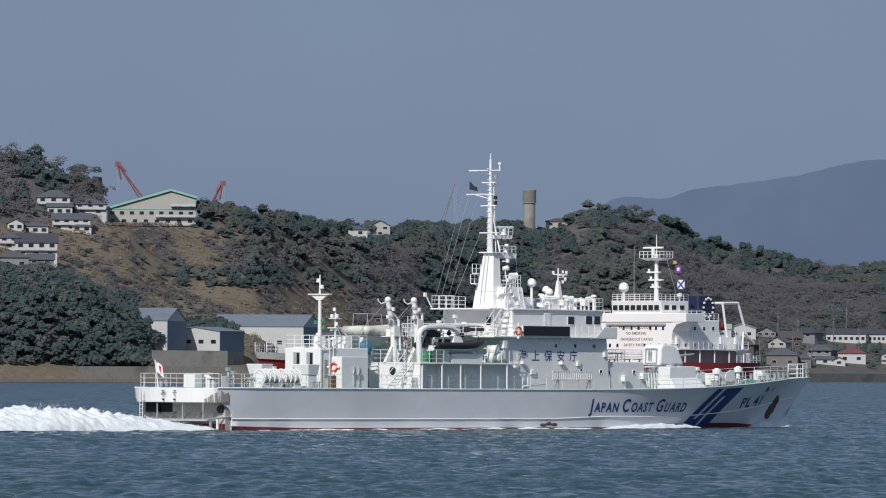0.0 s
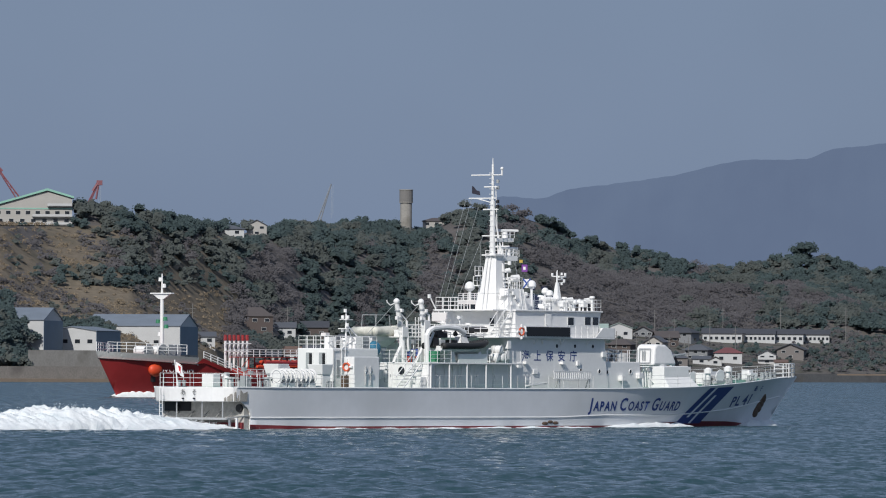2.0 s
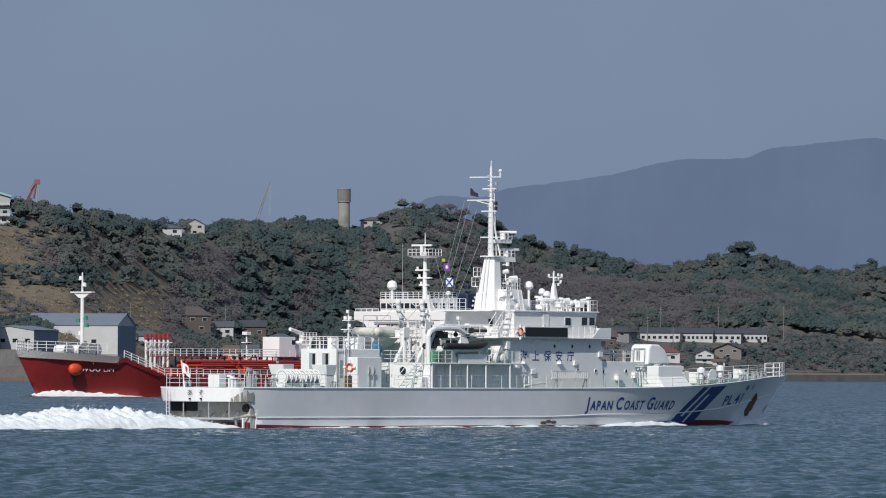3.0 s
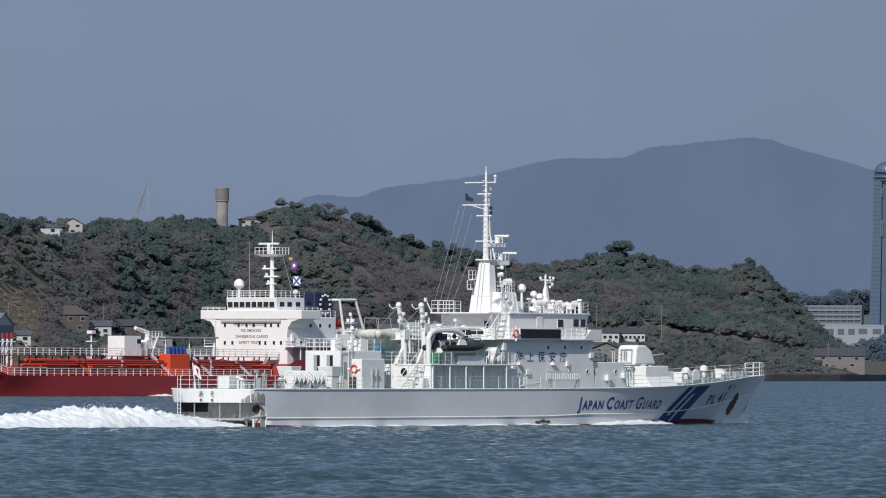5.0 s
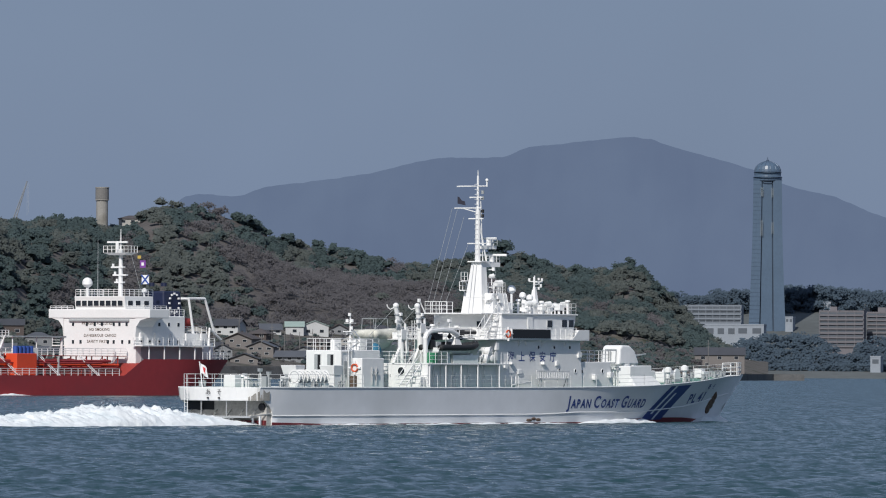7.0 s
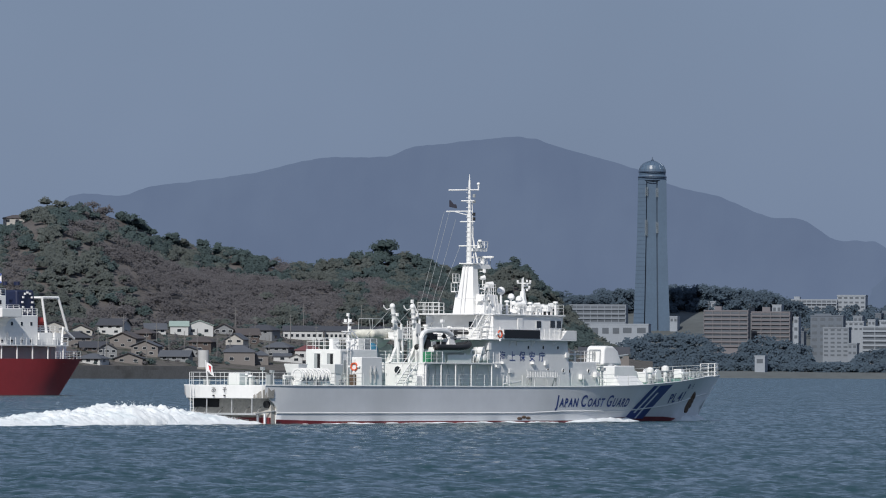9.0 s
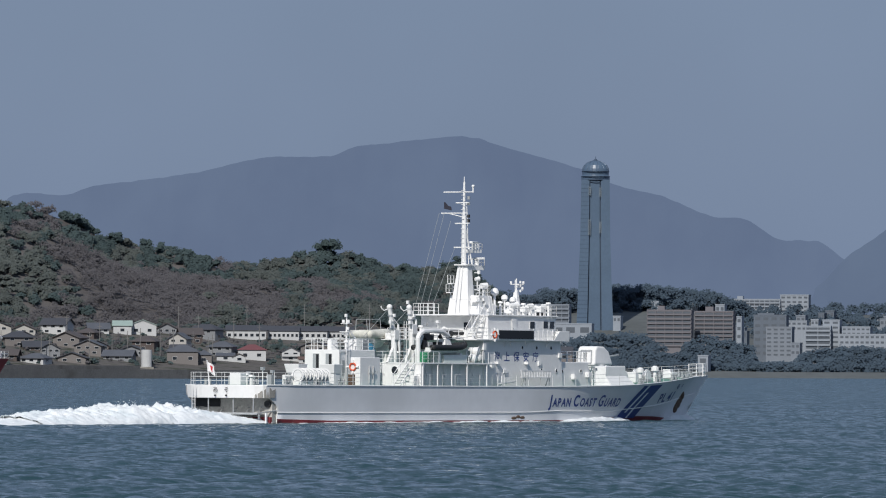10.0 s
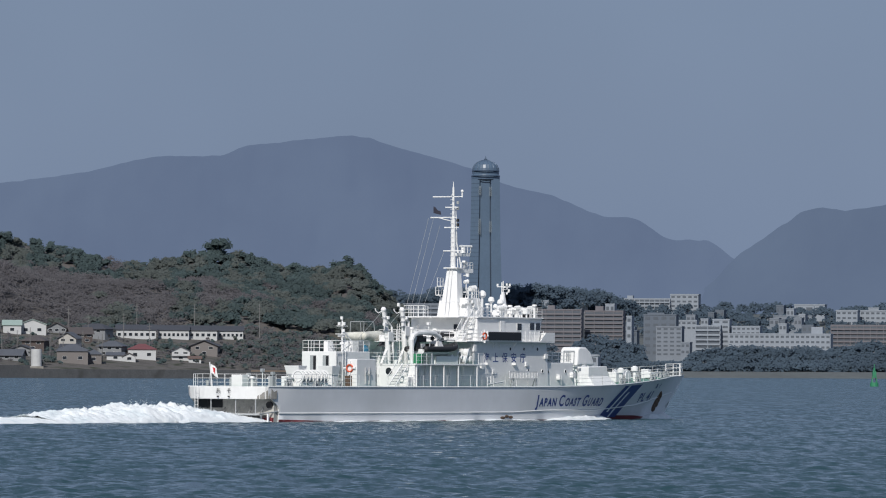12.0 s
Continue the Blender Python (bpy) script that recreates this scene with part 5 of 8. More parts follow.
def ship_clutter():
    """Small fittings: ventilators, boxes, pipes, hydrants and lamps about the decks."""
    S = SHIP
    r = random.Random(12)
    areas = ((-17.0, -6.0, -1.8, 3.6, 5.07, 16), (-0.2, 7.0, -3.0, 2.8, 9.3, 16), (-8.0, -5.2, -3.6, 3.6, 7.15, 6), (12.6, 16.8, -3.6, 3.0, 3.15, 9), (20.8, 33.0, -1.6, 1.6, 3.55, 14), (-38.0, -27.0, -3.8, 3.8, 3.04, 16), (-24.8, -20.2, -1.4, 1.4, 6.1, 6))
    for x0, x1, y0, y1, z, n in areas:
        for _ in range(n):
            x, y, k = r.uniform(x0, x1), r.uniform(y0, y1), r.random()
            if z == 3.55:
                z0 = spline(x, DECK_Z) - 0.02
                y *= max(0.15, 1 - (x - 20) / 18)
            else:
                z0 = z
            if k < 0.3:
                h = r.uniform(0.5, 1.2)
                v = part("ventilator", Shape().tube((x, y, z0), (x, y, z0 + h), 0.11, n=8), WHITE, S, "small white mushroom ventilator")
                part("cap", Shape().tube((x, y, z0 + h), (x, y, z0 + h + 0.16), 0.24, 0.2, 10), WHITE, v)
            elif k < 0.6:
                a, b, h = r.uniform(0.2, 0.5), r.uniform(0.2, 0.5), r.uniform(0.4, 1.0)
                part("equipment_box", Shape().box(x - a, x + a, y - b, y + b, z0, z0 + h), r.choice([WHITE, WHITE, WHITE, GREY]), S, bevel=0.03)
            elif k < 0.8:
                h = r.uniform(0.8, 1.6)
                p = part("lamp_post", Shape().tube((x, y, z0), (x, y, z0 + h), 0.045, n=6), WHITE, S)
                part("lamp", Shape().box(x - 0.16, x + 0.16, y - 0.14, y + 0.14, z0 + h - 0.1, z0 + h + 0.16), r.choice([WHITE, STEEL]), p)
            else:
                q = [(x, y, z0), (x, y, z0 + r.uniform(0.5, 1.0)), (x + r.uniform(-1.2, 1.2), y, z0 + r.uniform(0.4, 0.9)), (x + r.uniform(-1.2, 1.2), y + r.uniform(-0.5, 0.5), z0)]
                part("deck_pipe", Shape().path(q, 0.055, 6), r.choice([WHITE, STEEL]), S)
    for x in np.linspace(-16.6, -8.0, 9):
        part("wall_pipe", Shape().tube((x, -4.14, 3.1), (x, -4.14, 4.9), 0.04, n=5), WHITE, S)
    for x, z in ((-3.2, 4.2), (-5.2, 4.6), (6.0, 5.6), (8.6, 3.7), (11.0, 3.9), (2.6, 4.9), (-2.0, 6.6)):
        part("wall_box", Shape().box(x, x + r.uniform(0.3, 0.6), -4.34, -4.18 if x < 6.5 else -3.98, z, z + r.uniform(0.3, 0.55)), WHITE, S, bevel=0.02)


ship_superstructure()
roof_fittings()
ship_boats()
ship_clutter()
ship_decks()

# ---- the tanker: x forward, y to port, z up from the waterline ----
TANKER = thing("tanker", "red chemical tanker with white bridge house and piped deck", "ship")
TK_TOP = [(-52, 5.9), (-28, 5.9), (-23, 3.2), (43, 3.2), (51.5, 6.2), (68, 7.2)]
TK_B = [(-52, 8.4), (-46, 9.6), (-38, 9.8), (38, 9.8), (46, 9.2), (54, 7.2), (60, 4.8), (65, 2.0), (67.5, 0.15)]
TK_WL = [(-52, 6.6), (-47, 7.6), (-40, 9.2), (-32, 9.8), (30, 9.8), (40, 8.6), (48, 6.3), (55, 3.2), (61, 0.6), (62.5, 0.05), (67.5, 0.02)]


def tk_half(x, z):
    top = line(x, TK_TOP)
    u = min(1.0, max(0.0, z / max(3.2, top)))
    end = 62.5 + 5.0 * u
    y = spline(x, TK_WL) * (1 - u) + spline(x, TK_B) * u
    return max(0.0, y) * min(1.0, max(0.0, (end - x) / 3)) ** 0.5


def tk_strip(x0, x1, lo, hi, side, out=0.0, nx=70, nz=5):
    s = Shape()
    for i in range(nx + 1):
        x = x0 + (x1 - x0) * i / nx
        a, b = lo(x), hi(x)
        for j in range(nz + 1):
            z = a + (b - a) * j / nz
            xx = min(x, 62.5 + 5.0 * min(1.0, max(0.0, z / 7.0)))
            xx = max(xx, -52 + (5.9 - max(0.0, z)) * 0.8)
            s.v.append((xx, side * (tk_half(xx, z) + out), z))
    n = nz + 1
    f = [(i * n + j, (i + 1) * n + j, (i + 1) * n + j + 1, i * n + j + 1) for i in range(nx) for j in range(nz)]
    s.f = f if side < 0 else [q[::-1] for q in f]
    s.mi = [0] * len(s.f)
    return s


def tanker():
    T = TANKER
    top = lambda x: line(x, TK_TOP)
    hull = part("hull", Shape(), REDHULL, T, "red painted tanker hull")
    for side in (-1, 1):
        part("hull_side", tk_strip(-52, 67.5, lambda x: -1.5, lambda x: top(x) - (1.1 if x > 52 else 0), side, 0.0, 140), REDHULL, hull, smooth=True)
        part("bulwark", tk_strip(52, 67.5, lambda x: top(x) - 1.1, lambda x: top(x), side, 0.03, 40, 2), paint("grey_bulwark_paint", (0.45, 0.46, 0.45), 0.5, 0, 0.15, 2), hull, "grey forecastle bulwark")
        rails("main_deck_railing", [(x, side * 9.6, 3.2) for x in (34, 20, 6, -8, -22)], T, 1.1, 1.7, 3, 0.05)
        sp = part("anchor_recess", Shape().ball((58.3, side * (tk_half(58.3, 4.2) + 0.1), 4.3), 1.5, 0.8, 1.1, 14, 8), ORANGERED, hull, "orange-red anchor recess", smooth=True)
        part("anchor", Shape().box(57.9, 58.5, side * (tk_half(58.2, 3) + 0.1) - 0.2, side * (tk_half(58.2, 3) + 0.1) + 0.3, 2.4, 3.6), BLACK, sp)
    zs = (-1.5, 0.0, 1.5, 3.0, 4.5, 5.9)
    tr = Shape()
    tr.v = [(x0, sg * tk_half(x0, q), q) for q in zs for x0 in (-52 + (5.9 - max(0.0, q)) * 0.8,) for sg in (-1, 1)]
    tr.f = [(2 * i, 2 * i + 2, 2 * i + 3, 2 * i + 1) for i in range(5)]
    tr.mi = [0] * 5
    part("transom", tr, REDHULL, hull)
    d = Shape()
    xs = np.linspace(-52, 67, 60)
    d.v = [(x, sg * max(0.05, tk_half(x, top(x)) - 0.1), (3.15 if -26 < x < 43 else top(x) - (1.05 if x > 51 else 0.6))) for x in xs for sg in (-1, 1)]
    d.f = [(2 * i, 2 * i + 2, 2 * i + 3, 2 * i + 1) for i in range(59)]
    d.mi = [0] * 59
    part("deck", d, REDDECK, T, "red painted weather deck")
    trunk = part("trunk_deck", Shape().box(-26, 38, -6.6, 6.6, 3.15, 4.6), REDDECK, T, "red raised cargo trunk")
    part("catwalk", Shape().box(-28, 40, 3.6, 6.2, 6.3, 6.42), REDDECK, T, "raised red catwalk over the pipes")
    for x in range(-26, 40, 4):
        part("catwalk_leg", Shape().tube((x, 6.0, 3.2), (x, 6.0, 6.3), 0.12).tube((x, 3.8, 3.2), (x, 3.8, 6.3), 0.12).tube((x, 6.0, 6.2), (x + 1.6, 6.0, 4.8), 0.06), REDDECK, T)
    rails("catwalk_railing", [(x, 6.15, 6.42) for x in (40, 25, 10, -5, -20, -28)], T, 1.15, 1.5, 3, 0.05)
    rails("catwalk_railing", [(x, 3.6, 6.42) for x in (40, 25, 10, -5, -20, -28)], T, 1.15, 1.5, 3, 0.05)
    rng = random.Random(5)
    for i, (y, z, r) in enumerate(((6.9, 4.9, 0.22), (7.3, 4.4, 0.18), (6.9, 5.5, 0.25), (5.0, 5.2, 0.3), (4.2, 5.0, 0.25), (7.6, 5.2, 0.15), (2.5, 5.6, 0.3), (0.5, 5.3, 0.3))):
        part("cargo_pipe", Shape().tube((-25 + i, y, z), (37 - i, y, z), r, n=8), ORANGERED if i % 3 == 0 else REDHULL, T)
    for i in range(26):
        x, y = rng.uniform(-24, 35), rng.uniform(5.0, 7.8)
        part("tank_vent", Shape().tube((x, y, 3.2), (x, y, rng.uniform(4.6, 6.0)), rng.uniform(0.12, 0.3), n=8).tube((x, y, 4.6), (x + rng.uniform(-1.5, 1.5), y + 0.3, 4.6), 0.15, n=6), rng.choice([REDHULL, ORANGERED, REDDECK, REDDECK, STEEL]), T)
    for x in (22, 2, -8, -18):
        ladder("deck_ladder", (x, 8.6, 3.2), (x + 2.4, 6.4, 6.4), T, 0.8, (1, 0.3, 0), WHITE if x != 22 else ORANGERED, 0.4, 0.07)
    box = part("deck_box", Shape().box(-2.6, 2.4, 5.6, 8.4, 3.2, 6.7), ORANGERED, T, "orange-red deck store", bevel=0.08)
    for i in range(5):
        part("drum", Shape().tube((-2.0 + i * 0.95, 7.6, 6.7), (-2.0 + i * 0.95, 7.6, 7.9), 0.42, n=10), BLUEP, box, "blue steel drum")
    part("cabinet", Shape().box(-4.6, -3.0, 5.8, 7.0, 3.2, 7.6), WHITE, T, "white equipment cabinet", bevel=0.05)
    # manifold house with crane and awning
    mh = part("deck_house", Shape().box(4.5, 8.6, 0.5, 4.0, 4.6, 9.6), WHITE, T, "white deck house amidships", bevel=0.06)
    part("side_house", Shape().box(2.2, 4.5, 0.8, 3.4, 4.6, 8.6), WHITE, mh)
    window(mh, 4.5, 4.0, 8.4, 1.0, 0.7)
    cr = part("hose_crane", Shape().tube((0.5, 2.0, 4.6), (0.5, 2.0, 10.2), 0.55, 0.45, 10).tube((0.5, 2.0, 10.2), (3.5, 2.0, 10.9), 0.35, 0.3, 8), WHITE, T, "white hose-handling crane")
    part("machinery", Shape().box(-0.6, 1.8, 1.0, 3.2, 7.6, 9.0).tube((-0.5, 3.2, 6.0), (1.4, 3.2, 9.8), 0.15).tube((1.4, 3.4, 6.0), (-0.5, 3.4, 9.6), 0.12), WHITE, cr)
    rails("railing", [(-1.5, 3.4, 9.2), (2.6, 3.4, 9.2)], cr, 1.2, 0.8, 3, 0.06)
    aw = part("awning", Shape().prism([(-14.5, 1.0), (-1.0, 1.0), (-1.0, 4.6), (-14.5, 4.6)], 9.3, 9.55), GREY, T, "grey awning roof on posts")
    for x in (-13.8, -7.5, -1.5):
        part("post", Shape().tube((x, 4.2, 4.6), (x, 4.2, 9.3), 0.2 if x < -13 else 0.1, n=8), WHITE, aw)
    for i in range(6):
        v = part("vent_riser", Shape().tube((34 + i * 1.05, 2.2, 4.6), (34 + i * 1.05, 2.2, 9.0), 0.2, n=8), WHITE, T, "white vent pipe with a red head")
        part("head", Shape().tube((34 + i * 1.05, 2.2, 9.0), (34 + i * 1.05, 2.2, 9.9), 0.32, 0.26, n=8), REDHULL, v)
    part("riser_frame", Shape().tube((33.5, 2.6, 7.3), (40, 2.6, 7.3), 0.1).tube((33.5, 2.6, 8.5), (40, 2.6, 8.5), 0.1), WHITE, T)
    part("lamp_post", Shape().tube((15.0, 2.5, 4.6), (15.0, 2.5, 10.2), 0.12).box(14.4, 15.6, 1.9, 3.1, 8.6, 8.75).box(14.5, 15.5, 2.0, 3.0, 9.9, 10.4), WHITE, T, "white deck lamp post")
    # forecastle
    fm = part("foremast", Shape().tube((52, 0, 6.0), (52, 0, 15.5), 0.36, 0.28, 10).tube((52, 0, 15.5), (52, 0, 19.4), 0.2, 0.1, 8), WHITE, T, "white foremast with lamps")
    part("crosstree", Shape().prism([(51.6, -2.2), (52.4, -2.2), (52.4, 2.2), (51.6, 2.2)], 16.2, 16.4).prism([(51.8, -0.5), (52.2, -0.5), (52.2, 0.5), (51.8, 0.5)], 15.4, 16.2, top=[(51.8, -1.8), (52.2, -1.8), (52.2, 1.8), (51.8, 1.8)]), WHITE, fm)
    for z, y in ((12.0, 0.7), (11.6, -0.8), (10.8, 0.9), (9.6, -0.4), (17.2, 0.4), (18.2, -0.3)):
        part("lamp", Shape().tube((52, y, z), (52, y, z + 0.6), 0.38, 0.3, n=8), GREENP if 10 < z < 13 else WHITE, fm)
    rails("railing", [(66, 1.2, 7.1), (62, 3.4, 7.0), (57, 5.8, 6.8), (54, 7.0, 6.7)], T, 1.5, 1.6, 3, 0.06)
    rails("railing", [(66, -1.2, 7.1), (62, -3.4, 7.0), (57, -5.8, 6.8)], T, 1.5, 1.6, 3, 0.06)
    rails("railing", [(51, 7.9, 6.0), (47, 8.8, 4.6), (43, 9.3, 3.2), (34, 9.6, 3.2)], T, 1.2, 1.4, 3, 0.06)
    for x, y in ((59, 2.2), (57, 3.4), (55.4, 3.6), (53.8, 3.4)):
        w = part("mooring_winch", Shape().tube((x, y - 1.2, 7.2), (x, y + 1.2, 7.2), 0.85, n=14), WHITE if x > 50 else GREY, T, "mooring winch on the forecastle")
        part("flange", Shape().tube((x, y + 1.2, 7.2), (x, y + 1.35, 7.2), 1.1, n=14), GREY, w)
        part("bed", Shape().box(x - 0.8, x + 0.8, y - 1.4, y + 1.4, 5.6, 6.6), GREY, w)
    write("letter", "WOO LIM", 1.0, CLOTH, hull, lambda u, v: Vector((57.4 - u, tk_half(57.4 - u, 4.2) + 0.06, 3.9 + v)), "white ship's name", 1.1)
    for i, x in enumerate((55.9, 51.8)):
        part("name_mark", Shape().box(x - 0.5, x + 0.5, tk_half(x, 5.2) - 0.05, tk_half(x, 5.2) + 0.06, 5.4, 5.5).box(x - 0.06, x + 0.06, tk_half(x, 5.2) - 0.05, tk_half(x, 5.2) + 0.06, 5.0, 5.9), CLOTH, hull)
    # bridge house
    bh = part("bridge_house", Shape().box(-41.5, -28.6, -7.6, 7.6, 5.0, 13.0), WHITE, T, "white bridge house with painted warnings", bevel=0.12)
    part("wing_deck", Shape().prism([(-33.5, -10.7), (-28.4, -10.7), (-28.4, 10.7), (-33.5, 10.7)], 12.6, 14.1), WHITE, bh, bevel=0.1)
    for sg in (-1, 1):
        cv = [(sg * 7.6, 9.6), (sg * 7.8, 11.2), (sg * 8.6, 12.2), (sg * 10.5, 12.7), (sg * 7.6, 12.7)]
        s = Shape()
        s.v = [(x, y, z) for x in (-32.8, -28.5) for y, z in cv]
        s.f = [(0, 1, 2, 3, 4), (9, 8, 7, 6, 5)] + [(i, 5 + i, 5 + (i + 1) % 5, (i + 1) % 5) for i in range(5)]
        s.mi = [0] * len(s.f)
        part("wing_knee", s, WHITE, bh)
    wh = part("wheelhouse", Shape().prism([(-36, -5.3), (-28.8, -5.3), (-28.8, 5.3), (-36, 5.3)], 14.0, 16.2, top=[(-36, -5.3), (-28.5, -5.3), (-28.5, 5.3), (-36, 5.3)]), WHITE, T, "white wheelhouse with a row of windows", bevel=0.08)
    for i in range(8):
        window(wh, -28.62, -5.0 + i * 1.26, 14.6, 1.0, 0.85, "front")
    for x in (-34.8, -32.6, -30.6):
        window(wh, x, 5.3, 14.6, 1.2, 0.85)
    rails("railing", [(-36, -5.2, 16.2), (-28.7, -5.2, 16.2), (-28.7, 5.2, 16.2), (-36, 5.2, 16.2)], wh, 1.1, 1.2, 3, 0.05)
    for sg in (-1, 1):
        rails("railing", [(-28.6, sg * 5.6, 14.1), (-28.6, sg * 10.5, 14.1), (-33, sg * 10.5, 14.1)], bh, 0.5, 1.4, 2, 0.05)
    for i, txt in enumerate(("PREVENT POLLUTION", "NO SMOKING", "DANGEROUS CARGO", "SAFETY FIRST")):
        n = len(txt)
        write("letter", txt, 0.66, RUST, bh, lambda u, v, i=i, n=n: Vector((-28.56, -n * 0.22 + u, 11.5 - i * 0.98 + v)), "", 1.0, 0, 0.006, 0.06)
    part("front_duct", Shape().box(-28.6, -28.3, -6.3, 6.3, 12.05, 12.4), GREY, bh)
    for row, ys in ((11.3, (-5.8, -2.9, -1.2, 0.3, 2.8, 4.0, 5.5)), (8.4, (-5.8, -4.2, 1.6, 2.8, 4.6, 6.1))):
        for y in ys:
            window(bh, -28.6, y, row, 0.45, 0.6, "front")
    for row in (11.3, 8.5):
        for x in (-40, -37.5, -35, -32.5, -30.5):
            window(bh, x, 7.6, row, 0.55, 0.6)
    part("side_deck", Shape().box(-47, -28, 7.4, 9.6, 8.0, 8.2).box(-47, -28, -9.6, -7.4, 8.0, 8.2), WHITE, bh)
    rails("railing", [(-47, 9.5, 8.2), (-28, 9.5, 8.2), (-28, 7.6, 8.2)], bh, 1.2, 1.4, 3, 0.05)
    rails("railing", [(-28, -9.5, 8.2), (-28, -7.6, 8.2), (-40, -9.5, 8.2)], bh, 1.2, 1.4, 3, 0.05)
    part("aft_block", Shape().box(-48, -41.5, -7.2, 7.2, 5.0, 10.2), WHITE, bh)
    # Grey panel on the house wall stands for the shade inside the passage.
    part("open_deck", Shape().box(-46, -30, 7.61, 7.66, 5.6, 7.9), GREY, bh, "grey panel painted for the shade of the side passage")
    for x in (-46, -42, -38, -34, -30):
        part("deck_post", Shape().tube((x, 9.3, 5.2), (x, 9.3, 8.0), 0.12, n=6), WHITE, bh)
        part("wall_vent", Shape().box(x, x + 0.5, 7.6, 7.9, 9.0, 10.2), WHITE, bh)
    rails("railing", [(-48, 7.0, 10.2), (-41.5, 7.0, 10.2)], bh, 1.1, 1.2, 3, 0.05)
    rails("railing", [(-41.5, 7.4, 13.0), (-34, 7.4, 13.0)], bh, 1.1, 1.2, 3, 0.05)
    part("davit_arm", Shape().path([(-46.5, 8.6, 8.2), (-46.5, 8.8, 11.0), (-49.5, 8.8, 9.2)], 0.22, 6), WHITE, bh)
    dome(bh, -31.0, -4.6, 16.2, 19.3, 0.85)
    dome(bh, -37.5, 2.2, 13.0, 17.6, 0.45)
    part("whip_aerial", Shape().tube((-31.5, 0.2 - 3, 16.2), (-31.5, -2.8, 25.5), 0.06, 0.03, 5), GREY, bh)
    mt = part("radar_mast", Shape().tube((-34, 0, 16.2), (-34, 0, 24.0), 0.42, 0.3, 10).tube((-34, 0, 24), (-34, 0, 27.3), 0.14, 0.05, 6), WHITE, T, "white radar mast with platforms")
    part("platform", Shape().prism([(-34.8, -1.6), (-33.0, -1.6), (-33.0, 1.6), (-34.8, 1.6)], 23.0, 23.4, top=[(-35.2, -2.6), (-32.6, -2.6), (-32.6, 2.6), (-35.2, 2.6)]), WHITE, mt)
    rails("railing", [(-32.7, -2.6, 23.4), (-32.7, 2.6, 23.4), (-35.1, 2.6, 23.4)], mt, 1.1, 0.8, 2, 0.05)
    part("scanner", Shape().box(-33.9, -33.6, -2.6, 1.6, 25.0, 25.3).tube((-33.7, -0.5, 23.4), (-33.7, -0.5, 25.0), 0.3, n=8), WHITE, mt)
    for z, y0, y1 in ((20.9, -1.8, 0.8), (19.6, -1.4, 1.4), (18.4, -1.0, 0.8)):
        part("arm", Shape().box(-34.2, -33.6, y0, y1, z, z + 0.25).tube((-33.9, y0 + 0.3, z), (-33.9, y0 + 0.3, z + 0.7), 0.2, n=8), WHITE, mt)
    for (y, z, w, h), mat in zip(((4.0, 22.4, 0.7, 0.5), (4.5, 20.9, 1.2, 1.2), (4.9, 18.2, 1.5, 1.5)), (YELLOW, FLAGPURPLE, CLOTH)):
        f = part("signal_flag", Shape().box(-33.5, -33.44, y, y + w, z, z + h), mat, mt)
        if mat is FLAGPURPLE:
            part("flag_patch", Shape().box(-33.43, -33.4, y + 0.35, y + 0.85, z + 0.35, z + 0.85), CLOTH, f)
        if mat is CLOTH:
            part("flag_cross", Shape().tube((-33.4, y, z), (-33.4, y + w, z + h), 0.14, n=4).tube((-33.4, y, z + h), (-33.4, y + w, z), 0.14, n=4), BLUEP, f)
    part("halyard", Shape().tube((-33.6, 2.5, 23.2), (-33.6, 5.6, 14.2), 0.03, n=4), GREY, mt)
    fn = part("funnel", Shape().prism([(-47, -3.2), (-42, -3.0), (-42, 3.0), (-47, 3.2)], 10.2, 17.2, top=[(-46.6, -2.6), (-42.4, -2.4), (-42.4, 2.4), (-46.6, 2.6)]), FUNNEL, T, "navy blue funnel with a ring of white stars", bevel=0.3)
    for i in range(12):
        a = 2 * math.pi * i / 12
        part("star", Shape().box(-44.6 + 1.3 * math.cos(a) - 0.16, -44.6 + 1.3 * math.cos(a) + 0.16, 2.75, 2.98, 15.2 + 1.6 * math.sin(a) - 0.16, 15.2 + 1.6 * math.sin(a) + 0.16), CLOTH, fn)
    for x, y in ((-43.5, -1), (-44.5, 0.8), (-45.6, -0.4)):
        part("exhaust_pipe", Shape().tube((x, y, 18), (x, y, 18.6), 0.4, n=10), FUNNEL, fn)
    fr = part("provision_gantry", Shape().path([(-47.5, 4.6, 10.2), (-46.2, 4.6, 16.0), (-50.5, 4.6, 16.0), (-53, 4.6, 10.5)], 0.22, 8).path([(-47.5, -4.0, 10.2), (-46.2, -4.0, 16.0), (-50.5, -4.0, 16.0)], 0.22, 8).tube((-50.5, -4.0, 16.0), (-50.5, 4.6, 16.0), 0.24), WHITE, T, "white boat-launching frame at the stern")
    part("lifeboat", Shape().ball((-49.5, 1.0, 12.0), 2.2, 1.0, 0.9, 14, 8), REDDECK, fr, "dull red lifeboat", smooth=True)
    part("poop_house", Shape().box(-51, -48, -6, 6, 5.0, 8.6), WHITE, bh)
    rails("stern_railing", [(-44, 9.4, 5.9), (-48, 9.0, 5.9), (-52, 8.2, 5.9), (-52, -8.2, 5.9)], T, 1.2, 1.4, 3, 0.05)


tanker()
for ob in [o for o in TANKER.children if not o.data.vertices and not o.children]:
    bpy.data.objects.remove(ob)


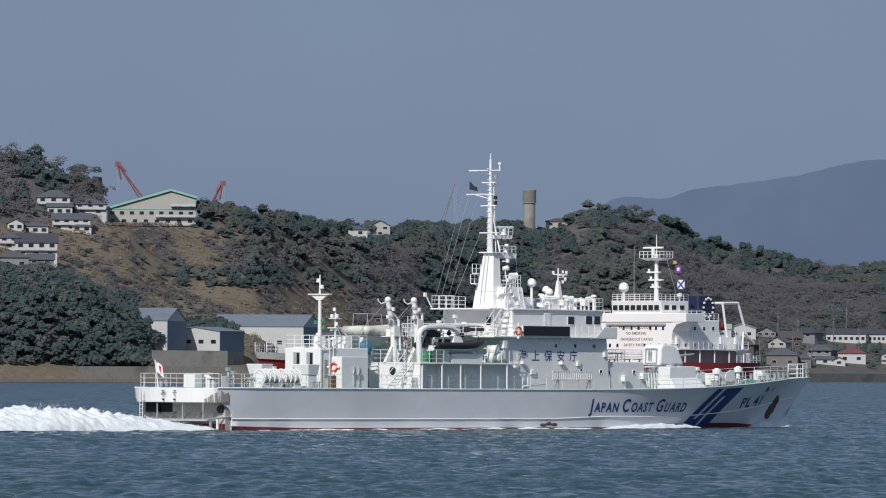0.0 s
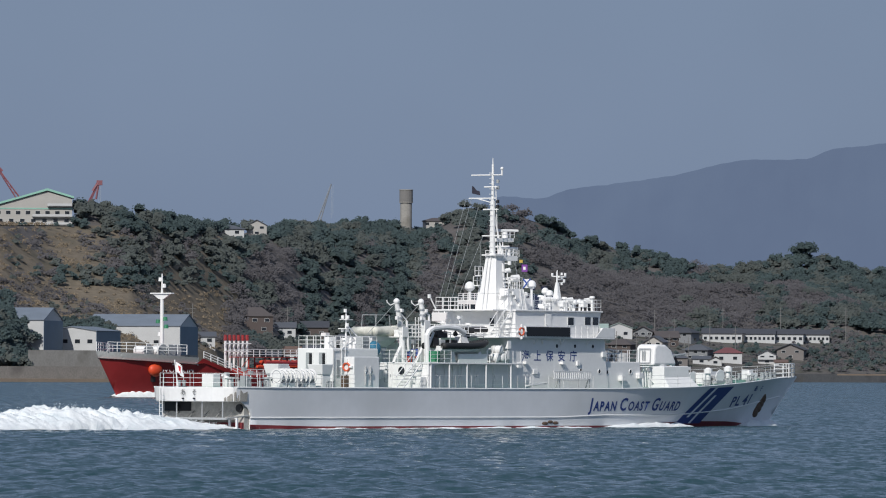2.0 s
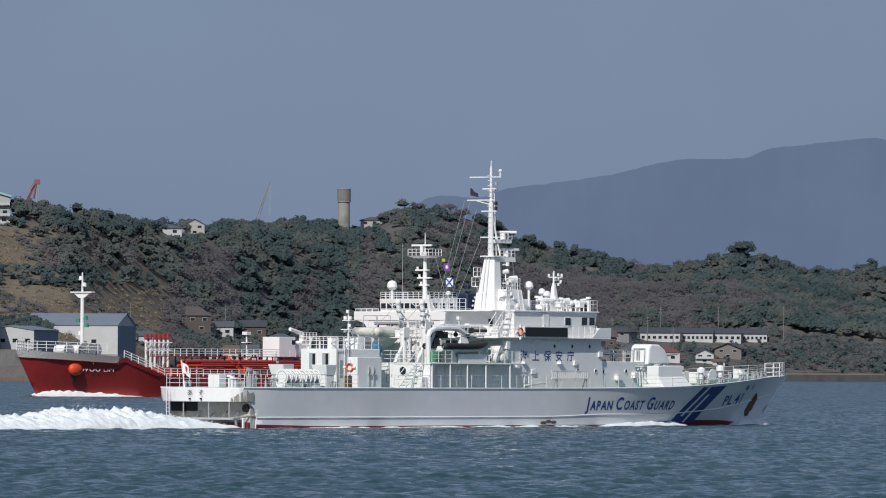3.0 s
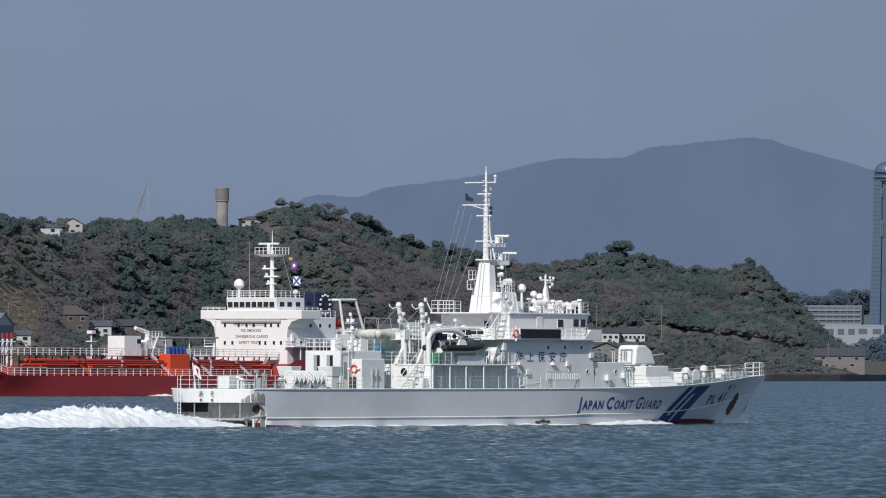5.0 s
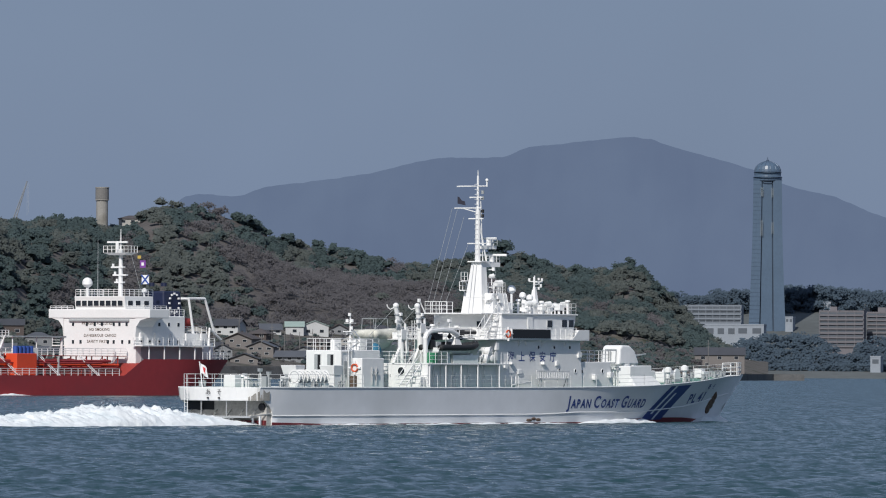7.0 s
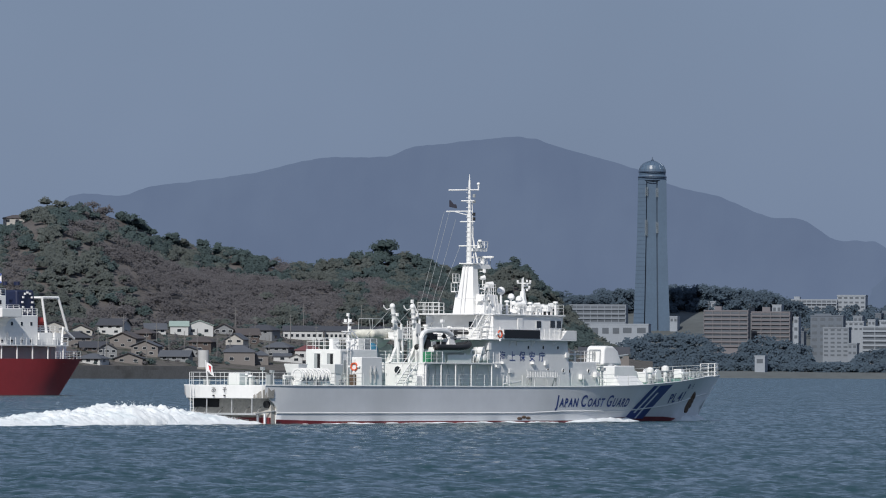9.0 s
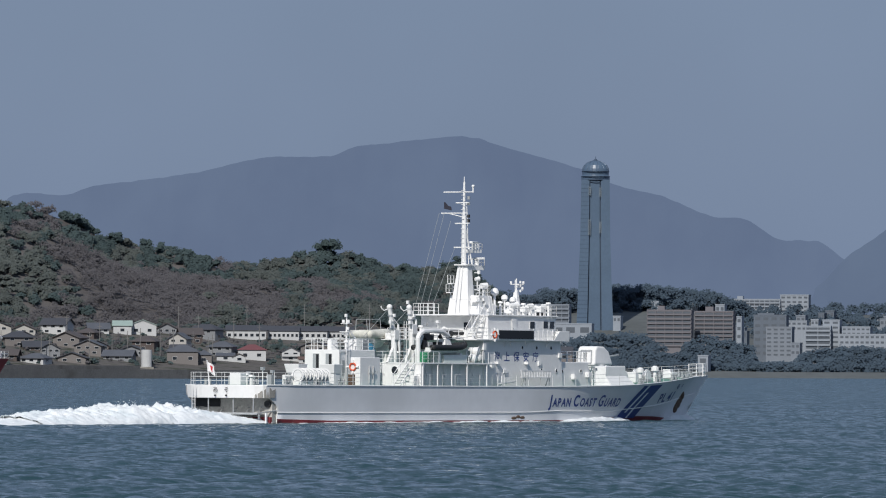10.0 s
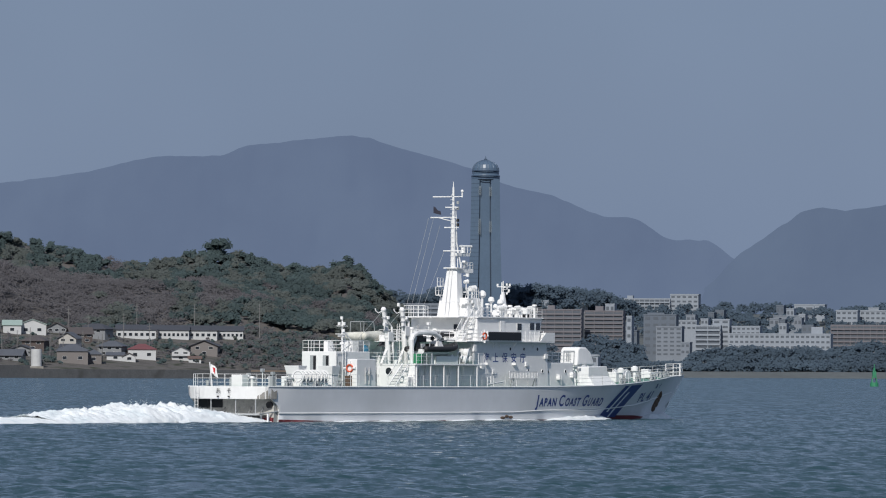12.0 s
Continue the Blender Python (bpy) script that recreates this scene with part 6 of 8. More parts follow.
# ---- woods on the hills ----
# Leaf and twig colours are lightened and blued to carry the distance haze.
EVERGREEN = paint("hazed_evergreen_leaves", (0.068, 0.096, 0.098), 0.85, 0, 0.35, 14, piece=0.10, spec=0.15)
OLIVE = paint("hazed_olive_leaves", (0.104, 0.119, 0.113), 0.85, 0, 0.3, 14, piece=0.10, spec=0.15)
TWIGS = paint("hazed_winter_twigs", (0.120, 0.116, 0.124), 0.9, 0, 0.3, 14, piece=0.10, spec=0.1)
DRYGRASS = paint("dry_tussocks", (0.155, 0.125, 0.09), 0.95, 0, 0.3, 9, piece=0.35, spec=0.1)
FARWOOD = paint("hazed_far_wood_leaves", (0.078, 0.110, 0.144), 0.9, 0, 0.25, 20, piece=0.08, spec=0.1)
BARK = paint("bark", (0.10, 0.08, 0.06), 0.9, 0, 0.3, 1)
RNG = np.random.RandomState(11)


def leafy(mat, share):
    """Lets part of the light through the leaves."""
    n, l = mat.node_tree.nodes, mat.node_tree.links
    b, out = n["Principled BSDF"], n["Material Output"]
    tr, mix = n.new("ShaderNodeBsdfTranslucent"), n.new("ShaderNodeMixShader")
    l.new(b.inputs["Base Color"].links[0].from_socket, tr.inputs["Color"])
    mix.inputs["Fac"].default_value = share
    l.new(b.outputs["BSDF"], mix.inputs[1]), l.new(tr.outputs["BSDF"], mix.inputs[2]), l.new(mix.outputs["Shader"], out.inputs["Surface"])


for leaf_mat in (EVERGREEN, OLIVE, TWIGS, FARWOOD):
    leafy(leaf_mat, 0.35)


def cap_quads():
    m, q = 6, []
    rings = [(1.0, -0.3), (0.78, 0.62), (0.02, 1.0)]
    for (r0, z0), (r1, z1) in zip(rings, rings[1:]):
        for i in range(m):
            a, b = 2 * math.pi * i / m, 2 * math.pi * (i + 1) / m
            q.append([(r0 * math.cos(a), r0 * math.sin(a), z0), (r0 * math.cos(b), r0 * math.sin(b), z0), (r1 * math.cos(b), r1 * math.sin(b), z1), (r1 * math.cos(a), r1 * math.sin(a), z1)])
    return np.array(q)


CAP = cap_quads()


def crowns(trees, leaves, leaf, filled=True):
    """Corners and faces of many crowns: each a few lobes of small leaf clumps, with gaps. trees: rows of x, y, z, r, h."""
    vs = []
    for x, y, z, r, h in trees:
        lobes = 2 + RNG.randint(3)
        lc = np.stack([RNG.randn(lobes) * r * 0.42, RNG.randn(lobes) * r * 0.42, h * (0.45 + 0.42 * RNG.rand(lobes))], 1)
        lr = r * (0.54 + 0.3 * RNG.rand(lobes))
        n = int(leaves * (r / 3.5) ** 1.6) + 12
        k = RNG.randint(lobes, size=n)
        d = RNG.randn(n, 3)
        d /= np.linalg.norm(d, axis=1)[:, None]
        d[:, 2] = np.abs(d[:, 2]) * 1.0 - 0.25 * RNG.rand(n)
        c = lc[k] + d * (lr[k] * (0.78 + 0.40 * RNG.rand(n)))[:, None]
        c[:, 2] = np.maximum(c[:, 2], 0.2)
        nn = 0.5 * d + 0.22 * RNG.randn(n, 3) + np.array([-0.2, -0.5, 0.5])
        nn /= np.linalg.norm(nn, axis=1)[:, None]
        a = np.cross(nn, RNG.randn(n, 3))
        a /= np.linalg.norm(a, axis=1)[:, None] + 1e-6
        b = np.cross(nn, a)
        s = leaf * (0.55 + 0.8 * RNG.rand(n))[:, None]
        q = np.stack([c - a * s - b * s * 0.6, c + a * s * 0.8 - b * s * 0.8, c + a * s * 0.9 + b * s * 0.7, c - a * s * 0.6 + b * s], 1)
        vs.append((q + np.array([x, y, z])).reshape(-1, 3))
        for c0, r0 in zip(lc, lr) if filled else ():      # the closed inner mass of each lobe
            a = RNG.rand() * 6.28
            turn = np.array([[math.cos(a), -math.sin(a), 0], [math.sin(a), math.cos(a), 0], [0.25 * RNG.randn(), 0.25 * RNG.randn(), 1]])
            g = c0 + (CAP @ turn.T) * (r0 * 0.8) * (0.8 + 0.4 * RNG.rand(3)) + np.array([x, y, z])
            vs.append(g.reshape(-1, 3))
    return np.concatenate(vs)


def stuff(name, label, category, verts, mat):
    me = bpy.data.meshes.new(name)
    n = len(verts) // 4
    me.vertices.add(len(verts)), me.loops.add(4 * n), me.polygons.add(n)
    me.vertices.foreach_set("co", verts.ravel())
    me.loops.foreach_set("vertex_index", np.arange(4 * n))
    me.polygons.foreach_set("loop_start", np.arange(0, 4 * n, 4))
    me.update(calc_edges=True)
    me.materials.append(mat)
    return tagged(new(name, me), label, category, kind="stuff")


CLEAR = []     # strips of ground kept free of tall trees before the houses: bearings and heights over the horizon


def woods():
    kinds = {"e": [], "o": [], "t": [], "d": []}
    r = random.Random(3)

    def put(kind, s, d, rad, h, lift=0.0):
        e0 = (ground(s, d) - EYE.z) * FOCAL / d
        if any(a - 5 < s < b + 5 and lo < e0 < hi for a, b, lo, hi in CLEAR):
            if kind != "d" and (s * 7.3) % 1 > 0.25:
                return
            rad, h = 1.0, 1.6
        p = spot(s, d, ground(s, d) - 0.3 + lift)
        kinds[kind].append((p.x, p.y, p.z, rad, h))
    for _ in range(12500):
        s, v = r.uniform(-80, 2055), r.random() ** 0.9 * 0.84
        d = line(s, SHORE) + v * line(s, DEPTH)
        fl = line(s, FLAT)
        z = ground(s, d)
        e = (z - EYE.z) * FOCAL / d
        w = noise.noise(Vector((s * 0.012, v * 5, 2.0)))
        w2 = noise.noise(Vector((s * 0.03, v * 11, 7.0)))
        if s < 282 and v < 0.19:
            if e > 2 and r.random() < 0.9:
                put("t" if w2 + 0.4 * w > 0.3 else ("e" if w2 < 0.2 else "o"), s, d, r.uniform(1.7, 2.9), r.uniform(3, 5))
        elif s < 285:
            if e > 262 and v < 0.83:
                put("t" if w + w2 > -0.25 else "e", s, d, r.uniform(1.8, 3), r.uniform(2.5, 4.2))
            elif r.random() < 0.30:
                put("t" if w2 > -0.2 else r.choice("eo"), s, d, r.uniform(1.0, 1.9), r.uniform(1.2, 2.6))
            else:
                put("d", s, d, r.uniform(0.6, 1.4), r.uniform(0.4, 0.8))
        elif s < 620 and e < 252 - (s - 285) * 0.10:
            if v < fl:
                continue
            band = (140 < e < 172 and s > 318) or (55 < e < 76 and s < 420)
            if band and w2 > -0.35:
                put("e" if w > -0.3 else "o", s, d, r.uniform(1.2, 2.1), r.uniform(2, 3.6))
            elif s > 395 and e > 150 and (w > -0.15 or s > 470):
                put("o" if w2 > -0.12 else "t", s, d, r.uniform(1.6, 2.6), r.uniform(2.4, 3.8))
            elif w + 0.5 * w2 > 0.02 and r.random() < 0.75:
                put("t" if r.random() < 0.85 else "o", s, d, r.uniform(0.9, 1.8), r.uniform(1.0, 2.2))
            else:
                put("d", s, d, r.uniform(0.6, 1.5), r.uniform(0.4, 0.9))
        elif v < fl * 1.0:
            if r.random() < 0.85 and v > 0.04:
                put(r.choice("eetto"), s, d, r.uniform(1.0, 2.1), r.uniform(1.5, 3.2))
        else:
            top = spline(s, CREST)
            brown = 0.10 + 0.62 * math.exp(-((s - 1330) / 330) ** 2) + 0.55 * math.exp(-((s - 620) / 70) ** 2) - 0.45 * (e > top - 45)
            k = "t" if w * 0.9 + w2 * 0.5 + 0.05 < (brown - 0.40) else ("o" if w2 > 0.2 or w > 0.3 else "e")
            put(k, s, d, r.uniform(2.0, 3.5), r.uniform(2.8, 4.6))
    for _ in range(900):
        s, v = r.uniform(-80, 280), r.uniform(0.012, 0.12)
        d = line(s, SHORE) + v * line(s, DEPTH)
        w2 = noise.noise(Vector((s * 0.03, v * 11, 7.0)))
        put("t" if w2 > 0.25 else ("e" if r.random() < 0.75 else "o"), s, d, r.uniform(1.6, 2.8), r.uniform(3, 5))
    # scrub on the low flat beside the point
    for _ in range(420):
        s, v = r.uniform(1600, 2040), r.uniform(0.05, 1.0)
        d = line(s, SHORE) + v * line(s, FLAT) * line(s, DEPTH)
        put(r.choice("ttoe"), s, d, r.uniform(0.8, 1.7), r.uniform(1.2, 2.8))
    # taller trees that stand out on the crest
    for s, h in ((1640, 11), (1650, 10), (1630, 9.5), (1700, 7), (1590, 7), (1050, 7), (1075, 7), (1110, 8), (1130, 7), (1340, 6), (1355, 6), (390, 6), (470, 6), (1780, 7), (1850, 7), (1870, 7), (1890, 6), (560, 6), (60, 7), (250, 6)):
        put("e", s, line(s, SHORE) + 0.79 * line(s, DEPTH), h * 0.42, h)
    for s, e in ((322, 152), (329, 154), (338, 152), (265, 60), (275, 62), (287, 61), (298, 58)):
        d, z = seat(s, e)
        put("e", s, d, 0.9, 6)
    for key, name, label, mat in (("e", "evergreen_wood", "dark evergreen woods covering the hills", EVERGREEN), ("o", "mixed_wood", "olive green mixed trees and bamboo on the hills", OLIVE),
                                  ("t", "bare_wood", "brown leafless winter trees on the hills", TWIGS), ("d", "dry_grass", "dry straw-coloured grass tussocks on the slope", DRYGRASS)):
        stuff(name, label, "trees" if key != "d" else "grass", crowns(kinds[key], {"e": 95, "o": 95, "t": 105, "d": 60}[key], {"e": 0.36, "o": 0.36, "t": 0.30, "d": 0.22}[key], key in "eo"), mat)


# ---- buildings ----
WALLS = {k: paint(k + "_wall", c, 0.85, 0, 0.1, 2, 0.05) for k, c in (("white", (0.47, 0.48, 0.485)), ("cream", (0.38, 0.37, 0.35)), ("tan", (0.17, 0.157, 0.152)), ("grey", (0.20, 0.21, 0.225)),
                                                                     ("brown", (0.085, 0.068, 0.064)), ("bluegrey", (0.16, 0.21, 0.26)))}
ROOFS = {k: paint(k + "_roof", c, 0.75, 0, 0.15, 2, 0.1) for k, c in (("slate", (0.080, 0.088, 0.105)), ("dark", (0.05, 0.054, 0.066)), ("brown", (0.078, 0.068, 0.068)), ("red", (0.15, 0.055, 0.06)), ("green", (0.24, 0.46, 0.38)), ("palegreen", (0.28, 0.36, 0.33)), ("steel", (0.15, 0.18, 0.22)), ("rust", (0.13, 0.085, 0.07)))}
# Far town walls: base colours dimmed and blued to carry the distance haze.
FARWALL = {k: paint(k + "_hazed_far_wall", c, 0.9, 0, 0.1, 6) for k, c in (("white", (0.255, 0.285, 0.325)), ("pinkish", (0.152, 0.146, 0.160)), ("grey", (0.115, 0.137, 0.168)), ("pale", (0.185, 0.21, 0.245)))}
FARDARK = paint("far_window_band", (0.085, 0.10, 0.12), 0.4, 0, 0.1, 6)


def building(name, label, category, s, d, z, w, dep, h, wall, roof, style="gable", yaw=0.0, floors=2, cols=3, pitch=0.35, group="", over=0.5, balcony=False):
    """A house facing the water: x along its front, y into it. style: gable (ridge along x), end (ridge along y), hip or flat."""
    b = math.degrees((s - 784) / FOCAL)
    p = spot(s, d, z)
    T = thing(name, label, category, pose(p.x, p.y, p.z, 0, 0, -b + yaw), group)
    wl = part("wall", Shape().box(-w / 2, w / 2, 0, dep, -3.0, h), wall, T)
    r = Shape()
    if style == "flat":
        r.box(-w / 2 - 0.15, w / 2 + 0.15, -0.15, dep + 0.15, h, h + 0.45)
    elif style == "gable":
        t = h + pitch * dep / 2
        o = over
        a = [(-o, h - pitch * o), (dep / 2, t), (dep + o, h - pitch * o), (dep + o, h - pitch * o + 0.25), (dep / 2, t + 0.28), (-o, h - pitch * o + 0.25)]
        v = [(x, y, zz) for x in (-w / 2 - o, w / 2 + o) for y, zz in a]
        r.add(v, [(5, 4, 3, 2, 1, 0), (6, 7, 8, 9, 10, 11)] + [(i, (i + 1) % 6, 6 + (i + 1) % 6, 6 + i) for i in range(6)])
        part("gable_wall", Shape().add([(x, y, zz) for x in (-w / 2 + 0.02, w / 2 - 0.02) for y, zz in ((0, h), (dep, h), (dep / 2, t))], [(0, 2, 1), (3, 4, 5), (0, 1, 4, 3), (1, 2, 5, 4), (0, 3, 5, 2)]), wall, T)
    elif style == "end":
        t = h + pitch * w / 2
        o = over
        a = [(-w / 2 - o, h - pitch * o), (0, t), (w / 2 + o, h - pitch * o), (w / 2 + o, h - pitch * o + 0.25), (0, t + 0.28), (-w / 2 - o, h - pitch * o + 0.25)]
        v = [(x, y, zz) for y in (-o, dep + o) for x, zz in a]
        r.add(v, [(0, 1, 2, 3, 4, 5), (11, 10, 9, 8, 7, 6)] + [((i + 1) % 6, i, 6 + i, 6 + (i + 1) % 6) for i in range(6)])
        part("gable_wall", Shape().add([(x, y, zz) for y in (0.02, dep - 0.02) for x, zz in ((-w / 2, h), (w / 2, h), (0, t))], [(0, 1, 2), (3, 5, 4), (0, 3, 4, 1), (1, 4, 5, 2), (0, 2, 5, 3)]), wall, T)
    else:
        o, t, k = over, h + pitch * dep / 2, min(w, dep) / 2
        r.add([(-w / 2 - o, -o, h), (w / 2 + o, -o, h), (w / 2 + o, dep + o, h), (-w / 2 - o, dep + o, h), (-w / 2 + k, dep / 2, t), (w / 2 - k, dep / 2, t)],
              [(0, 1, 5, 4), (1, 2, 5), (2, 3, 4, 5), (3, 0, 4), (3, 2, 1, 0)])
        r.box(-w / 2 - o, w / 2 + o, -o, dep + o, h - 0.22, h - 0.004)
    part("roof", r, roof, T)
    fh = h / floors
    for f in range(floors):
        n = cols if f or floors == 1 else max(1, cols - 1)
        for c in range(n):
            x = -w / 2 + w * (c + 0.5) / n
            ww, hh = min(1.7, w / n * 0.55), min(1.25, fh * 0.45)
            zz = fh * f + fh * 0.35
            wn_ = part("window", Shape().box(x - ww / 2 - 0.1, x + ww / 2 + 0.1, -0.06, 0, zz - 0.1, zz + hh + 0.1), WALLS["white"], T)
            part("pane", Shape().box(x - ww / 2, x + ww / 2, -0.09, -0.05, zz, zz + hh), GLASS, wn_)
        if balcony and f:
            part("balcony", Shape().box(-w / 2, w / 2, -1.1, 0, fh * f - 0.1, fh * f + 0.05).box(-w / 2, w / 2, -1.1, -1.0, fh * f, fh * f + 0.9), WALLS["white"], T)
    side = part("side_window", Shape().box(w / 2, w / 2 + 0.06, dep * 0.35, dep * 0.6, fh * 0.35, fh * 0.35 + 1.1), GLASS, T)
    return T


def placed(name, label, category, s0, s1, y_top, y_base, wall, roof, style="gable", depth=8.0, roof_share=0.3, **kw):
    """A house whose front spans bearings s0 to s1 and whose top and foot stand y_top and y_base under the first view's upper edge."""
    s = (s0 + s1) / 2
    CLEAR.append((s0, s1, 653.3 - y_base - 15, 653.3 - y_base + 5))
    d, z = sorted(seat(q, 653.3 - y_base) for q in (s0, s, s1))[1]
    d -= 1.0
    z = min(ground(q, d) for q in (s0, s, s1))
    k = d / FOCAL
    w, tot = (s1 - s0) * k, (y_base - y_top) * k
    rise = tot * roof_share
    pitch = 2 * rise / (w if style == "end" else depth) if style != "flat" else 0
    base = height_at(653.3 - y_base, d)
    T = building(name, label, category, s, d, base, w, depth, tot - rise, wall, roof, style, pitch=pitch, **kw)
    if base > z + 0.5:
        part("foundation", Shape().box(-w / 2, w / 2, 0.05, depth, z - base - 4, -2.9), CONCRETE, T)
    return T


def village():
    W, R = WALLS, ROOFS
    # the large house with the green roof on its terrace
    T = placed("hillside_hotel", "large cream house with a pale green sheet roof", "house", 190, 346, 374, 402, W["cream"], R["green"], "flat", 14, 0.0, floors=2, cols=9, balcony=False)
    d, z = sorted(seat(q, 251.3) for q in (190, 268, 346))[1]
    k = (d - 1) / FOCAL
    wd, ht = 156 * k, 50 * k
    part("sloping_roof", Shape().side([(-wd / 2 - 1, ht * 0.62), (-wd * 0.08, ht * 1.02), (wd * 0.22, ht * 1.3), (wd * 0.52, ht * 1.02), (wd * 0.52, ht * 0.95), (wd * 0.22, ht * 1.22), (-wd / 2 - 1, ht * 0.54)], -0.8, 15), R["green"], T)
    part("gable_wall", Shape().side([(-wd / 2, ht * 0.5), (wd / 2, ht * 0.5), (wd / 2, ht * 0.96), (wd * 0.22, ht * 1.2), (-wd / 2 + 2, ht * 0.62)], 0.02, 13.9), W["cream"], T)
    for x0, x1, f in ((0.05, 0.5, 0.28), (0.22, 0.5, 0.66)):
        part("balcony", Shape().box(wd * x0, wd * x1, -1.6, 0, ht * f, ht * f + 0.25).box(wd * x0, wd * x1, -1.6, -1.5, ht * f, ht * f + 1.1), W["white"], T)
    part("terrace", Shape().box(-wd * 0.34, wd * 0.5, -2.2, 0, -0.1, 0.3).box(-wd * 0.34, wd * 0.5, -2.2, -2.0, 0.0, 1.0), W["white"], T)
    part("retaining_wall", Shape().box(-wd * 0.3, wd * 0.36, -0.5, 1.0, -5.0, -0.1), W["bluegrey"], T)
    rows = (("white", "slate", "hip", 66, 124, 340, 378, 2, 3), ("white", "slate", "hip", 132, 188, 355, 384, 2, 3), ("white", "slate", "gable", 84, 128, 362, 386, 1, 3), ("white", "slate", "gable", 93, 160, 382, 412, 2, 4),
            ("white", "brown", "end", 14, 42, 392, 414, 1, 2), ("white", "slate", "hip", 40, 86, 396, 420, 1, 3), ("white", "slate", "hip", 0, 34, 414, 446, 2, 2), ("white", "dark", "gable", 28, 102, 418, 462, 2, 4),
            ("grey", "slate", "hip", 2, 52, 448, 482, 1, 2), ("tan", "slate", "gable", 50, 96, 454, 482, 2, 2), ("cream", "brown", "hip", -60, -10, 380, 420, 2, 3), ("white", "slate", "hip", 128, 162, 398, 416, 1, 2),
            ("brown", "brown", "hip", 638, 702, 545, 592, 2, 3), ("white", "slate", "gable", 700, 742, 572, 598, 1, 2), ("brown", "dark", "gable", 728, 800, 570, 600, 1, 3), ("white", "slate", "hip", 600, 650, 400, 420, 1, 2),
            ("cream", "slate", "end", 655, 690, 391, 419, 2, 2), ("cream", "brown", "hip", 966, 1016, 385, 402, 1, 3), ("white", "slate", "gable", 560, 600, 590, 612, 1, 2), ("grey", "slate", "hip", 800, 850, 592, 618, 1, 2),
            ("white", "palegreen", "end", 1290, 1338, 570, 597, 1, 2), ("white", "palegreen", "gable", 1262, 1294, 572, 596, 1, 1), ("tan", "slate", "hip", 1357, 1412, 614, 648, 1, 2), ("tan", "slate", "hip", 1408, 1436, 622, 648, 1, 1),
            ("white", "red", "hip", 1483, 1532, 612, 640, 1, 2), ("white", "slate", "end", 1560, 1592, 617, 641, 2, 2), ("white", "slate", "gable", 1445, 1476, 628, 642, 1, 1), ("white", "brown", "end", 1474, 1496, 629, 644, 1, 1),
            ("tan", "dark", "gable", 1986, 2074, 614, 650, 2, 3), ("white", "rust", "gable", 1590, 1612, 634, 646, 1, 1))
    for wa, ro, st, a, b, y0, y1, fl, co in rows:
        placed("house", f"{'two-storey ' if fl > 1 else ''}house with {wa} walls and a {ro} roof", "house", a, b, y0, y1, W[wa], R[ro], st, 9.0, 0.0 if st == "flat" else 0.33, floors=fl, cols=co, group="houses on the shore", balcony=fl > 1 and wa == "white")
    # long terraces
    for a, b in ((1462, 1532), (1536, 1590), (1570, 1640), (1634, 1686)):
        placed("terrace_house", "long low white apartment terrace with a dark low roof", "apartment house", a, b, 579 + (a - 1462) * 0.01, 604, W["white"], R["dark"], "gable", 10.0, 0.32, floors=1, cols=7, group="apartment terraces")
    r = random.Random(8)
    taken = [(x[3], x[4], x[6]) for x in rows]
    for row in range(8):
        yb, n = 594 + row * 7.6, 16
        for i in range(n):
            s = 1000 + 650 * (i + (row % 2) * 0.5 + r.uniform(0.1, 0.9)) / n
            yb2, w = yb + r.uniform(-3, 3), r.uniform(30, 58)
            if s > 1425 and yb2 < 632 or row > 5 and (1300 < s < 1345 or s > 1560):
                continue
            if any(a < s + w / 2 and b > s - w / 2 and abs(y1 - yb2) < 7 for a, b, y1 in taken) or any(a < s + w / 2 and b > s - w / 2 and -2 < yb2 - y1 < 24 for a, b, y1 in taken[20:28]):
                continue
            taken.append((s - w / 2, s + w / 2, yb2))
            two = r.random() < 0.35
            wa, ro = r.choice(["cream", "white", "tan", "tan", "grey", "grey", "brown", "brown"]), r.choice(["slate", "slate", "dark", "dark", "slate", "brown"])
            placed("house", f"{'two-storey ' if two else 'low '}house with {wa} walls and a {ro} tiled roof", "house", s - w / 2, s + w / 2, yb2 - (27 if two else 18), yb2, W[wa], R[ro], r.choice(["gable", "hip", "end", "hip", "gable"]), 8.0, 0.5 if not two else 0.36,
                   floors=2 if two else 1, cols=r.choice([2, 3]), group="houses on the shore", yaw=r.uniform(-32, 22), over=0.8)
    for i in range(10):
        s = 700 + i * 33 + r.uniform(-8, 8)
        placed("house", "low grey harbour house with a slate roof", "house", s - 15, s + 15, 618 + r.uniform(-6, 10), 642 + r.uniform(-3, 6), W[r.choice(["white", "grey", "tan", "cream"])], R[r.choice(["slate", "dark", "rust"])], "gable", 8.0, 0.36, floors=1, cols=2, group="houses on the shore")
    # sheds by the water
    for a, b, y0, y1, wa, ro, side in ((222, 298, 556, 620, "white", "steel", 34), (300, 392, 580, 622, "white", "steel", 84), (368, 540, 566, 628, "white", "steel", 34)):
        s = (a + b) / 2
        d, z = seat(s, 653.3 - 648)
        d += {222: 40, 300: 5, 368: 75}[a]
        k = d / FOCAL
        base = height_at(653.3 - y1, d)
        T = building("warehouse", "pale sheet-metal warehouse with a blue-grey roof", "warehouse", s, d, base, (b - a) * k, 26, (y1 - y0) * k * 0.78, W["white"], R["steel"], "end" if a == 300 else "gable", pitch=0.16 if a == 300 else 0.30,
                     floors=1, cols=4 if a == 300 else 2, over=0.3, yaw=-14 if a != 300 else -18, group="sheds by the water")
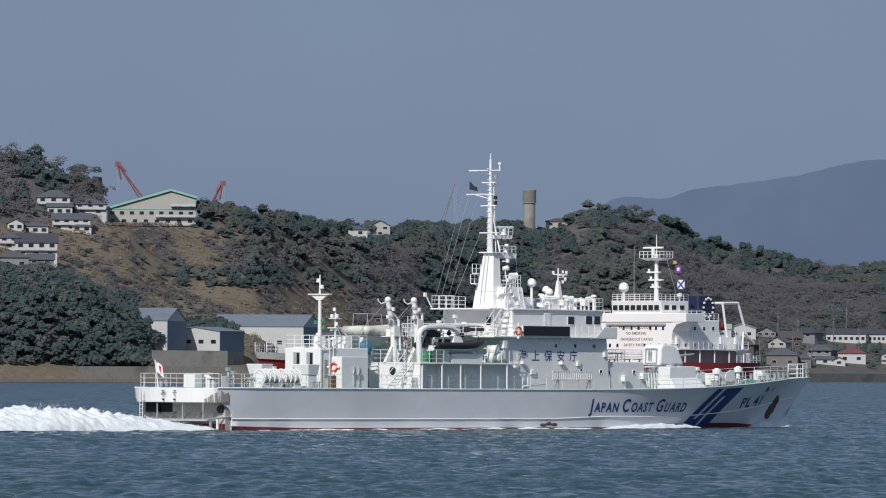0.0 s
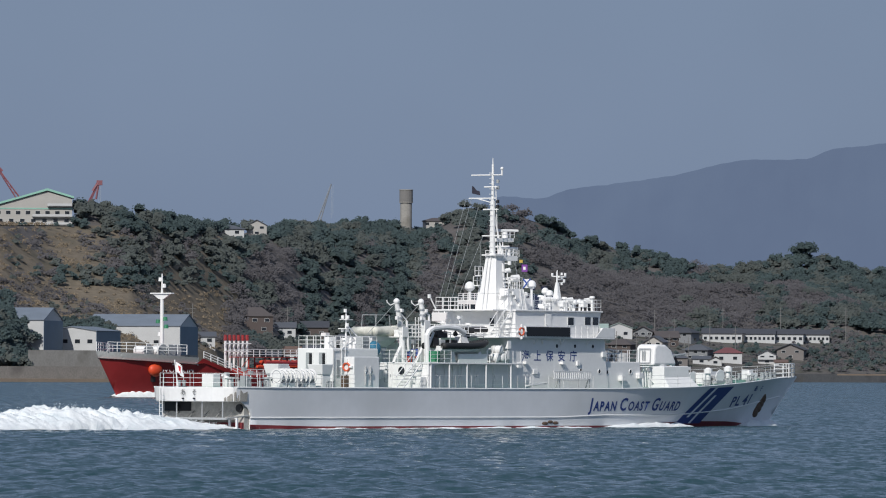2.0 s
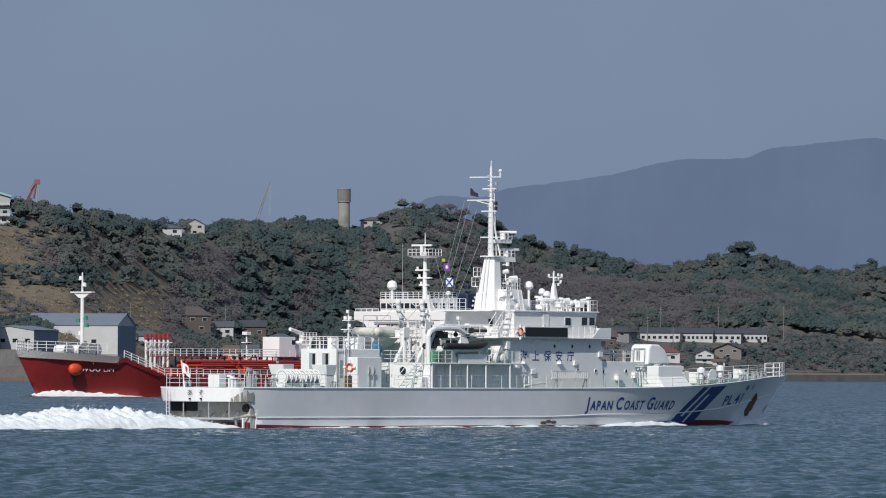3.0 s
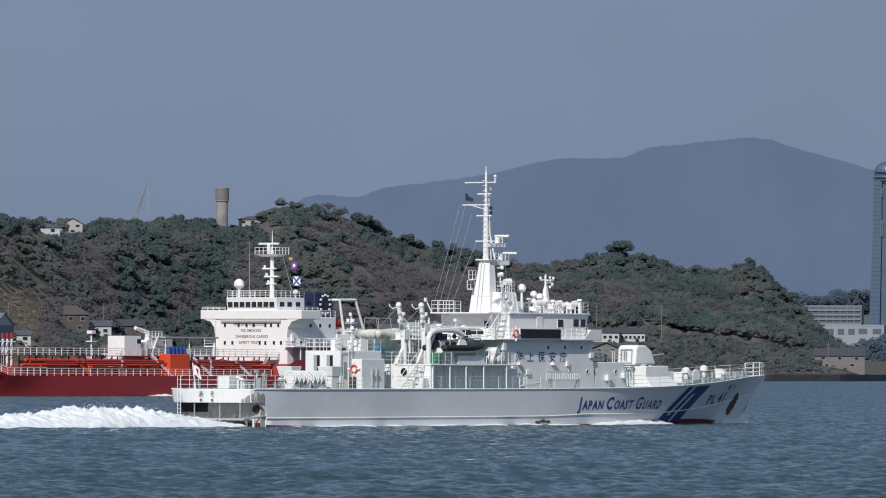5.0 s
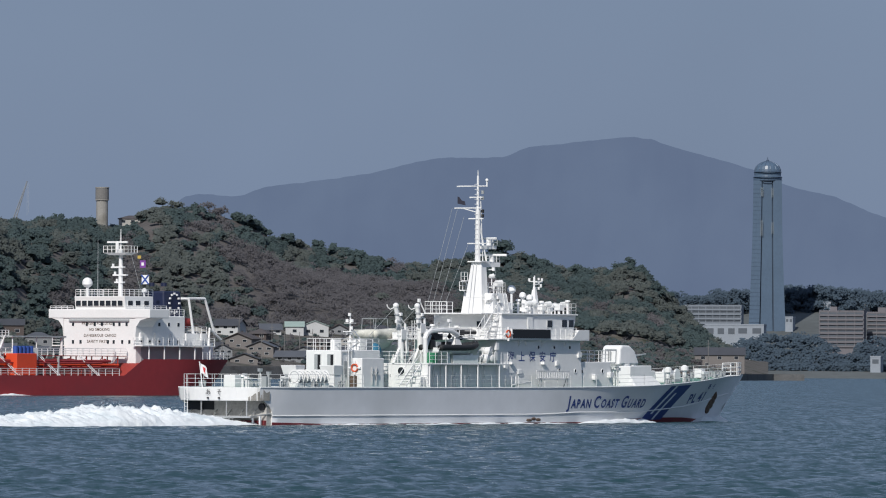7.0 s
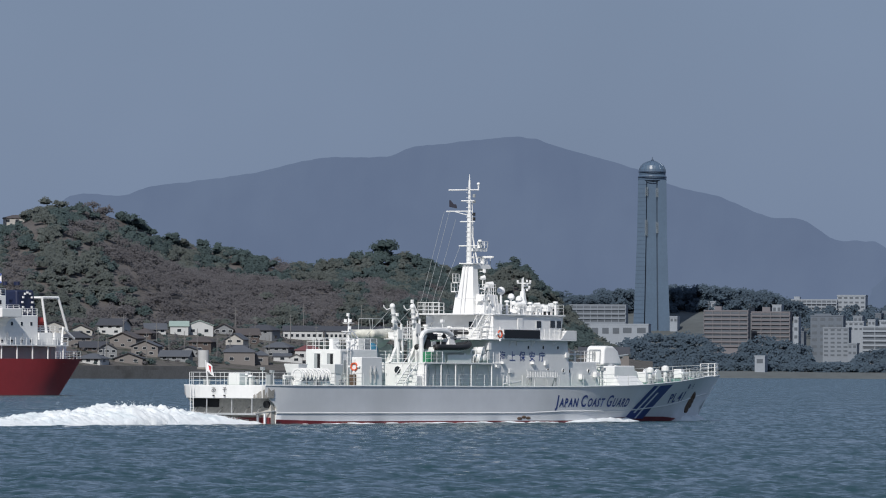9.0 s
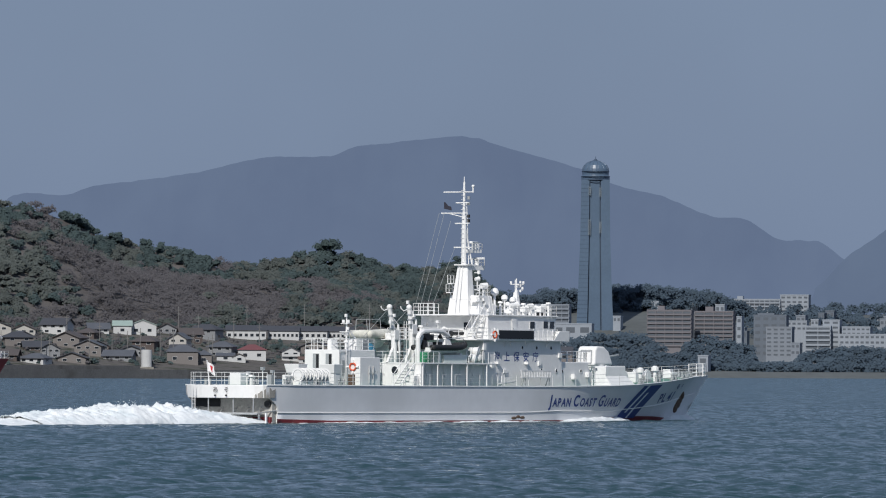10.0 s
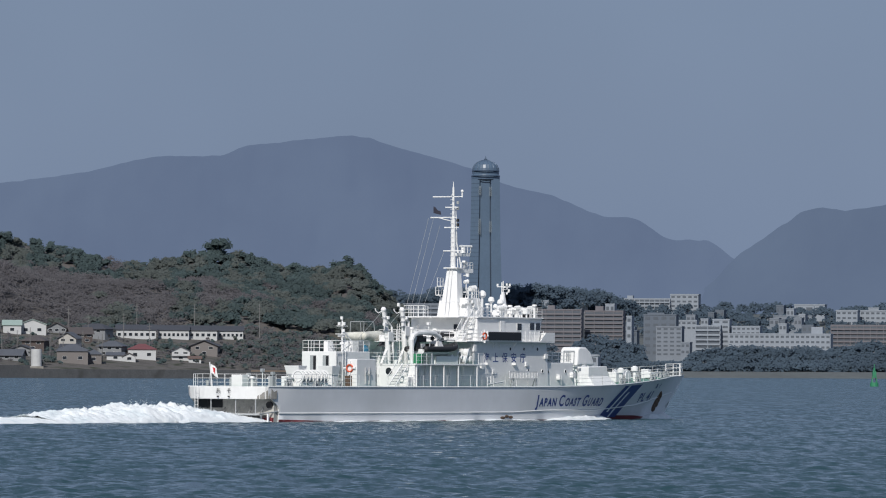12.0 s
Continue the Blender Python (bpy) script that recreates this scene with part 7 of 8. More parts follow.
        part("blue_side", Shape().box((b - a) * k / 2, (b - a) * k / 2 + 0.12, 0, 26, -2.5, (y1 - y0) * k * 0.77), W["bluegrey"], T)
        part("plinth", Shape().box(-(b - a) * k / 2 - 0.2, (b - a) * k / 2 + 0.2, -0.3, 26, z - base - 4, -0.5), CONCRETE, T)
    # storage tank
    d, z = seat(1321, -2)
    p = spot(1321, d, z - 0.5)
    tk = thing("storage_tank", "white cylindrical storage tank on a plinth", "tank", pose(p.x, p.y, p.z))
    part("shell", Shape().tube((0, 0, 1.0), (0, 0, 8.0), 2.2, n=20), W["white"], tk, smooth=False)
    part("plinth", Shape().box(-2.8, 2.8, -2.8, 2.8, -2, 1.0), CONCRETE, tk)
    # water tower on the crest
    d = line(936, SHORE) + 0.8 * line(936, DEPTH)
    k = d / FOCAL
    p = spot(936.5, d, height_at(653.3 - 392, d))
    wt = thing("water_tower", "grey concrete water tower on the hill crest", "tower", pose(p.x, p.y, p.z))
    part("shaft", Shape().tube((0, 0, -6), (0, 0, 34 * k), 10.5 * k, 10.5 * k, 20), CONCRETE, wt, smooth=False)
    part("tank", Shape().tube((0, 0, 34 * k), (0, 0, 55 * k), 12 * k, 12 * k, 20), paint("dark_concrete", (0.17, 0.165, 0.16), 0.9, 0, 0.25, 3), wt)
    part("rim", Shape().tube((0, 0, 55 * k), (0, 0, 56.5 * k), 12.6 * k, n=20).tube((0, 0, 33 * k), (0, 0, 34.5 * k), 12.4 * k, n=20), CONCRETE, wt)
    # poles
    POLE = paint("weathered_pole_concrete", (0.17, 0.168, 0.165), 0.9, 0, 0.2, 2)
    for s, y0, y1 in ((1377, 546, 592), (1498, 540, 592), (1600, 541, 600), (1430, 600, 640), (560, 540, 600), (728, 545, 600), (1180, 560, 600), (1260, 590, 640), (1715, 540, 600), (2010, 600, 650), (1064, 590, 640), (1135, 585, 640), (1150, 600, 648), (1220, 592, 645), (1238, 575, 620), (1287, 590, 640), (1310, 585, 640), (1345, 590, 640), (1368, 585, 635), (1403, 590, 640), (1412, 560, 610), (1437, 595, 645), (1475, 560, 610), (1520, 575, 625)):
        d, z = seat(s, 653.3 - y1)
        p = spot(s, d, z - 1)
        h = (y1 - y0) * d / FOCAL
        ob = thing("utility_pole", "grey concrete utility pole with cross arms", "pole", pose(p.x, p.y, p.z), "utility poles")
        part("post", Shape().tube((0, 0, 0), (0, 0, h + 1), 0.20, 0.12, 8), POLE, ob)
        part("cross_arm", Shape().box(-1.0, 1.0, -0.08, 0.08, h * 0.93, h * 0.93 + 0.14).box(-0.8, 0.8, -0.08, 0.08, h * 0.82, h * 0.82 + 0.14), POLE, ob)


village()
woods()


def waterfront():
    """Sea walls, beaches and the stone mole along the shore."""
    STONE = paint("sea_wall_stone", (0.25, 0.235, 0.215), 0.95, 0, 0.3, 3, 0.4, stain=(0.15, 0.14, 0.13), piece=0.0)
    SAND = paint("shore_sand", (0.27, 0.21, 0.16), 0.95, 0, 0.2, 5)

    def strip(name, label, s0, s1, dd, z0, z1, thick, mat, n=40):
        s = Shape()
        for i in range(n):
            a, b = s0 + (s1 - s0) * i / n, s0 + (s1 - s0) * (i + 1) / n
            q = []
            for t in (a, b):
                d = line(t, SHORE) + dd
                q += [spot(t, d, z0), spot(t, d + thick, z0), spot(t, d + thick, z1), spot(t, d, z1)]
            s.add(q, [(0, 4, 5, 1), (3, 2, 6, 7), (0, 3, 7, 4), (1, 5, 6, 2), (0, 1, 2, 3), (4, 7, 6, 5)])
        return tagged(part(name, s, mat), label, "sea wall", kind="structure")
    strip("trim", "stone sea wall above a strip of beach", 140, 560, -3, -0.5, 4.9, 3, STONE)
    strip("trim", "grey concrete yard wall behind the sea wall", 270, 404, 6, 1.0, 10.0, 2, CONCRETE, 12)
    QUAY = paint("dark_quay_concrete", (0.125, 0.127, 0.13), 0.95, 0, 0.3, 4, 0.3, stain=(0.085, 0.085, 0.085), spec=0.2)
    strip("trim", "dark concrete quay of the village", 560, 1700, -6, -1.0, 3.6, 8, QUAY, 80)
    strip("trim", "low dark stone breakwater", 1640, 2180, -10, -1.0, 2.9, 6, QUAY, 40)
    strip("trim", "narrow sandy beach under the headland", -60, 470, -14, -1.0, 1.0, 12, SAND, 30)
    strip("trim", "pale concrete parapet of the village quay", 1000, 1310, 3, 2.5, 5.2, 1.5, QUAY, 30)
    strip("trim", "sandy strip behind the breakwater", 1500, 2060, 4, 2.0, 3.5, 10, SAND, 30)


waterfront()


def jib_crane(s, y_foot, y_head, ds, d, label, mat, portal=False):
    k = d / FOCAL
    p = spot(s, d, height_at(653.3 - y_foot, d) - 12)
    T = thing("jib_crane", label, "crane", pose(p.x, p.y, p.z), "dock cranes")
    h, x = (y_foot - y_head) * k + 12, ds * k
    a, b = Vector((0, 0, 0)), Vector((x, 0, h))
    w = Vector((0, 0, 1)).cross(b - a).cross(b - a).normalized() * 1.1
    part("boom", Shape().tube(a - w, b, 0.34, n=5).tube(a + w, b, 0.34, n=5), mat, T)
    lat = Shape()
    for i in range(9):
        u, v = i / 10, (i + 1) / 10
        lat.tube(a.lerp(b, u) - w * (1 - u), a.lerp(b, v) + w * (1 - v), 0.16, n=4)
    part("lattice", lat, mat, T)
    if portal:
        part("head", Shape().tube(b, b + Vector((-x * 0.22, 0, -h * 0.16)), 0.7, n=6).tube(b, b + Vector((-x * 0.1, 0, -h * 0.3)), 0.45, n=6).box(b.x - 1.0, b.x + 1.5, -0.6, 0.6, b.z - 1.5, b.z + 0.6), mat, T)
    part("hoist_rope", Shape().tube(b, (b.x, 0, h * 0.45), 0.06, n=4).tube(b + Vector((0.8, 0, -0.5)), (b.x + 0.8, 0, h * 0.5), 0.06, n=4), GREY, T)
    return T


CRANERED = paint("faded_red_crane_paint", (0.20, 0.075, 0.09), 0.6, 0, 0.2, 2)
CRANEGREY = paint("grey_crane_paint", (0.20, 0.22, 0.25), 0.6, 0, 0.2, 2)
jib_crane(275, 340, 292, -68, 2900, "faded red dock crane behind the hill", CRANERED, True)
jib_crane(345, 378, 325, 48, 2900, "faded red crane jib behind the hill", CRANERED, True)
jib_crane(768, 392, 326, 36, 3300, "grey lattice crane jib behind the hill", CRANEGREY)


# ---- the town across the water ----
def far_block(label, s0, s1, y_top, y_base, d, wall, floors, cols, roof_box=None, band=False, group="town buildings"):
    """A large building of the far town: storeys with recessed window bands or single windows."""
    k = d / FOCAL
    s = (s0 + s1) / 2
    w, h, dep = (s1 - s0) * k, (y_base - y_top) * k, 16
    b = math.degrees((s - 784) / FOCAL)
    p = spot(s, d, height_at(653.3 - y_base, d))
    T = thing("town_building", label + " in the far town", "building", pose(p.x, p.y, p.z, 0, 0, -b - 6), group)
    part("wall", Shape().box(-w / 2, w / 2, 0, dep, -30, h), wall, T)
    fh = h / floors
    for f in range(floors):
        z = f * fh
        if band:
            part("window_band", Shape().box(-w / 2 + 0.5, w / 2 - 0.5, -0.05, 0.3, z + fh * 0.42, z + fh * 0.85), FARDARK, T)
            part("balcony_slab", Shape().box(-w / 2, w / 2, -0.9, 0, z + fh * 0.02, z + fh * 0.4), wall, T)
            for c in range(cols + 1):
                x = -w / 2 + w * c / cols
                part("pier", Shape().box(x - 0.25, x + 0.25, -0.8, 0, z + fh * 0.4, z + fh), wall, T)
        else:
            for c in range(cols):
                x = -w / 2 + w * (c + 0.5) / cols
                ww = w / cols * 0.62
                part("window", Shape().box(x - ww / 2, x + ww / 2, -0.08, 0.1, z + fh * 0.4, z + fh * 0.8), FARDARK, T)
    part("roof", Shape().box(-w / 2 - 0.2, w / 2 + 0.2, -0.2, dep + 0.2, h, h + 0.8), wall, T)
    if roof_box:
        a, bb, yt = roof_box
        part("roof_house", Shape().box((a - s) * k, (bb - s) * k, 3, 11, h + 0.8, (y_base - yt) * k), wall, T)
    return T


def town():
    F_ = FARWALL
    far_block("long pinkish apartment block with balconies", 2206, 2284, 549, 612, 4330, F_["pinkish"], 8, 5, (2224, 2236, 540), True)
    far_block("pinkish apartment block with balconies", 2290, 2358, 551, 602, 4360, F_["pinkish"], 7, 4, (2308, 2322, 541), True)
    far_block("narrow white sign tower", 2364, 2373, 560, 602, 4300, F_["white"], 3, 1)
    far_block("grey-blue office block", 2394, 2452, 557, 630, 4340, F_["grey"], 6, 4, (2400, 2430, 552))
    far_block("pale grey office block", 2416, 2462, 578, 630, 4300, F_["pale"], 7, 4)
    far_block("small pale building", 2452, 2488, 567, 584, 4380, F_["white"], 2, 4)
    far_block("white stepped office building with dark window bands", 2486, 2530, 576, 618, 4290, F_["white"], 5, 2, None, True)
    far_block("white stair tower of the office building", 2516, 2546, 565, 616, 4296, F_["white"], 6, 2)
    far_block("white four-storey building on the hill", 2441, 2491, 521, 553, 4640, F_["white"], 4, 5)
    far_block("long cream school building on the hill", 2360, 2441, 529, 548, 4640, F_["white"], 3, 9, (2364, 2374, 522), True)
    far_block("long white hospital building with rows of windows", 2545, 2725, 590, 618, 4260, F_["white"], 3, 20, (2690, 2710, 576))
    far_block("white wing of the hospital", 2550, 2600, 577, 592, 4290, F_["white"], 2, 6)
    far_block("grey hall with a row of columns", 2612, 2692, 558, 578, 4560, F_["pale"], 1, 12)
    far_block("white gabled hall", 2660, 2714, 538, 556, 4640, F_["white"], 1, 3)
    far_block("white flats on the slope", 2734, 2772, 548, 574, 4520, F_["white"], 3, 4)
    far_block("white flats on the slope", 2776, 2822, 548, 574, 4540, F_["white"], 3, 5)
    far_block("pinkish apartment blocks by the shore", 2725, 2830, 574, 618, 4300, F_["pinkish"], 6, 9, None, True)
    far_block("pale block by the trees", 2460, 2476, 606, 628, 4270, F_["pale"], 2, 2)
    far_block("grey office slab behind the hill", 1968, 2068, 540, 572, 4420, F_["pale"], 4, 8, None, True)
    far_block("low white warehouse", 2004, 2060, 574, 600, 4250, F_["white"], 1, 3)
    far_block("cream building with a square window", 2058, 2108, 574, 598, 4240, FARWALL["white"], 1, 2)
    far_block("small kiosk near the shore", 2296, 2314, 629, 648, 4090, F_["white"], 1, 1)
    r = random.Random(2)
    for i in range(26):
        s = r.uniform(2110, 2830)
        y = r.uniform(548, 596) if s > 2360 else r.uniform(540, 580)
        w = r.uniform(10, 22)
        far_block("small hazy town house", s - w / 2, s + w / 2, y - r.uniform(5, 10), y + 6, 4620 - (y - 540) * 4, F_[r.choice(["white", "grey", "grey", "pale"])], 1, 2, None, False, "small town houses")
    # woods of the far town
    tr = []
    top = [(1930, 135), (1960, 138), (1990, 128), (2030, 140), (2080, 138), (2155, 146), (2235, 148), (2260, 140), (2315, 136), (2360, 124), (2400, 108), (2440, 100)]
    for _ in range(620):
        s = r.uniform(1930, 2440)
        e = line(s, top) * r.uniform(0.68, 1.0)
        d = 4610 + 60 * r.random()
        p = spot(s, d, height_at(e, d) - 6)
        tr.append((p.x, p.y, p.z, r.uniform(3, 5.5), r.uniform(6, 8)))
    low = [(1990, 44), (2040, 48), (2075, 62), (2110, 70), (2150, 72), (2180, 78), (2215, 66), (2240, 40), (2262, 30), (2285, 66), (2310, 74), (2345, 62), (2385, 50), (2400, 26), (2420, 8), (2470, 8), (2476, 40), (2560, 52), (2600, 50), (2640, 52), (2740, 48), (2800, 62), (2830, 52), (2900, 50)]
    for _ in range(1500):
        s = r.uniform(1990, 2890)
        e = line(s, low) * r.uniform(0.0, 1.0) - 8
        d = 4110 + max(0, e) * 1.2 + 20 * r.random()
        p = spot(s, d, max(0.5, height_at(e, d) - 7))
        tr.append((p.x, p.y, p.z, r.uniform(2.8, 4.6), r.uniform(6, 8)))
    for _ in range(330):
        s = r.uniform(2360, 2880)
        y = r.uniform(536, 590)
        d = 4650 - (y - 536) * 4
        p = spot(s, d, height_at(653.3 - y, d) - 6)
        tr.append((p.x, p.y, p.z, r.uniform(2.5, 4.5), r.uniform(5, 7)))
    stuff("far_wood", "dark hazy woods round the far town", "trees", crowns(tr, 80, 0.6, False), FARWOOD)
    s = Shape()
    for i in range(60):
        a = 2040 + i * 15
        q = [spot(a, 4072, -1), spot(a + 15, 4072, -1), spot(a + 15, 4084, 1.3), spot(a, 4084, 1.3), spot(a, 4100, 1.5), spot(a + 15, 4100, 1.5)]
        s.add(q, [(0, 1, 2, 3), (3, 2, 5, 4)])
    tagged(part("trim", s, paint("far_beach", (0.20, 0.185, 0.18), 0.95, 0, 0.2, 8)), "pale stony shore below the far woods", "shore", kind="structure")


town()


def landmark_tower():
    """The tall glass tower with a round top."""
    d = 4530
    k = d / FOCAL
    p = spot(2113.5, d, height_at(0, d))
    # The glass colour is pushed towards blue for the haze before the tower.
    GLASSY = paint("blue_grey_hazed_glass", (0.075, 0.115, 0.17), 0.3, 0.0, 0.12, 8, piece=0.08)
    RIB = paint("dark_steel_rib", (0.05, 0.075, 0.115), 0.4, 0.3, 0.1, 8)
    PALE = paint("pale_lattice", (0.24, 0.28, 0.31), 0.5, 0, 0.1)
    T = thing("observation_tower", "tall blue-grey glass observation tower with a round top", "tower", pose(p.x, p.y, p.z, 0, 0, -6.3))
    z = lambda y: (653.3 - y) * k
    hw = lambda y: line(y, [(318, 25.0), (420, 26.5), (520, 30.0), (575, 32.5), (660, 37)]) * k
    ys = [318, 345, 380, 420, 460, 500, 540, 575, 610, 650]
    n = 8
    for a, b in zip(ys, ys[1:]):
        for cut, (u0, u1) in enumerate(((-1.0, -0.42), (-0.36, 0.30), (0.38, 1.0))):
            sh = Shape()
            wa, wb = hw(a), hw(b)
            da, db = wa * 0.85, wb * 0.85
            back = 0.16 if cut == 1 else 0.0
            sh.add([(u0 * wb, -db + back * wb, z(b)), (u1 * wb, -db + back * wb, z(b)), (u1 * wa, -da + back * wa, z(a)), (u0 * wa, -da + back * wa, z(a)),
                    (u0 * wb, db, z(b)), (u1 * wb, db, z(b)), (u1 * wa, da, z(a)), (u0 * wa, da, z(a))],
                   [(0, 1, 2, 3), (5, 4, 7, 6), (4, 0, 3, 7), (1, 5, 6, 2), (3, 2, 6, 7), (4, 5, 1, 0)])
            part("glazed_bay", sh, GLASSY, T)
    core = Shape()
    for a, b in zip(ys, ys[1:]):
        wa, wb = hw(a) * 0.97, hw(b) * 0.97
        core.add([(-wb, -wb * 0.6, z(b)), (wb, -wb * 0.6, z(b)), (wa, -wa * 0.6, z(a)), (-wa, -wa * 0.6, z(a)), (-wb, wb * 0.8, z(b)), (wb, wb * 0.8, z(b)), (wa, wa * 0.8, z(a)), (-wa, wa * 0.8, z(a))],
                 [(0, 1, 2, 3), (5, 4, 7, 6), (4, 0, 3, 7), (1, 5, 6, 2)])
    part("core", core, RIB, T)
    cap = Shape()
    prof = [(25.0, 318), (25.3, 312), (23.5, 309), (24.0, 304), (23, 298), (20.0, 292), (15.0, 287.5), (8.0, 284.5), (2.5, 283)]
    n = 28
    for rr, y in prof:
        for i in range(n):
            cap.v.append((rr * k * math.cos(2 * math.pi * i / n), rr * k * 0.85 * math.sin(2 * math.pi * i / n), z(y)))
    cap.f = [(j * n + i, j * n + (i + 1) % n, (j + 1) * n + (i + 1) % n, (j + 1) * n + i) for j in range(len(prof) - 1) for i in range(n)]
    cap.mi = [0] * len(cap.f)
    dm = part("round_top", cap, GLASSY, T, "round glazed top", smooth=False)
    for rr, y in ((25.6, 318), (25.8, 312), (24.4, 303)):
        part("hoop", Shape().ring((0, 0, z(y)), (0, 0, 1), rr * k * 0.97, 0.9 * k, 24, 5), RIB, dm)
    for i in range(14):
        a = 2 * math.pi * i / 14
        part("rib", Shape().path([(rr * 1.01 * k * math.cos(a), rr * 0.86 * k * math.sin(a), z(y)) for rr, y in prof[3:]], 0.3 * k, 4), RIB, dm)
    part("finial", Shape().tube((0, 0, z(284)), (0, 0, z(281)), 4 * k, 2 * k, 10).tube((0, 0, z(281)), (0, 0, z(276)), 0.7 * k, 0.3 * k, 6), RIB, T)
    for u, ya, yb in ((-0.39, 330, 346), (-0.39, 388, 416), (0.34, 332, 350), (0.34, 392, 414)):
        m = int((yb - ya) / 4)
        for i in range(m):
            y0 = ya + i * 4
            w = hw(y0)
            x, yy = u * w, -w * 0.87
            part("lattice", Shape().tube((x - 2.5 * k, yy, z(y0)), (x + 2.5 * k, yy, z(y0 + 4)), 0.45 * k, n=4).tube((x + 2.5 * k, yy, z(y0)), (x - 2.5 * k, yy, z(y0 + 4)), 0.45 * k, n=4), PALE, T)
    for i in range(40):
        y = 326 + i * 7.6
        w = hw(y)
        part("floor_line", Shape().box(-w * 1.0, -w * 0.42, -w * 0.86, -w * 0.84, z(y), z(y) + 0.5 * k), RIB, T)


landmark_tower()


def buoy():
    d = 2010
    p = spot(2802, d, 0)
    T = thing("channel_buoy", "green channel light buoy afloat in the strait", "buoy", pose(p.x, p.y, 0))
    part("float", Shape().tube((0, 0, -0.5), (0, 0, 1.2), 1.3, 1.25, 16), GREENP, T)
    part("tower", Shape().tube((0.7, 0.7, 1.2), (0.25, 0.25, 4.6), 0.12).tube((-0.7, 0.7, 1.2), (-0.25, 0.25, 4.6), 0.12).tube((0.7, -0.7, 1.2), (0.25, -0.25, 4.6), 0.12).tube((-0.7, -0.7, 1.2), (-0.25, -0.25, 4.6), 0.12)
         .box(-0.55, 0.55, -0.55, 0.55, 2.6, 4.4), GREENP, T)
    part("lantern", Shape().tube((0, 0, 4.6), (0, 0, 5.4), 0.35, n=10).tube((0, 0, 5.4), (0, 0, 6.6), 0.12, n=6), GREENP, T)
    return T


BUOY = buoy()


# ---- foam: rigid pieces that run with the ships ----
def foam_mound(length, profile, width, seed, step=0.22, drop=0.07):
    """A churned heap along -x: profile (distance, height), width (distance, half breadth)."""
    s = Shape()
    nx, ny = int(length / step), 44
    for i in range(nx + 1):
        x = length * i / nx
        h, w = line(x, profile), line(x, width)
        for j in range(ny + 1):
            u = 2 * j / ny - 1
            p = Vector((x * 0.9, u * w * 0.9, seed))
            n = noise.fractal(p * 0.5, 1.1, 2.0, 5)
            lumps = abs(noise.noise(p * 0.9 + Vector((5, 2, 1)))) * 0.5 + 0.3 * abs(noise.noise(p * 2.6))
            edge = max(0.0, 1 - abs(u) ** 2.2)
            z = h * edge ** 0.8 * (0.8 + 0.32 * n + lumps) - drop * (1 + 1.2 * noise.noise(p * 0.5))
            s.v.append((-x, u * w + 0.18 * noise.noise(p * 2 + Vector((0, 0, 9))), z))
    m = ny + 1
    s.f = [(i * m + j, i * m + j + 1, (i + 1) * m + j + 1, (i + 1) * m + j) for i in range(nx) for j in range(ny)]
    s.mi = [0] * len(s.f)
    return s


def spray(n, length, profile, width, seed, size=0.055):
    """Flung drops and clots over a mound."""
    r = random.Random(seed)
    s = Shape()
    for _ in range(n):
        x = length * r.random()
        h, w = line(x, profile), line(x, width)
        y = r.gauss(0, 0.4) * w
        z = max(0.02, h * (1 - (y / w) ** 2) * r.uniform(0.55, 1.0 + 0.28 * r.random() ** 2) + r.gauss(0, 0.05))
        k = size * r.uniform(0.3, 1.0)
        c = Vector((-x, y, z))
        a = [c + Vector((r.gauss(0, k), r.gauss(0, k), r.gauss(0, k))) for _ in range(4)]
        s.add(a, [(0, 1, 2), (0, 2, 3), (0, 3, 1), (1, 3, 2)])
    return s


WAKE = thing("ship_wake", "white churned foam wake behind the patrol ship", "wake")
WAKE_PIECES = []


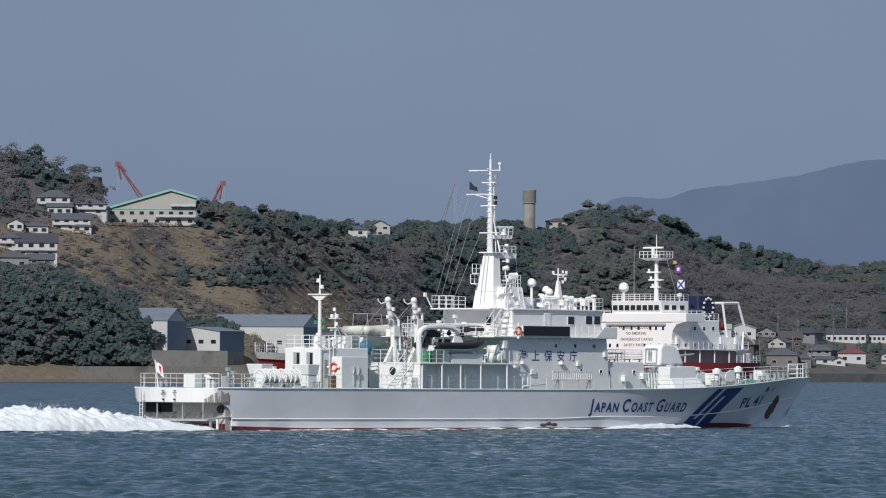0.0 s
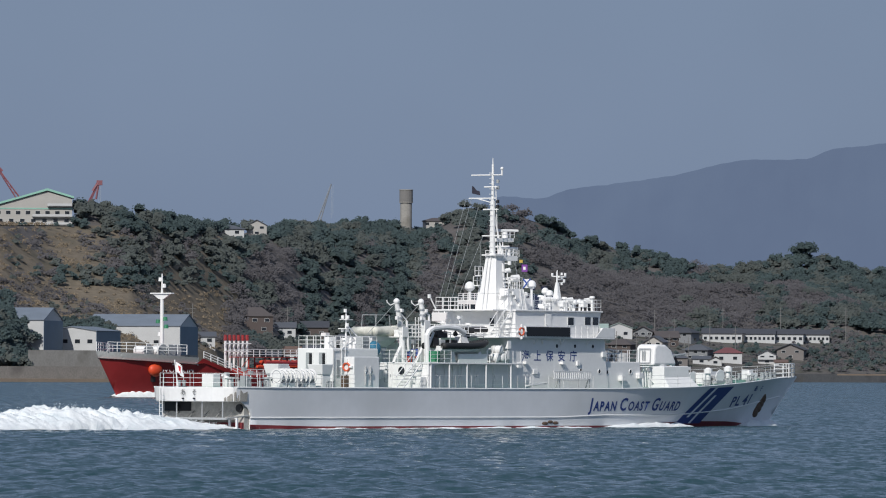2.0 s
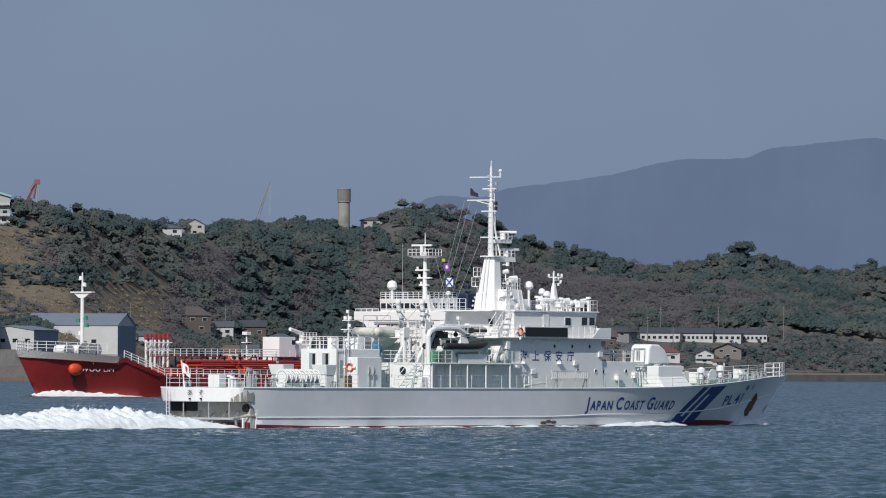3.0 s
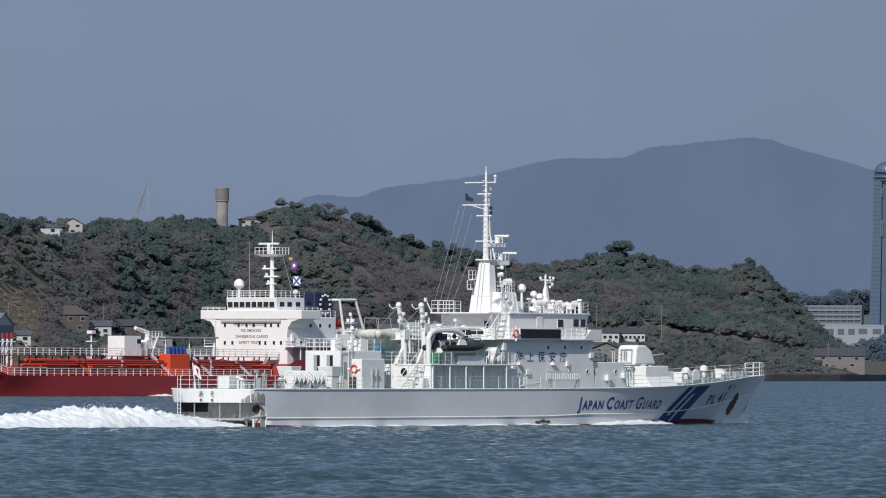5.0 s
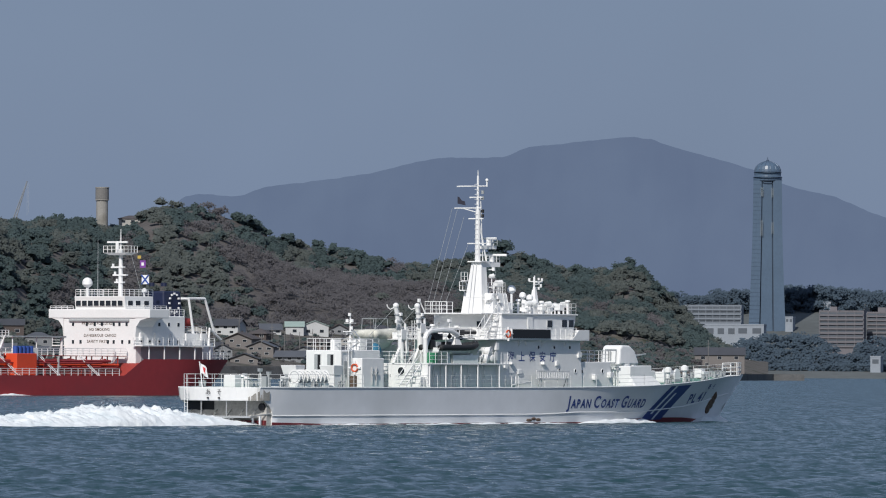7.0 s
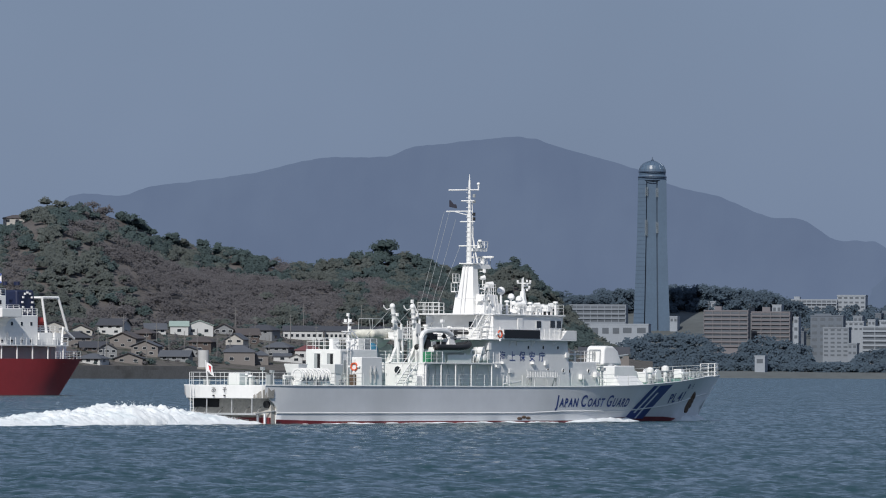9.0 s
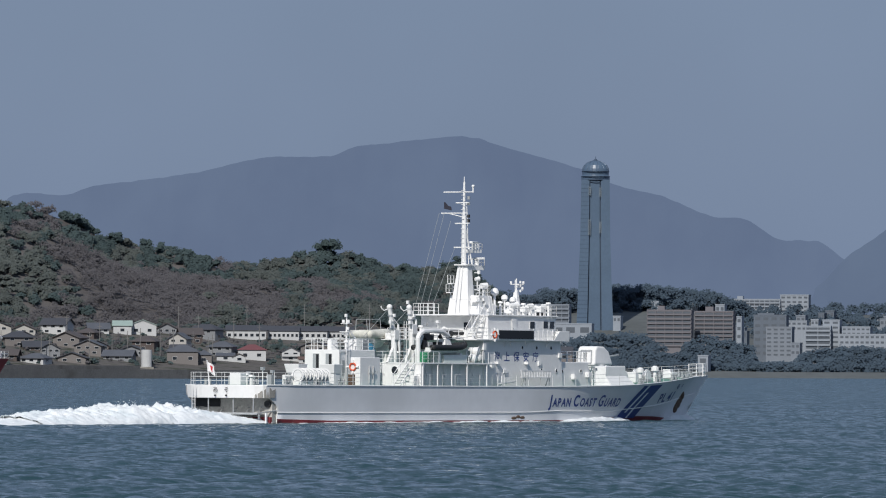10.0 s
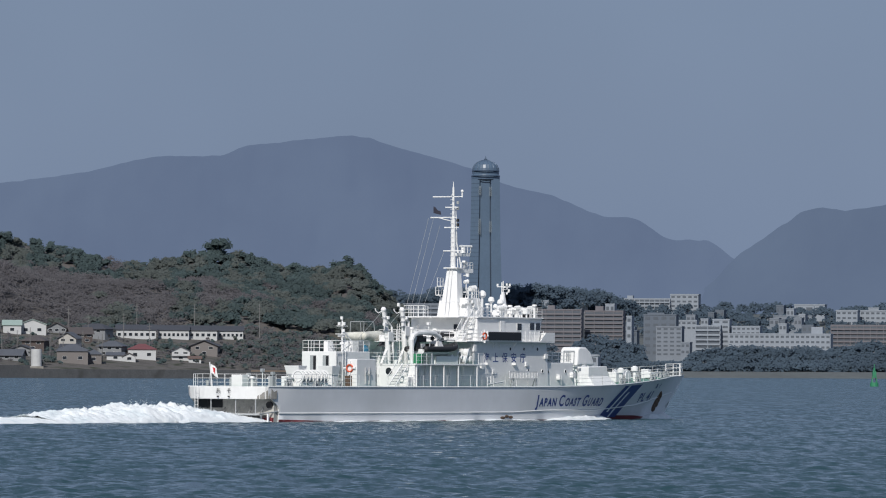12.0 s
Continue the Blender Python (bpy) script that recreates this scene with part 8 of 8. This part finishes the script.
def wake():
    pieces = ((-37.6, 16, [(0, 0.3), (3, 0.6), (8, 1.0), (12, 1.4), (16, 0.7)], [(0, 3.4), (16, 3.6)]),
              (-50.5, 20, [(0, 0.0), (1.5, 1.2), (3.5, 1.65), (8, 1.35), (14, 1.0), (20, 0.7)], [(0, 3.5), (20, 3.2)]),
              (-67.5, 34, [(0, 0.0), (2, 0.55), (8, 0.45), (20, 0.32), (34, 0.25)], [(0, 3.2), (34, 3.4)]),
              (-98.0, 60, [(0, 0.0), (4, 0.3), (60, 0.2)], [(0, 3.4), (60, 4.5)]))
    for i, (x, le, prof, wid) in enumerate(pieces):
        ob = part("foam", foam_mound(le, prof, wid, 3.1 * i), FOAM, WAKE, smooth=True)
        ob.location = (x, -0.6, 0)
        part("spray", spray(5000 if i < 3 else 800, le, prof, wid, 20 + i, 0.032), FOAM, ob)
        WAKE_PIECES.append(ob)
    # thin foam along the waterline and from the stem
    for x0, x1, h, w, drop in ((36.0, 29.5, 0.5, 1.2, 0.05), (20.5, 5.0, 0.34, 1.2, 0.08), (8.0, -39.0, 0.17, 0.7, 0.11)):
        le = x0 - x1
        s = foam_mound(le, [(0, 0.05), (le * 0.15, h * 1.1), (le * 0.8, h), (le, 0.04)], [(0, w * 0.4), (le * 0.3, w), (le, w)], x0, 0.16, drop)
        for i, (px, py, pz) in enumerate(s.v):
            x = x0 + px
            s.v[i] = (x, -half(x, 0.1) - 0.05 + py * 0.7 - w * 0.3, pz + 0.06 * noise.noise(Vector((x * 0.35, 3.0, py))))
        part("bow_foam", s, FOAM, WAKE, smooth=True)
    for sgn, y in ((1, 0.6),):
        s = foam_mound(5.5, [(0, 0.02), (1.5, 0.3), (5.5, 0.1)], [(0, 0.3), (5.5, 1.0)], 77, 0.2, 0.05)
        for i, (px, py, pz) in enumerate(s.v):
            x = 36.6 + px
            s.v[i] = (x, half(x, 0.1) + y + py, pz)
        part("bow_foam", s, FOAM, WAKE, smooth=True)


wake()
TWAKE = thing("tanker_wave", "white bow wave of the red tanker", "wake")


def tanker_wave():
    for sgn in (-1, 1):
        s = foam_mound(17, [(0, 0.3), (2.5, 1.15), (7, 0.9), (17, 0.1)], [(0, 0.5), (17, 1.1)], 40 + sgn, 0.3, 0.08)
        for i, (px, py, pz) in enumerate(s.v):
            x = 63.5 + px
            s.v[i] = (x, sgn * (tk_half(x, 0.2) + 0.3) + py, pz)
        if sgn < 0:
            s.f = [q[::-1] for q in s.f]
        part("bow_foam", s, FOAM, TWAKE, smooth=True)
    s = foam_mound(9, [(0, 0.05), (4, 0.35), (9, 0.03)], [(0, 0.6), (9, 0.6)], 55, 0.3, 0.05)
    for i, (px, py, pz) in enumerate(s.v):
        s.v[i] = (10 + px, 10.1 + py, pz)
    part("side_foam", s, FOAM, TWAKE, smooth=True)


tanker_wave()


# ---- what moves ----
def ship_pose(t):
    x, y, th = 5.54 + 5.047 * t, 529.6 + 6.389 * t, 50.76 + 0.163 * t
    return pose(x, y, 0.05 * math.sin(t * 0.9), 0, 0.12 * math.sin(t * 0.7 + 1), th)


def tanker_pose(t):
    """Coming the other way, farther out."""
    p = TANKER_AT + TANKER_V * t
    return pose(p.x, p.y, 0, 0, 0, TANKER_TURN)


TANKER_TURN = 230.0
TANKER_V = Vector((-2.65, -3.1, 0))
TANKER_AT = Vector((14.0, 1112.0, 0))


def motions():
    steps = [i * 0.5 for i in range(25)]
    walk(SHIP, [(t, ship_pose(t)) for t in steps])
    level = [(t, pose(5.54 + 5.047 * t, 529.6 + 6.389 * t, 0, 0, 0, 50.76 + 0.163 * t)) for t in steps]
    walk(WAKE, level)
    for i, ob in enumerate(WAKE_PIECES):
        x = ob.location.x
        walk(ob, [(t, pose(x + 0.5 * math.sin(t * 2.1 + i), -0.6, 0.10 * math.sin(t * 3.3 + 2 * i), 0.8 * math.sin(t * 2.7 + i), 0.5 * math.sin(t * 3.1 + i), 0)) for t in steps])
    for ob, late in zip(SCANNERS, (0.0, 0.25)):
        p = ob.location.copy()
        walk(ob, [(i * 0.25, pose(p.x, p.y, p.z, 0, 0, -51 + 164 * (i * 0.25 - late))) for i in range(49)])
    walk(TANKER, [(t, tanker_pose(t)) for t in (0.0, 3.0, 6.0, 9.0, 12.0)])
    walk(TWAKE, [(t, tanker_pose(t)) for t in (0.0, 3.0, 6.0, 9.0, 12.0)])
    walk(WATER_SHEET, [(0.0, pose(0, 0, 0)), (6.0, pose(-2.0, -4.5, 0)), (12.0, pose(-4.0, -9.0, 0))])


motions()
